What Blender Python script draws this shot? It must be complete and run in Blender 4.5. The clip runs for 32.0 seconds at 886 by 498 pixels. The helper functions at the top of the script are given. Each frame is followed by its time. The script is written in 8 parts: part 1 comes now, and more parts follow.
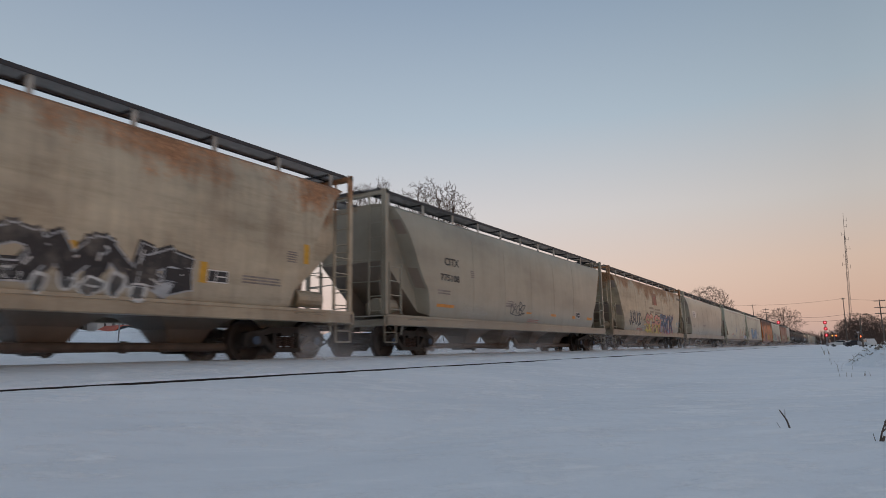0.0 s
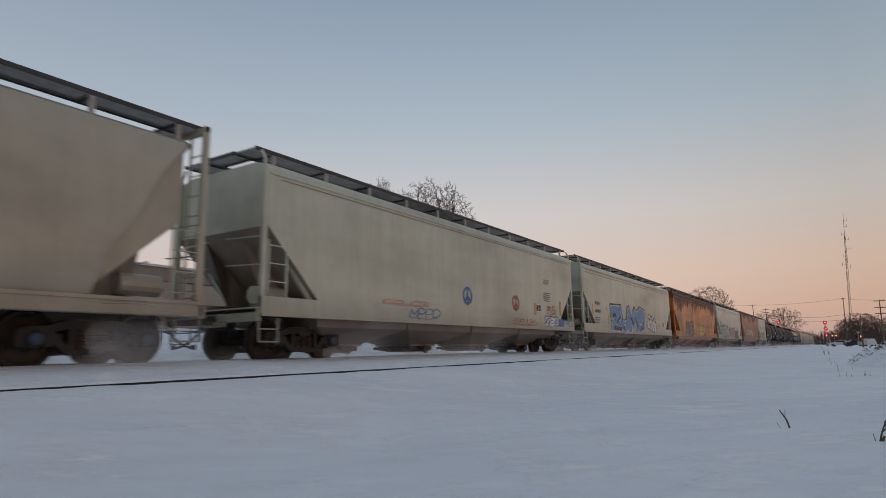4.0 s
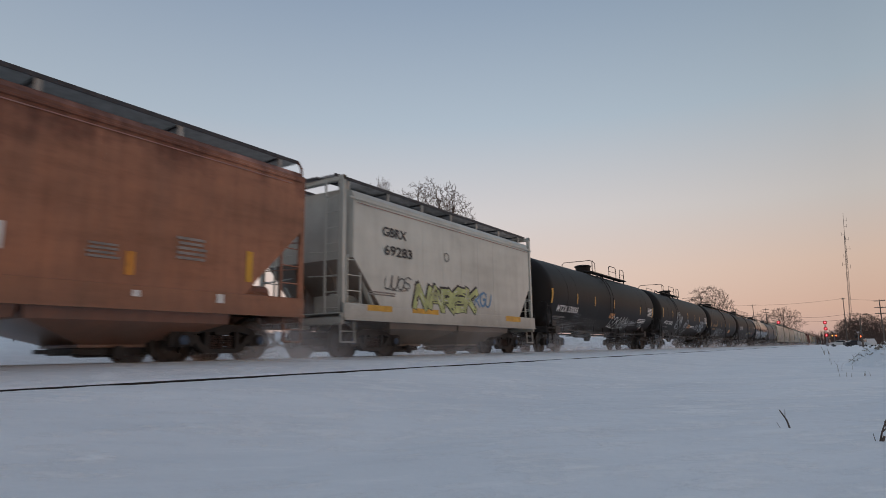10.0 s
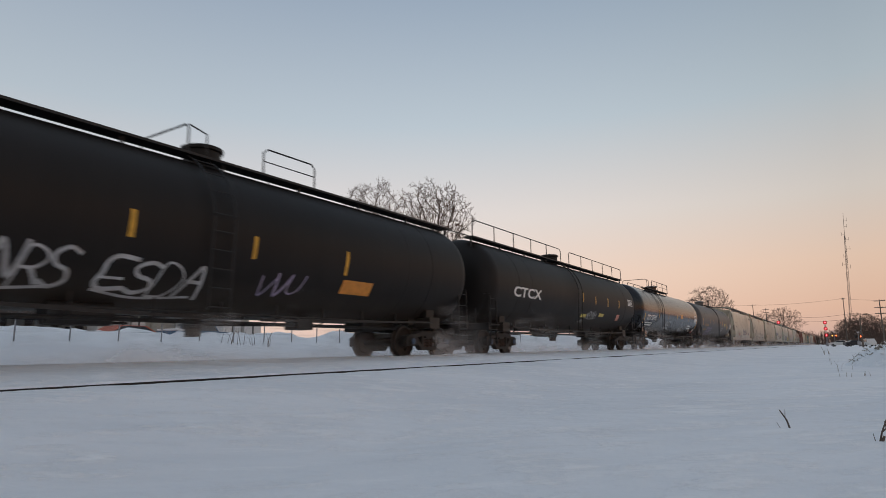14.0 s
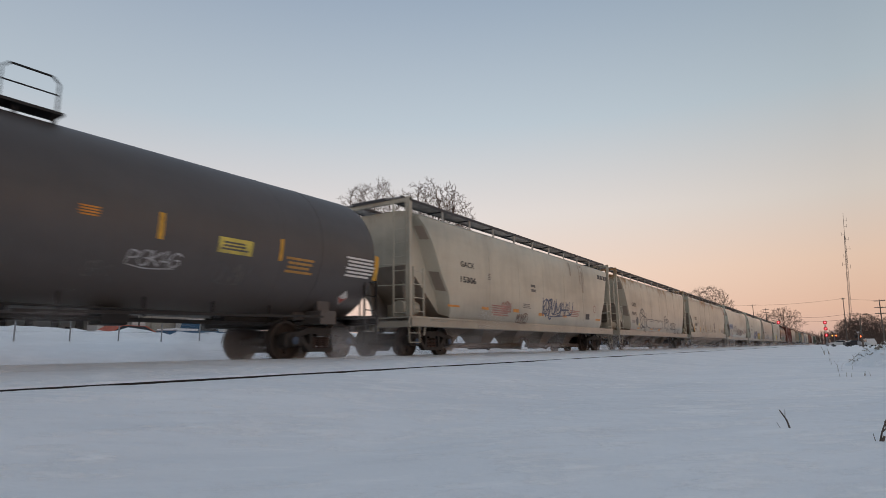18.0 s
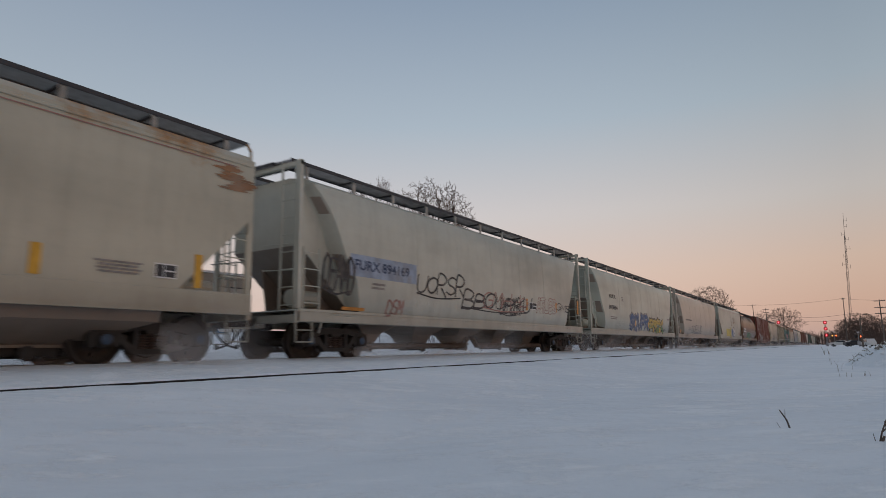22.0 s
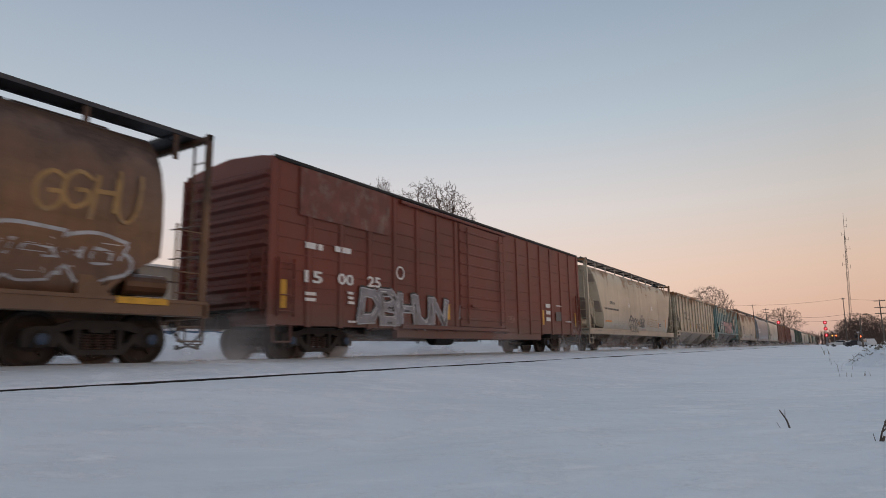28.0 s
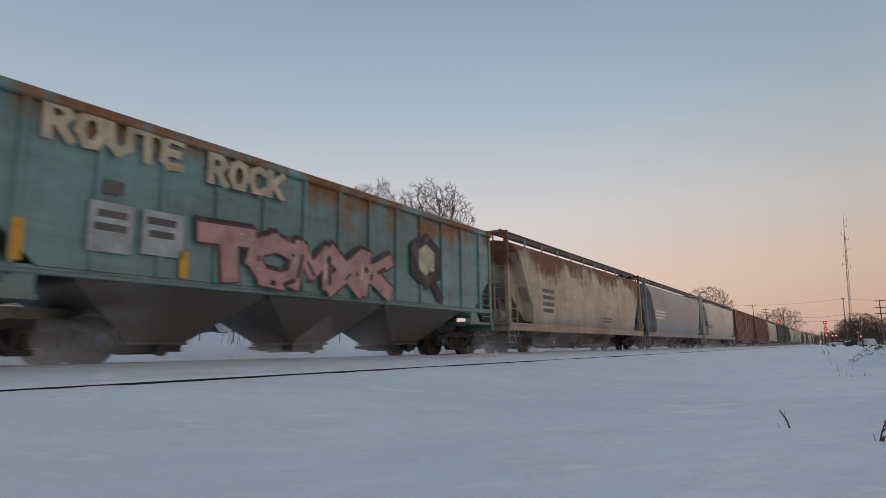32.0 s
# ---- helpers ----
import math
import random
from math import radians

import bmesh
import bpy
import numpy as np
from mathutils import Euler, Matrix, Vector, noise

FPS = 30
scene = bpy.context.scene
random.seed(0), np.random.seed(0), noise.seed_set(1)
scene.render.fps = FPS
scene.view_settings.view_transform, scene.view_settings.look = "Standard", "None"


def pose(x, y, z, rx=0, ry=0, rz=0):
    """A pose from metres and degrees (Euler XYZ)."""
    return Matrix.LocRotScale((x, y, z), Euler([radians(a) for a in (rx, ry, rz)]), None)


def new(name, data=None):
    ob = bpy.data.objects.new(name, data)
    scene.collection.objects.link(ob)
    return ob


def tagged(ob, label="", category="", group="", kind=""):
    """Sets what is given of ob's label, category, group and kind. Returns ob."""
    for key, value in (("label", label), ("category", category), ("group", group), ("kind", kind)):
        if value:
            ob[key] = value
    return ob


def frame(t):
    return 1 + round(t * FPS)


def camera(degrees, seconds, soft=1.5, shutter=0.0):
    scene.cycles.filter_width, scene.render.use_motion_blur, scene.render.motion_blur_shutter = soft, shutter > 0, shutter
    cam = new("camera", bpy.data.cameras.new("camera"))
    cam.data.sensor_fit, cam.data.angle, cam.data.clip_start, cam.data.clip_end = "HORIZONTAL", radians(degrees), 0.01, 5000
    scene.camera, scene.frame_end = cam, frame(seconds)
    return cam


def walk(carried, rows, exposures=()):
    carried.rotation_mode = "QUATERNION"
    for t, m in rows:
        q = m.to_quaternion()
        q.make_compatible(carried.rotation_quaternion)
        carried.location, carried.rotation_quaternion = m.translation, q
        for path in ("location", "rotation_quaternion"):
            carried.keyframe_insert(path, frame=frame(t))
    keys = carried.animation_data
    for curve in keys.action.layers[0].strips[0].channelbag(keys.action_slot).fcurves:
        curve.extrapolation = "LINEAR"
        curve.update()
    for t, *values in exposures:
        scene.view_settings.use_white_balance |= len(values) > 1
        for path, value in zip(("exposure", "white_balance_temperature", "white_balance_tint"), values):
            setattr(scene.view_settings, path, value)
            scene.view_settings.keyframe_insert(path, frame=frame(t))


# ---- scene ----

# ---- plan ----
# Rail heads of the main track lie at z = 0; the tracks run along y, and the train comes towards -y.
# The camera stands still, low over the snow beside the tracks.
EYE_Z = 0.19
MAIN_X = -11.33        # centre line of the main track
SIDING_X = -7.35       # centre line of the snowed-in siding
SPEED = 15.55          # metres a second
PASS_Y = 6.09          # y = SPEED * (pass time - t) - PASS_Y for a point of the train
SECONDS = 32.0

cam = camera(72.97, SECONDS, 0.6, 0.2)
STAND = pose(0, 0, EYE_Z, 99.593, 0.904, 33.006)
# the film camera opens up a little while dark cars fill its picture
EXPOSURES = [(0.0, 0.07, 6470, 7), (1.0, 0.07, 6470, 7), (2.0, 0.04, 6470, 7), (2.5, 0.03, 6470, 7), (4.5, -0.02, 6600, 8), (6.0, -0.06, 6600, 8),
             (7.0, 0.06, 6500, 8), (8.0, 0.09, 6250, 4), (10.0, 0.05, 6500, 8), (11.0, 0.08, 6600, 8), (12.0, 0.24, 6700, 7), (13.0, 0.24, 6850, 8),
             (16.0, 0.26, 6850, 8), (17.0, 0.24, 6850, 8), (18.0, 0.27, 6850, 8), (19.0, 0.18, 6550, 7), (20.0, -0.02, 6550, 8), (22.0, -0.03, 6550, 8),
             (24.0, -0.05, 6550, 8), (27.0, 0.07, 6600, 9), (28.0, 0.22, 6750, 9), (29.0, 0.26, 6650, 7), (30.0, 0.13, 6600, 8), (31.0, 0.07, 6460, 7),
             (32.0, 0.06, 6460, 7)]
walk(cam, [(0.0, STAND), (SECONDS, STAND)], EXPOSURES)

# ---- sky after sunset ----
world = bpy.data.worlds.new("dusk_sky")
scene.world = world
world.use_nodes = True
wt = world.node_tree
wt.nodes.clear()


def ramp_node(tree, stops, factor):
    node = tree.nodes.new("ShaderNodeValToRGB")
    el = node.color_ramp.elements
    while len(el) < len(stops):
        el.new(0.5)
    for e, (p, c) in zip(el, stops):
        e.position, e.color = p, (*c, 1) if len(c) == 3 else c
    tree.links.new(factor, node.inputs[0])
    return node.outputs[0]


def math_node(tree, op, a, b=0.0, clamp=False):
    node = tree.nodes.new("ShaderNodeMath")
    node.operation, node.use_clamp = op, clamp
    for i, v in enumerate((a, b)):
        if isinstance(v, (int, float)):
            node.inputs[i].default_value = v
        else:
            tree.links.new(v, node.inputs[i])
    return node.outputs[0]


def mix_node(tree, fac, a, b, blend="MIX"):
    node = tree.nodes.new("ShaderNodeMix")
    node.data_type, node.blend_type = "RGBA", blend
    for s, v in ((node.inputs[0], fac), (node.inputs[6], a), (node.inputs[7], b)):
        if isinstance(v, (int, float)):
            s.default_value = v
        elif isinstance(v, tuple):
            s.default_value = (*v, 1)
        else:
            tree.links.new(v, s)
    return node.outputs[2]


SKY_STRENGTH = 1.0
coords = wt.nodes.new("ShaderNodeTexCoord")
split = wt.nodes.new("ShaderNodeSeparateXYZ")
wt.links.new(coords.outputs["Generated"], split.inputs[0])
height = math_node(wt, "MAXIMUM", split.outputs["Z"], 0.0)
# along the track, where the afterglow is warmest, and away from it
glow = ramp_node(wt, [(0.0, (0.44, 0.245, 0.215)), (0.05, (0.60, 0.31, 0.195)), (0.12, (0.64, 0.405, 0.27)), (0.21, (0.515, 0.46, 0.40)),
                      (0.36, (0.355, 0.42, 0.475)), (0.55, (0.215, 0.295, 0.39)), (0.72, (0.235, 0.30, 0.41)), (1.0, (0.28, 0.325, 0.41))], height)
cool = ramp_node(wt, [(0.0, (0.62, 0.50, 0.47)), (0.10, (0.65, 0.55, 0.54)), (0.22, (0.595, 0.56, 0.605)),
                      (0.36, (0.378, 0.44, 0.53)), (0.55, (0.235, 0.29, 0.395)), (0.72, (0.235, 0.30, 0.41)), (1.0, (0.28, 0.325, 0.41))], height)
side = math_node(wt, "MULTIPLY_ADD", split.outputs["X"], 0.45)
side.node.inputs[2].default_value = 0.55
side = math_node(wt, "MAXIMUM", side, 0.0, True)
ramped = mix_node(wt, side, cool, glow)
sky = wt.nodes.new("ShaderNodeTexSky")
sky.sky_type, sky.sun_disc = "NISHITA", False
sky.sun_elevation, sky.sun_rotation = radians(1.0), radians(75)
tone = mix_node(wt, 0.03, ramped, sky.outputs[0], "ADD")
# the far side of the sky, where the sun went down, is a little warmer
rear = math_node(wt, "MULTIPLY", math_node(wt, "SUBTRACT", split.outputs["X"], 0.10), 1.5, True)
tone = mix_node(wt, 1.0, tone, mix_node(wt, rear, (1.0, 1.0, 1.0), (1.11, 1.0, 0.945)), "MULTIPLY")
back = wt.nodes.new("ShaderNodeBackground")
# the afterglow is brightest in a broad arc over the tracks and dims to both sides of it
arc = math_node(wt, "ADD", split.outputs["X"], 0.47)
arc = math_node(wt, "MULTIPLY", math_node(wt, "MULTIPLY", arc, arc), 0.62)
arc = math_node(wt, "MAXIMUM", math_node(wt, "SUBTRACT", 1.06 * SKY_STRENGTH, arc), 0.90)
wt.links.new(arc, back.inputs[1])
wt.links.new(tone, back.inputs[0])
wo = wt.nodes.new("ShaderNodeOutputWorld")
wt.links.new(back.outputs[0], wo.inputs[0])

# ---- materials ----
MATS = {}


def material(name):
    m = bpy.data.materials.new(name)
    m.use_nodes = True
    b = m.node_tree.nodes["Principled BSDF"]
    MATS[name] = m
    return m, m.node_tree, b


def noise_node(t, scale, detail=4.0, rough=0.55, stretch=(1, 1, 1), coords_out="Object"):
    c = t.nodes.new("ShaderNodeTexCoord")
    mp = t.nodes.new("ShaderNodeMapping")
    mp.inputs["Scale"].default_value = stretch
    n = t.nodes.new("ShaderNodeTexNoise")
    n.inputs["Scale"].default_value, n.inputs["Detail"].default_value, n.inputs["Roughness"].default_value = scale, detail, rough
    t.links.new(c.outputs[coords_out], mp.inputs[0])
    t.links.new(mp.outputs[0], n.inputs[0])
    return n.outputs[0]


def bump_node(t, b, height_out, strength, distance):
    n = t.nodes.new("ShaderNodeBump")
    n.inputs["Strength"].default_value, n.inputs["Distance"].default_value = strength, distance
    t.links.new(height_out, n.inputs["Height"])
    t.links.new(n.outputs[0], b.inputs["Normal"])


def plain(name, colour, rough=0.6, metal=0.0, vary=0.25, scale=6.0, bump=0.0):
    m, t, b = material(name)
    n = noise_node(t, scale, 6)
    lo = tuple(c * (1 - vary) for c in colour)
    hi = tuple(min(1, c * (1 + vary)) for c in colour)
    t.links.new(ramp_node(t, [(0.3, lo), (0.7, hi)], n), b.inputs["Base Color"])
    b.inputs["Roughness"].default_value, b.inputs["Metallic"].default_value = rough, metal
    if bump:
        bump_node(t, b, noise_node(t, scale * 6, 4), bump, 0.01)
    return m


def glowing(name, colour, strength):
    m, t, b = material(name)
    b.inputs["Base Color"].default_value = (*colour, 1)
    b.inputs["Emission Color"].default_value = (*colour, 1)
    b.inputs["Emission Strength"].default_value = strength
    return m


def car_paint(name, colour, rust=0.1, rust_colour=(0.20, 0.075, 0.03), top=0.5, grime=0.4, rough=0.55, streak=0.5, seed=0.0):
    """Weathered freight-car paint: rust that starts at the roof edge and runs down, grime, faded patches."""
    m, t, b = material(name)
    c = t.nodes.new("ShaderNodeTexCoord")
    xyz = t.nodes.new("ShaderNodeSeparateXYZ")
    t.links.new(c.outputs["Object"], xyz.inputs[0])

    def n(scale, stretch, detail=5.0, rough_=0.6, shift=0.0):
        mp = t.nodes.new("ShaderNodeMapping")
        mp.inputs["Scale"].default_value = stretch
        mp.inputs["Location"].default_value = (seed * 3.1 + shift, seed * 7.7 + shift, seed)
        k = t.nodes.new("ShaderNodeTexNoise")
        k.inputs["Scale"].default_value, k.inputs["Detail"].default_value, k.inputs["Roughness"].default_value = scale, detail, rough_
        t.links.new(c.outputs["Object"], mp.inputs[0])
        t.links.new(mp.outputs[0], k.inputs[0])
        return k.outputs[0]
    patch = n(0.55, (1, 1, 1.2), 6, 0.65)
    runs = n(1.6, (1, 1, 0.13), 6, 0.6, 4.0)
    fine = n(14, (1, 1, 1), 5, 0.7, 9.0)
    fade = n(0.35, (1, 0.5, 1.6), 3, 0.5, 2.0)
    dark = tuple(v * 0.72 for v in colour)
    lite = tuple(min(1, v * 1.12) for v in colour)
    base = ramp_node(t, [(0.3, dark), (0.5, colour), (0.72, lite)], fade)
    # grime streaks
    g = ramp_node(t, [(0.45, (0, 0, 0)), (0.8, (1, 1, 1))], runs)
    base = mix_node(t, math_node(t, "MULTIPLY", g, grime), base, (0.11, 0.095, 0.08))
    # rust: patches, more of it near the top
    high = math_node(t, "MULTIPLY_ADD", xyz.outputs["Z"], 0.5 * top)
    high.node.inputs[2].default_value = -1.55 * top
    s = math_node(t, "ADD", math_node(t, "MULTIPLY", patch, 1.0), math_node(t, "MULTIPLY", runs, streak))
    s = math_node(t, "ADD", s, math_node(t, "MULTIPLY", fine, 0.25))
    s = math_node(t, "ADD", s, high)
    lim = 1.0 + 0.5 * streak - 0.55 * rust
    r = ramp_node(t, [(0.0, (0, 0, 0)), (0.5, (0.5, 0.5, 0.5)), (1.0, (1, 1, 1))], math_node(t, "MULTIPLY_ADD", s, 6.0))
    r.node.inputs[0].links[0].from_node.inputs[2].default_value = -6.0 * lim
    r.node.inputs[0].links[0].from_node.use_clamp = True
    rc = ramp_node(t, [(0.3, tuple(v * 0.45 for v in rust_colour)), (0.55, rust_colour), (0.75, tuple(min(1, v * 1.8) for v in rust_colour))], fine)
    base = mix_node(t, r, base, rc)
    # older layers showing through, and a fine mottle all over
    worn = n(0.8, (1, 1, 0.4), 7, 0.68, 13.0)
    wr = ramp_node(t, [(0.44, (0, 0, 0)), (0.60, (1, 1, 1))], worn)
    base = mix_node(t, math_node(t, "MULTIPLY", wr, max(0.0, rust - 0.3) * 1.1), base, tuple(v * 0.55 + 0.012 for v in rust_colour))
    drips = n(7.0, (1, 1, 0.05), 6, 0.65, 23.0)
    scuff = n(1.1, (1, 0.35, 2.2), 8, 0.7, 31.0)
    ds = 0.30 if rust > 0.3 else 0.06
    base = mix_node(t, 1.0, base, ramp_node(t, [(0.30, (1 - ds * 0.5, 1 - ds * 0.55, 1 - ds * 0.6)), (0.52, (1, 1, 1)), (0.75, (1 + ds * 0.25, 1 + ds * 0.22, 1 + ds * 0.2))], drips), "MULTIPLY")
    base = mix_node(t, 1.0, base, ramp_node(t, [(0.32, (1 - ds * 0.8, 1 - ds * 0.85, 1 - ds * 0.95)), (0.5, (1, 1, 1)), (0.7, (1 + ds * 0.4, 1 + ds * 0.4, 1 + ds * 0.36))], scuff), "MULTIPLY")
    mottle = ramp_node(t, [(0.3, (0.80, 0.80, 0.80) if rust > 0.3 else (0.93, 0.93, 0.92)), (0.5, (1, 1, 1)), (0.72, (1.12, 1.11, 1.08) if rust > 0.3 else (1.05, 1.05, 1.04))], n(2.6, (1, 1, 0.7), 9, 0.72, 17.0))
    base = mix_node(t, 1.0, base, mottle, "MULTIPLY")
    # road dirt thrown up over the lower side
    low = math_node(t, "MULTIPLY_ADD", xyz.outputs["Z"], -0.9)
    low.node.inputs[2].default_value = 1.5
    low.node.use_clamp = True
    low = math_node(t, "MULTIPLY", low, math_node(t, "MULTIPLY", patch, 1.1))
    base = mix_node(t, low, base, (0.10, 0.085, 0.07))
    t.links.new(base, b.inputs["Base Color"])
    rr = math_node(t, "MULTIPLY_ADD", r, 0.3)
    rr.node.inputs[2].default_value = rough
    t.links.new(rr, b.inputs["Roughness"])
    bump_node(t, b, n(2.2, (0.6, 0.9, 0.5), 2, 0.5, 6.0), 0.25, 0.02)
    return m


def snow_material():
    """Wind-packed snow: broad soft drifts, crust flakes that catch the light, fine grain."""
    m, t, b = material("snow")
    # the wind has drawn the crust out in one direction
    co = t.nodes.new("ShaderNodeTexCoord")
    turn = t.nodes.new("ShaderNodeMapping")
    turn.inputs["Rotation"].default_value = (0, 0, math.radians(-48))
    t.links.new(co.outputs["Object"], turn.inputs[0])

    def drawn(scale, detail, rough, stretch):
        mp = t.nodes.new("ShaderNodeMapping")
        mp.inputs["Scale"].default_value = stretch
        t.links.new(turn.outputs[0], mp.inputs[0])
        k = t.nodes.new("ShaderNodeTexNoise")
        k.inputs["Scale"].default_value, k.inputs["Detail"].default_value, k.inputs["Roughness"].default_value = scale, detail, rough
        t.links.new(mp.outputs[0], k.inputs[0])
        return k.outputs[0]
    big = drawn(0.30, 5, 0.55, (0.5, 1, 1))
    mid = drawn(1.4, 6, 0.66, (0.62, 1, 1))
    small = drawn(4.2, 7, 0.68, (0.5, 1, 1))
    lines = drawn(2.2, 7, 0.68, (0.30, 1, 1))
    grain = noise_node(t, 60, 3, 0.6)
    base = ramp_node(t, [(0.32, (0.79, 0.812, 0.837)), (0.68, (0.915, 0.925, 0.935))], big)
    base = mix_node(t, math_node(t, "MULTIPLY", ramp_node(t, [(0.55, (0, 0, 0)), (0.66, (1, 1, 1))], lines), 0.6), base, (0.985, 0.985, 0.985))
    base = mix_node(t, math_node(t, "MULTIPLY", ramp_node(t, [(0.34, (1, 1, 1)), (0.48, (0, 0, 0))], lines), 0.30), base, (0.70, 0.725, 0.755))
    crust = ramp_node(t, [(0.51, (0, 0, 0)), (0.59, (1, 1, 1))], math_node(t, "MULTIPLY", math_node(t, "ADD", small, mid), 0.5))
    base = mix_node(t, math_node(t, "MULTIPLY", crust, 0.75), base, (0.985, 0.985, 0.985))
    t.links.new(base, b.inputs["Base Color"])
    b.inputs["Roughness"].default_value = 0.75
    h = math_node(t, "ADD", math_node(t, "MULTIPLY", mid, 0.7), math_node(t, "MULTIPLY", small, 0.35))
    h = math_node(t, "ADD", h, math_node(t, "MULTIPLY", crust, 0.14))
    h = math_node(t, "ADD", h, math_node(t, "MULTIPLY", lines, 0.25))
    h = math_node(t, "ADD", h, math_node(t, "MULTIPLY", grain, 0.012))
    bump_node(t, b, h, 0.7, 0.10)
    return m


SNOW = snow_material()
STEEL_DARK = plain("dark_steel", (0.020, 0.019, 0.019), 0.6, 0.3, 0.4, 5, 0.3)
TRUCK = plain("truck_cast_steel", (0.026, 0.022, 0.019), 0.75, 0.1, 0.5, 4, 0.4)
WHEEL = plain("wheel_steel", (0.030, 0.023, 0.019), 0.6, 0.2, 0.4, 6, 0.2)
SPRING = plain("rusty_spring", (0.055, 0.032, 0.024), 0.8, 0.1, 0.4, 8)
PIPE = plain("outlet_pipe_rust", (0.085, 0.062, 0.048), 0.75, 0.1, 0.4, 4, 0.3)
BEARING = plain("bearing_cap_blue", (0.03, 0.06, 0.11), 0.5, 0.0, 0.3, 9)
RAIL = plain("rail_steel", (0.018, 0.014, 0.012), 0.85, 0.0, 0.4, 3, 0.2)
RUNBOARD = plain("walkway_grating", (0.25, 0.25, 0.262), 0.6, 0.2, 0.25, 4, 0.3)
RUNBOARD.node_tree.nodes["Principled BSDF"].inputs["Alpha"].default_value = 0.72      # open mesh
WALKEDGE = plain("walkway_edge", (0.055, 0.055, 0.06), 0.6, 0.3, 0.3, 4)
YELLOW = plain("reflector_yellow", (0.62, 0.33, 0.03), 0.4, 0.0, 0.2, 5)
ORANGE = plain("reflector_orange", (0.60, 0.24, 0.03), 0.4, 0.0, 0.2, 5)
WHITE = plain("lettering_white", (0.72, 0.71, 0.68), 0.5, 0.0, 0.12, 8)
BLACK = plain("lettering_black", (0.03, 0.03, 0.033), 0.5, 0.0, 0.3, 8)
GOLD = plain("lettering_gold", (0.45, 0.24, 0.06), 0.5, 0.0, 0.2, 8)
FADED = plain("lettering_faded", (0.25, 0.22, 0.20), 0.6, 0.0, 0.3, 4)
HOSE = plain("rubber_hose", (0.02, 0.02, 0.02), 0.7, 0.0, 0.2, 8)
BRACKET = plain("bracket_paint", (0.37, 0.355, 0.32), 0.6, 0.0, 0.3, 3.0)

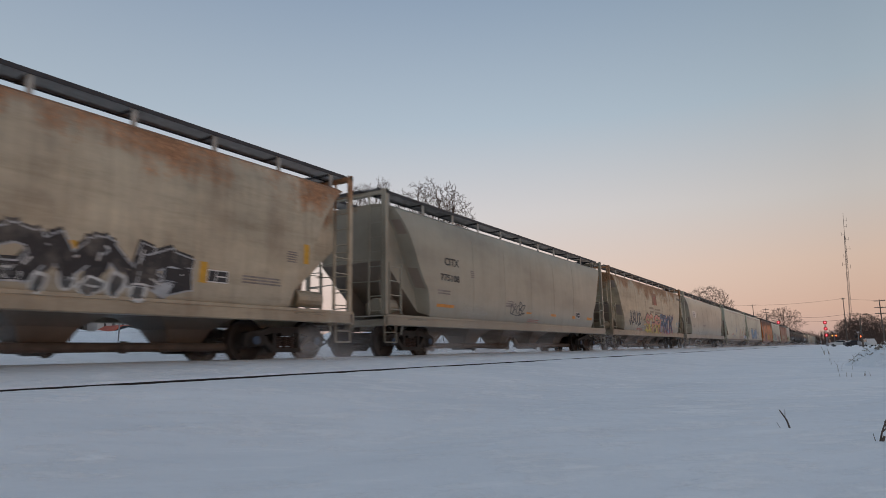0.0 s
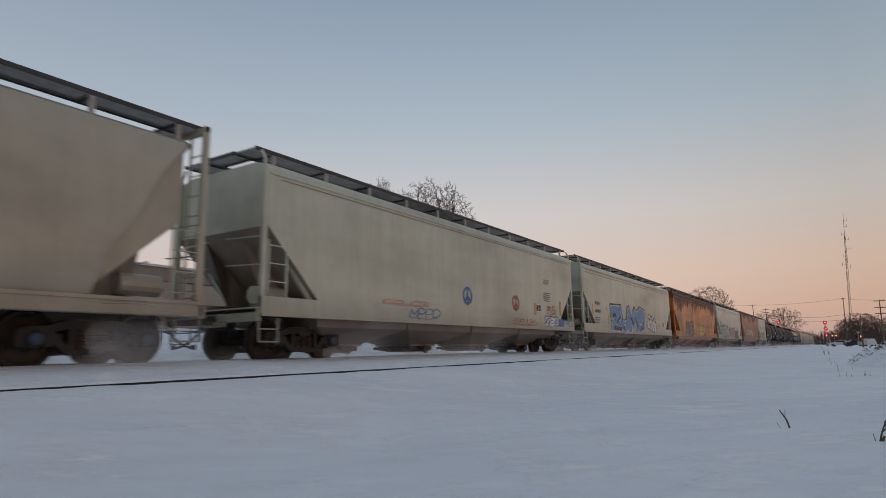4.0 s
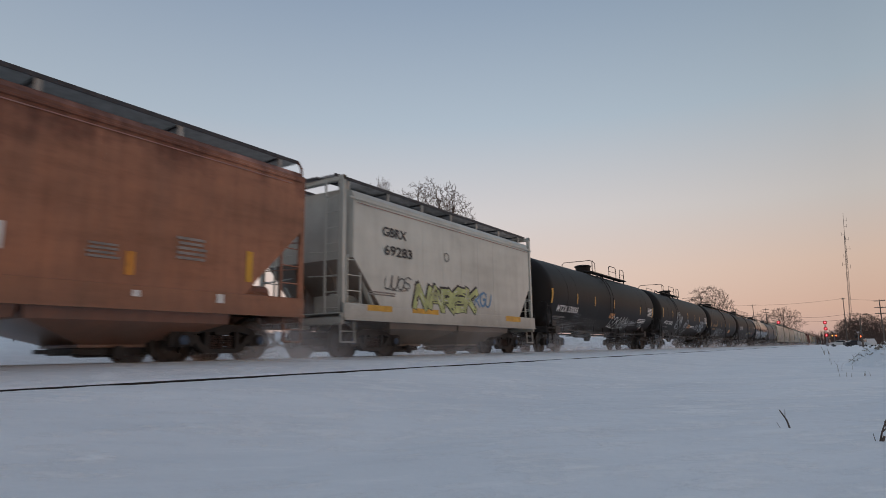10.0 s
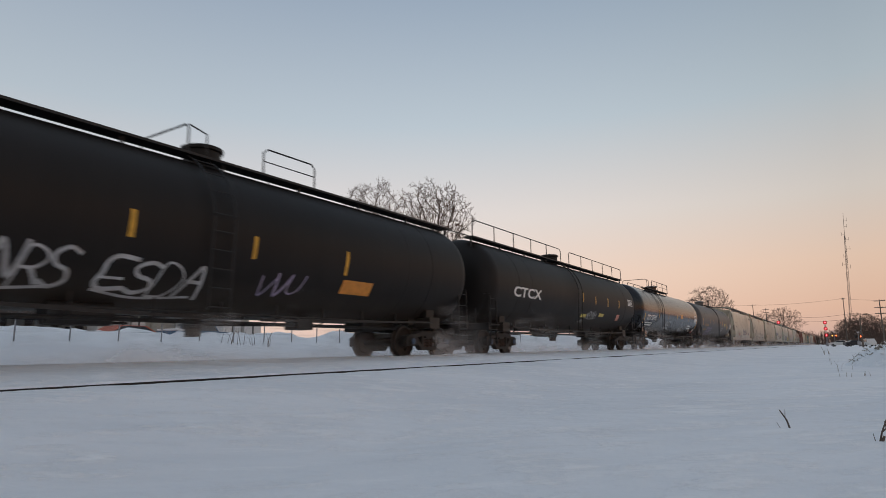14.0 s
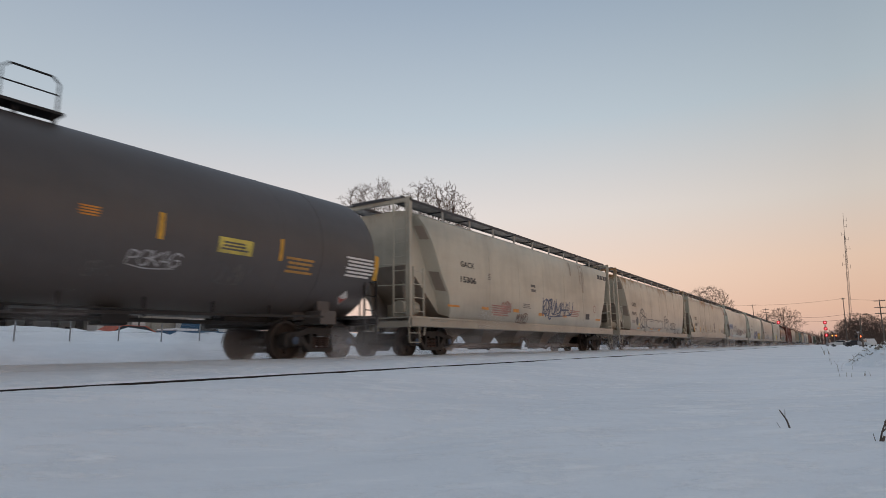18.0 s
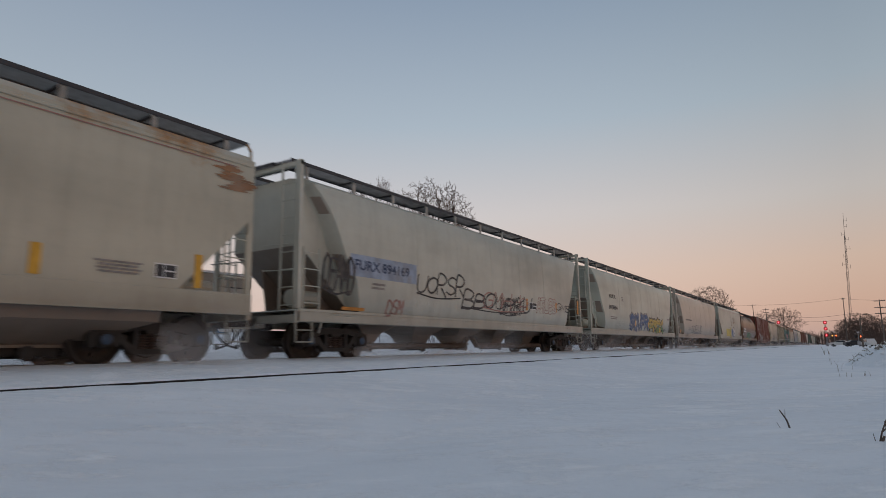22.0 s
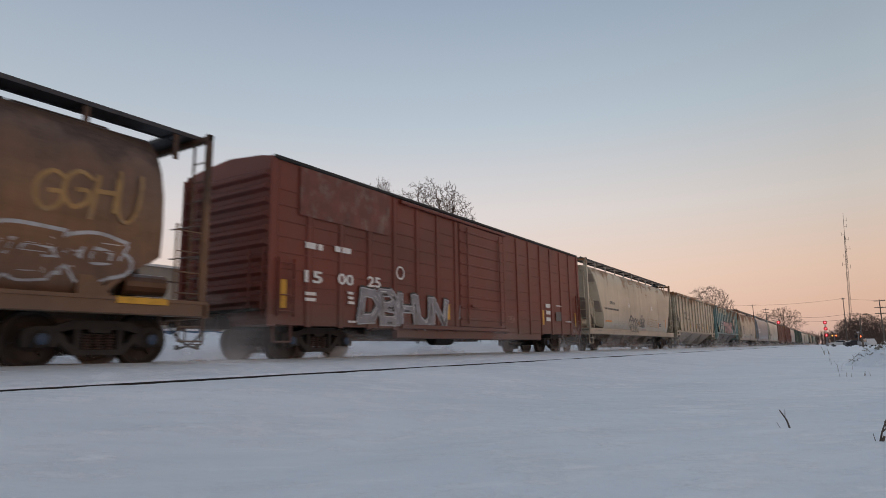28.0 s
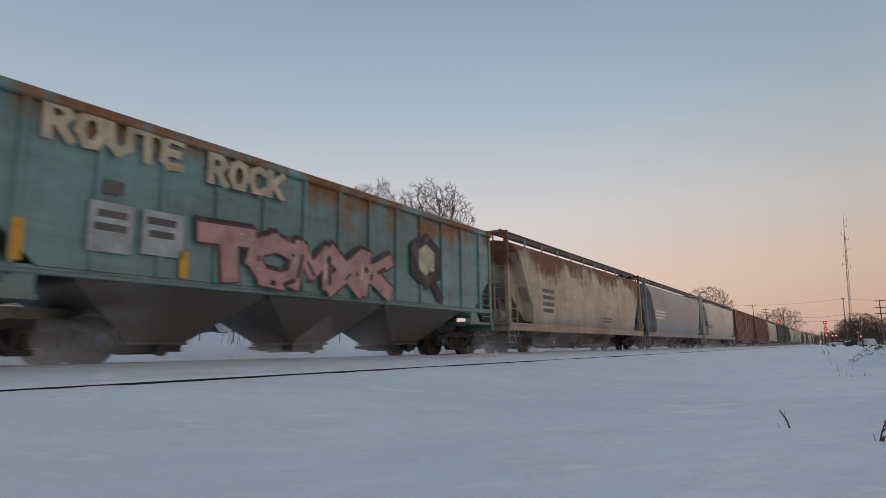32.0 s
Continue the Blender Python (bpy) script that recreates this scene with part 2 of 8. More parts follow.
# ---- mesh helpers ----
class Mesh:
    """Collects solid pieces of one part."""

    def __init__(self):
        self.v, self.f = [], []

    def add(self, verts, faces):
        n = len(self.v)
        self.v += [tuple(p) for p in verts]
        self.f += [tuple(i + n for i in q) for q in faces]
        return self

    def box(self, x0, x1, y0, y1, z0, z1, c=0.0):
        """A box; c cuts its four long edges (along its longest side)."""
        if c <= 0:
            vs = [(x, y, z) for z in (z0, z1) for y in (y0, y1) for x in (x0, x1)]
            return self.add(vs, [(0, 2, 3, 1), (4, 5, 7, 6), (0, 1, 5, 4), (2, 6, 7, 3), (0, 4, 6, 2), (1, 3, 7, 5)])
        d = (x1 - x0, y1 - y0, z1 - z0)
        k = d.index(max(d))
        lo, hi = (x0, y0, z0), (x1, y1, z1)
        a, b = [i for i in range(3) if i != k]
        ring = [(lo[a] + c, lo[b]), (hi[a] - c, lo[b]), (hi[a], lo[b] + c), (hi[a], hi[b] - c), (hi[a] - c, hi[b]), (lo[a] + c, hi[b]), (lo[a], hi[b] - c), (lo[a], lo[b] + c)]
        vs = []
        for e in (lo[k], hi[k]):
            for p, q in ring:
                w = [0, 0, 0]
                w[k], w[a], w[b] = e, p, q
                vs.append(w)
        fs = [tuple(range(7, -1, -1)), tuple(range(8, 16))] + [(i, (i + 1) % 8, 8 + (i + 1) % 8, 8 + i) for i in range(8)]
        if k == 1:
            fs = [tuple(reversed(q)) for q in fs]
        return self.add(vs, fs)

    def beam(self, p, q, w, h):
        """A square bar from p to q."""
        p, q = Vector(p), Vector(q)
        d = (q - p).normalized()
        up = Vector((0, 0, 1)) if abs(d.z) < 0.95 else Vector((0, 1, 0))
        s = d.cross(up).normalized() * (w / 2)
        u = s.normalized().cross(d) * (h / 2)
        vs = [e + a * s + b * u for e in (p, q) for a, b in ((-1, -1), (1, -1), (1, 1), (-1, 1))]
        return self.add(vs, [(3, 2, 1, 0), (4, 5, 6, 7)] + [(i, (i + 1) % 4, 4 + (i + 1) % 4, 4 + i) for i in range(4)])

    def tube(self, pts, r, n=8, caps=True):
        pts = [Vector(p) for p in pts]
        rs = r if isinstance(r, (list, tuple)) else [r] * len(pts)
        vs, fs, last = [], [], None
        for i, p in enumerate(pts):
            d = (pts[min(i + 1, len(pts) - 1)] - pts[max(i - 1, 0)]).normalized()
            if last is None:
                last = d.orthogonal().normalized()
            last = (last - d * last.dot(d)).normalized()
            o = d.cross(last)
            vs += [p + rs[i] * (math.cos(a) * last + math.sin(a) * o) for a in (2 * math.pi * j / n for j in range(n))]
        for i in range(len(pts) - 1):
            fs += [(i * n + j, i * n + (j + 1) % n, (i + 1) * n + (j + 1) % n, (i + 1) * n + j) for j in range(n)]
        if caps:
            fs += [tuple(range(n - 1, -1, -1)), tuple(range((len(pts) - 1) * n, len(pts) * n))]
        return self.add(vs, fs)

    def lathe(self, axis_pts, centre, axis="x", n=24):
        """Rings (distance along the axis, radius) round an axis through centre; closed at both ends."""
        vs, fs = [], []
        for d, r in axis_pts:
            for j in range(n):
                a = 2 * math.pi * j / n
                p = {"x": (d, r * math.cos(a), r * math.sin(a)), "y": (r * math.sin(a), d, r * math.cos(a)), "z": (r * math.cos(a), r * math.sin(a), d)}[axis]
                vs.append((p[0] + centre[0], p[1] + centre[1], p[2] + centre[2]))
        for i in range(len(axis_pts) - 1):
            fs += [(i * n + j, i * n + (j + 1) % n, (i + 1) * n + (j + 1) % n, (i + 1) * n + j) for j in range(n)]
        fs += [tuple(range(n - 1, -1, -1)), tuple(range((len(axis_pts) - 1) * n, len(axis_pts) * n))]
        return self.add(vs, fs)

    def loft(self, rings, caps=True):
        """Closed rings of equal count, joined one to the next."""
        n, vs, fs = len(rings[0]), [], []
        for g in rings:
            vs += g
        for i in range(len(rings) - 1):
            fs += [(i * n + j, i * n + (j + 1) % n, (i + 1) * n + (j + 1) % n, (i + 1) * n + j) for j in range(n)]
        if caps:
            fs += [tuple(range(n - 1, -1, -1)), tuple(range((len(rings) - 1) * n, len(rings) * n))]
        return self.add(vs, fs)

    def mesh(self, name, smooth=0.0):
        me = bpy.data.meshes.new(name)
        me.from_pydata(self.v, [], self.f)
        me.validate()
        bm = bmesh.new()
        bm.from_mesh(me)
        bmesh.ops.recalc_face_normals(bm, faces=bm.faces)
        if smooth:
            for f in bm.faces:
                f.smooth = True
            for e in bm.edges:
                if len(e.link_faces) == 2 and e.calc_face_angle(0) > smooth:
                    e.smooth = False
        bm.to_mesh(me)
        bm.free()
        return me


def part(name, m, mat, parent=None, label="", smooth=0.0, at=None):
    """Links a Mesh (or mesh data that is shared) as one object under a thing or part."""
    me = m if isinstance(m, bpy.types.Mesh) else m.mesh(name, smooth)
    if mat is not None and not me.materials:
        me.materials.append(mat)
    ob = new(name, me)
    if parent is not None:
        ob.parent = parent
    if at is not None:
        ob.location = at
    if label:
        ob["label"] = label
    return ob


def thing(name, label, category, group="", at=None):
    e = new(name)
    e.empty_display_size = 0.3
    if at is not None:
        e.location = at
    return tagged(e, label, category, group)


SHARED = {}


def shared(key, build):
    if key not in SHARED:
        SHARED[key] = build()
    return SHARED[key]

# ---- ground, tracks ----
def smooth_step(a, b, v):
    u = min(1.0, max(0.0, (v - a) / (b - a)))
    return u * u * (3 - 2 * u)


def ground_z(x, y):
    """Snow height: a low field by the camera, the siding's bed, the main track's bed, a ploughed bank behind."""
    far = smooth_step(250, 60, abs(y))
    z = -0.45 + 0.322 * smooth_step(-2.6, -6.2, x)
    z += 0.03 * smooth_step(-6.60, -6.66, x)
    z += 0.075 * smooth_step(-8.0, -9.3, x)
    z += 0.045 * smooth_step(-9.5, -10.2, x) - 0.004 * smooth_step(-10.5, -10.75, x)
    rise = smooth_step(-14.0, -18.5, x)
    z += rise * (0.42 * far + 0.1)
    bank = math.exp(-((x + 21.5) / 1.9) ** 2) * far
    z += bank * (0.50 + 0.34 * smooth_step(18, 30, y) + 0.16 * noise.noise((x * 0.25, y * 0.16, 3.0)) + 0.26 * noise.noise((x * 0.9, y * 0.7, 7.0)) + 0.12 * noise.noise((x * 2.4, y * 2.2, 4.0)))
    z += 0.25 * smooth_step(-22, -30, x) * far
    loose = 1.0 if x > -6.2 or x < -13.4 else 0.22
    z += loose * (0.05 * noise.noise((x * 0.28, y * 0.11, 0.0)) + 0.016 * noise.noise((x * 1.3, y * 0.5, 5.0)) + 0.006 * noise.noise((x * 4.0, y * 2.0, 2.0)))
    z += 0.035 * smooth_step(-10.1, -10.4, x) * smooth_step(-12.9, -12.5, x)
    if -10.4 < x < -6.8:
        w = smooth_step(-10.4, -9.6, x) * smooth_step(-6.8, -7.4, x)
        near = 0.5 + 1.2 * smooth_step(-8.9, -8.3, x)
        z += w * near * (0.03 * noise.noise((x * 1.6, y * 0.8, 21.0)) + 0.036 * noise.noise((x * 4.2, y * 3.2, 17.0)) + 0.02 * noise.noise((x * 9.0, y * 8.0, 13.0)))
    if -7.6 < x < -6.4:
        z += 0.018 * noise.noise((x * 3.0, y * 0.45, 11.0)) + 0.012 * noise.noise((x * 5.0, y * 2.2, 1.0))
    return z


def axis_steps(spans):
    out = []
    for a, b, n in spans:
        out += [a + (b - a) * i / n for i in range(n)]
    return out + [spans[-1][1]]


def build_ground():
    xs = axis_steps([(-3000, -400, 6), (-400, -60, 14), (-60, -26, 14), (-26, -16, 44), (-16, -10.4, 18), (-10.4, -6.9, 44), (-6.9, -6.4, 14), (-6.4, -4, 20), (-4, 4, 46), (4, 20, 20), (20, 100, 12), (100, 3000, 8)])
    ys = axis_steps([(-3000, -100, 5), (-100, -10, 8), (-10, 0, 14), (0, 12, 90), (12, 30, 80), (30, 80, 70), (80, 250, 40), (250, 900, 14), (900, 4500, 8)])
    vs = [(x, y, ground_z(x, y)) for y in ys for x in xs]
    w = len(xs)
    fs = [(j * w + i, j * w + i + 1, (j + 1) * w + i + 1, (j + 1) * w + i) for j in range(len(ys) - 1) for i in range(w - 1)]
    me = bpy.data.meshes.new("ground")
    me.from_pydata(vs, [], fs)
    me.polygons.foreach_set("use_smooth", [True] * len(fs))
    me.materials.append(SNOW)
    return tagged(new("ground", me), "wind-blown snow field over the ground beside the tracks", "snow", kind="structure")


build_ground()


def rail(name, x, top, label):
    """A rail: foot, web and head, with a bright or rusty running surface."""
    sec = [(-0.07, -0.17), (0.07, -0.17), (0.07, -0.155), (0.012, -0.13), (0.012, -0.045), (0.036, -0.036), (0.036, -0.006), (0.028, 0.0),
           (-0.028, 0.0), (-0.036, -0.006), (-0.036, -0.036), (-0.012, -0.045), (-0.012, -0.13), (-0.07, -0.155)]
    m = Mesh()
    m.loft([[(x + a, y, top + b) for a, b in sec] for y in (-120, 0, 40, 200, 1500)])
    return tagged(part(name, m, RAIL), label, "rail", "track rails", kind="structure")


for rx in (MAIN_X - 0.753, MAIN_X + 0.753):
    rail("main_rail", rx, 0.0, "steel rail of the main track, half buried in snow")
rail("siding_rail", SIDING_X + 0.753, -0.111, "rusty siding rail showing as a dark line through the snow")
rail("siding_rail", SIDING_X - 0.753, -0.13, "siding rail buried under the snow")

# ---- freight cars: shared running gear ----
TRAIN = []             # (car, pass time of its middle, half length)
AXLE = 0.89            # half the wheelbase of a truck
WHEEL_R = 0.457


def wheelset_mesh():
    m = Mesh()
    prof = [(0.665, 0.09), (0.665, 0.30), (0.69, 0.33), (0.675, 0.40), (0.675, 0.475), (0.70, 0.49), (0.715, 0.465), (0.725, WHEEL_R), (0.815, WHEEL_R - 0.006),
            (0.82, 0.40), (0.79, 0.375), (0.765, 0.33), (0.765, 0.20), (0.80, 0.15), (0.80, 0.09)]
    for s in (1, -1):
        m.lathe([(s * d, r) for d, r in prof], (0, 0, 0), "x", 32)
    m.lathe([(-1.02, 0.07), (-0.8, 0.08), (-0.5, 0.085), (0.5, 0.085), (0.8, 0.08), (1.02, 0.07)], (0, 0, 0), "x", 12)
    for s in (1, -1):
        for k in range(3):
            a = k * 2.094
            y, z = 0.25 * math.cos(a), 0.25 * math.sin(a)
            m.box(s * 0.79 - 0.04, s * 0.79 + 0.03, y - 0.03, y + 0.03, z - 0.03, z + 0.03)
    me = m.mesh("wheelset", 0.6)
    me.materials.append(WHEEL)
    return me


def prism(m, pts, x0, x1):
    n = len(pts)
    vs = [(x0, y, z) for y, z in pts] + [(x1, y, z) for y, z in pts]
    m.add(vs, [tuple(range(n)), tuple(range(2 * n - 1, n - 1, -1))] + [(i, (i + 1) % n, n + (i + 1) % n, n + i) for i in range(n)])


def side_frame_mesh():
    m = Mesh()
    x0, x1 = -0.085, 0.085
    prism(m, [(-1.13, 0.50), (-1.13, 0.60), (-0.98, 0.655), (-0.72, 0.66), (-0.44, 0.76), (0.44, 0.76), (0.72, 0.66), (0.98, 0.655), (1.13, 0.60), (1.13, 0.50), (0.76, 0.53), (0.42, 0.62), (-0.42, 0.62), (-0.76, 0.53)], x0, x1)
    prism(m, [(-0.70, 0.55), (-0.62, 0.40), (-0.40, 0.20), (0.40, 0.20), (0.62, 0.40), (0.70, 0.55), (0.58, 0.55), (0.50, 0.43), (0.33, 0.29), (-0.33, 0.29), (-0.50, 0.43), (-0.58, 0.55)], x0, x1)
    for s in (1, -1):
        prism(m, [(s * 0.30, 0.27), (s * 0.39, 0.27), (s * 0.39, 0.65), (s * 0.30, 0.65)], x0, x1)
        prism(m, [(s * 1.03, 0.34), (s * 1.14, 0.34), (s * 1.14, 0.56), (s * 1.03, 0.56)], x0, x1)
        prism(m, [(s * 0.64, 0.34), (s * 0.75, 0.34), (s * 0.75, 0.58), (s * 0.64, 0.58)], x0, x1)
        m.lathe([(-0.10, 0.05), (-0.10, 0.135), (0.11, 0.135), (0.14, 0.10)], (0, s * AXLE, 0.457), "x", 14)
    me = m.mesh("side_frame", 0.5)
    me.materials.append(TRUCK)
    return me


def spring_mesh():
    m = Mesh()
    rings = []
    for i in range(6):
        z = 0.29 + i * 0.045
        rings += [(z, 0.055), (z + 0.008, 0.085), (z + 0.026, 0.085), (z + 0.034, 0.055)]
    m.lathe(rings, (0, 0, 0), "z", 10)
    me = m.mesh("spring", 0.6)
    me.materials.append(SPRING)
    return me


def bolster_mesh():
    m = Mesh()
    m.box(-1.08, 1.08, -0.17, 0.17, 0.56, 0.74, 0.03)
    m.lathe([(0.72, 0.2), (0.82, 0.2)], (0, 0, 0), "z", 16)
    for s in (1, -1):
        m.box(s * 0.30 - 0.03, s * 0.30 + 0.03, -0.9, 0.9, 0.50, 0.56)
        m.box(-0.9, 0.9, s * 0.42 - 0.05, s * 0.42 + 0.05, 0.36, 0.52, 0.02)
    me = m.mesh("truck", 0.5)
    me.materials.append(TRUCK)
    return me


def cap_mesh():
    m = Mesh()
    m.lathe([(0, 0.02), (0, 0.095), (0.05, 0.09), (0.07, 0.05)], (0, 0, 0), "x", 12)
    me = m.mesh("bearing_cap", 0.5)
    me.materials.append(BEARING)
    return me


WHEELS = {}


def truck(car, y):
    t = part("truck", shared("truck", bolster_mesh), None, car, "dark cast-steel truck with coil springs", at=(0, y, 0))
    for s in (1, -1):
        part("side_frame", shared("side_frame", side_frame_mesh), None, t, at=(s * 1.0, 0, 0))
        for y in (-0.19, 0.0, 0.19):
            part("spring", shared("spring", spring_mesh), None, t, "rusty coil spring", at=(s * 1.0, y, 0))
        for e in (1, -1):
            c = part("bearing_cap", shared("cap", cap_mesh), None, t, "blue bearing end cap", at=(s * 1.10, e * AXLE, WHEEL_R))
            c.rotation_euler = (0, 0, 0 if s > 0 else math.pi)
    for e in (1, -1):
        w = part("wheelset", shared("wheelset", wheelset_mesh), None, t, at=(0, e * AXLE, WHEEL_R))
        WHEELS.setdefault(car, []).append(w)
    return t


def coupler_mesh():
    m = Mesh()
    m.box(-0.09, 0.09, -1.0, -0.30, 0.80, 0.98, 0.02)
    m.box(-0.17, 0.15, -0.30, 0.02, 0.74, 1.02, 0.05)
    m.box(0.05, 0.2, -0.1, 0.1, 0.76, 1.0, 0.03)
    m.box(-0.28, 0.28, -1.05, -0.85, 0.72, 1.04, 0.03)
    me = m.mesh("coupler")
    me.materials.append(TRUCK)
    return me


def hose_mesh():
    m = Mesh()
    pts = [(0.42 - 0.10 * i / 10, -0.72 + 0.72 * i / 10, 0.78 - 0.46 * math.sin(math.pi * 0.5 * i / 10) ** 0.8) for i in range(11)]
    m.tube(pts, 0.024, 8)
    m.box(0.30, 0.36, -0.03, 0.06, 0.28, 0.38, 0.015)
    me = m.mesh("air_hose", 0.6)
    me.materials.append(HOSE)
    return me


def couplers(car, half):
    for s in (1, -1):
        c = part("coupler", shared("coupler", coupler_mesh), None, car, "rusty cast-steel coupler", at=(0, s * half, 0))
        h = part("air_hose", shared("hose", hose_mesh), None, car, "black rubber air hose hanging in a loop", at=(0, s * half, 0))
        if s < 0:
            c.rotation_euler = h.rotation_euler = (0, 0, math.pi)


def ladder(m, p, q, width_axis, width, rung=0.36, r=0.014, rail_w=0.05):
    """A ladder between two heights: two flat rails and round rungs."""
    p, q = Vector(p), Vector(q)
    o = Vector((width, 0, 0)) if width_axis == "x" else Vector((0, width, 0))
    m.beam(p, q, rail_w, 0.03)
    m.beam(p + o, q + o, rail_w, 0.03)
    n = max(1, int((q - p).length / rung))
    for i in range(n + 1):
        c = p + (q - p) * ((i + 0.3) / (n + 0.6))
        m.tube([c, c + o], r, 6)


# ---- covered hoppers ----
ROUND = [(1.10, 1.46), (1.35, 1.545), (1.8, 1.585), (2.4, 1.60), (3.0, 1.59), (3.5, 1.57), (3.85, 1.53), (4.10, 1.46), (4.24, 1.20), (4.32, 0.6), (4.34, 0.0)]
FLAT = [(1.00, 1.555), (1.6, 1.56), (2.4, 1.56), (3.2, 1.56), (3.94, 1.56), (4.10, 1.545), (4.24, 1.44), (4.30, 1.10), (4.36, 0.6), (4.39, 0.0)]
DRUM = [(1.10, 1.30), (1.35, 1.42), (1.8, 1.545), (2.4, 1.59), (3.0, 1.56), (3.5, 1.42), (3.85, 1.22), (4.10, 0.98), (4.2, 0.80), (4.27, 0.4), (4.29, 0.0)]


def side_x(profile, z):
    for (z0, x0), (z1, x1) in zip(profile, profile[1:]):
        if z <= z1:
            return x0 + (x1 - x0) * max(0.0, (z - z0)) / (z1 - z0)
    return 0.0


def shoulder(z):
    """How far from the car's end the bulging side sheet stops at height z, leaving the flat end plate."""
    return 1.02 + 1.5 * max(0.0, min(1.0, (4.08 - z) / 2.15)) + 0.10 * math.sin((4.08 - z) * 2.6)


def hopper_body(half, profile, slope_in, slope_z, top_in, taper, base=1.12):
    """The closed body: full section amidships, slope sheets rising to both ends, sides drawn in towards the ends."""
    def slope_at(d):
        return slope_z + (base - slope_z) * max(0.0, min(1.0, (d - top_in) / (slope_in - top_in)))

    def full_ring(y, zb, k):
        zs = [zb + (4.0 - zb) * i / 15 for i in range(16)]
        pts = [(side_x(profile, z) * k, y, z) for z in zs] + [(side_x(profile, z) * (k if z < 4.15 else 1), y, z) for z in (4.10, 4.22, 4.30)]
        return pts + [(-x, y, z) for x, y, z in reversed(pts)]

    def shoulder_ring(s, off, u):
        """A station that follows the line where the bulging side rolls in to the flat end plate."""
        zb = 1.32
        for k in range(12):
            zb = slope_at(shoulder(zb) + off)
        pts = []
        for i in range(16):
            z = zb + (4.0 - zb) * i / 15
            full = side_x(profile, z)
            low = min(full, 1.16)
            pts.append((low + (full - low) * u, s * (half - max(top_in + 0.02, shoulder(z) + off)), z))
        for z in (4.10, 4.22, 4.30):
            pts.append((side_x(profile, z), s * (half - max(top_in + 0.03 + off * 0.2, 1.10 + off)), z))
        return pts + [(-x, y, z) for x, y, z in reversed(pts)]

    rings = []
    for s in (-1, 1):
        st = []
        if profile is ROUND:
            end = full_ring(s * (half - top_in), slope_z, 1.0)
            st.append([(math.copysign(min(abs(x), 1.16) if z < 4.05 else abs(x), x), y, z) for x, y, z in end])
            st += [shoulder_ring(s, off, u) for off, u in ((-0.06, 0.0), (-0.035, 0.15), (0.0, 0.5), (0.035, 0.85), (0.06, 1.0))]
            st.append(full_ring(s * (half - slope_in), base, 1.0))
        else:
            for i in range(9):
                u = i / 8
                d = top_in + (slope_in - top_in) * u
                st.append(full_ring(s * (half - d), slope_at(d), 1 - taper * (1 - u) ** 2.2))
        rings += st if s < 0 else list(reversed(st))
    m = Mesh()
    m.loft(rings)
    return m


def running_boards(car, half, z_roof, z, x_in, x_out, mat, post_mat, step=1.58):
    """Grating walkways along both roof edges and across the ends: pale deck, dark edge angles, upright brackets, cross struts."""
    n = max(4, int((2 * half - 2.2) / step))
    y0, y1 = -half + 0.62, half - 0.62
    for s in (1, -1):
        m = Mesh()
        a, b = min(s * x_in, s * x_out), max(s * x_in, s * x_out)
        m.box(a + 0.022, b - 0.022, y0, y1, z - 0.012, z + 0.02)
        deck = part("running_board", m, mat, car, "grey steel grating of the roof walkway")
        for x in (a, b - 0.02):
            m = Mesh()
            m.box(x, x + 0.02, y0, y1, z - 0.035, z + 0.045)
            part("edge_angle", m, WALKEDGE, deck, "dark edge angle")
        for i in range(n + 1):
            y = -half + 1.15 + (2 * half - 2.3) * i / n
            m = Mesh()
            m.box(a + 0.024, b - 0.024, y - 0.03, y + 0.03, z - 0.05, z - 0.014)
            if len(TRAIN) < 28 and s > 0:
                part("cross_strut", m, WALKEDGE, deck, "dark cross strut")
            m = Mesh()
            m.box(s * x_out - 0.055, s * x_out - 0.024, y - 0.05, y + 0.05, z_roof - 0.12, z - 0.014)
            part("walkway_bracket", m, post_mat, car)
    for s in (1, -1):
        y = s * (half - 0.86)
        m = Mesh()
        m.box(-x_in - 0.002, x_in + 0.002, y - 0.24, y + 0.24, z - 0.012, z + 0.02)
        deck = part("end_walkway", m, mat, car, "grey steel grating across the roof end")
        for q in (-0.26, 0.242):
            m = Mesh()
            m.box(-x_in, x_in, y + q, y + q + 0.018, z - 0.035, z + 0.045)
            part("edge_angle", m, WALKEDGE, deck, "dark edge angle")


def hatch_covers(car, half, z_roof, mat):
    n = 8
    for i in range(n):
        y0 = -half + 2.0 + (2 * half - 4.0) * i / n
        y1 = y0 + (2 * half - 4.0) / n - 0.12
        m = Mesh()
        m.loft([[(-0.36, y, z_roof), (0.36, y, z_roof), (0.36, y, z_roof + 0.10), (0.2, y, z_roof + 0.17), (-0.2, y, z_roof + 0.17), (-0.36, y, z_roof + 0.10)] for y in (y0, y1)])
        part("hatch_cover", m, mat, car)


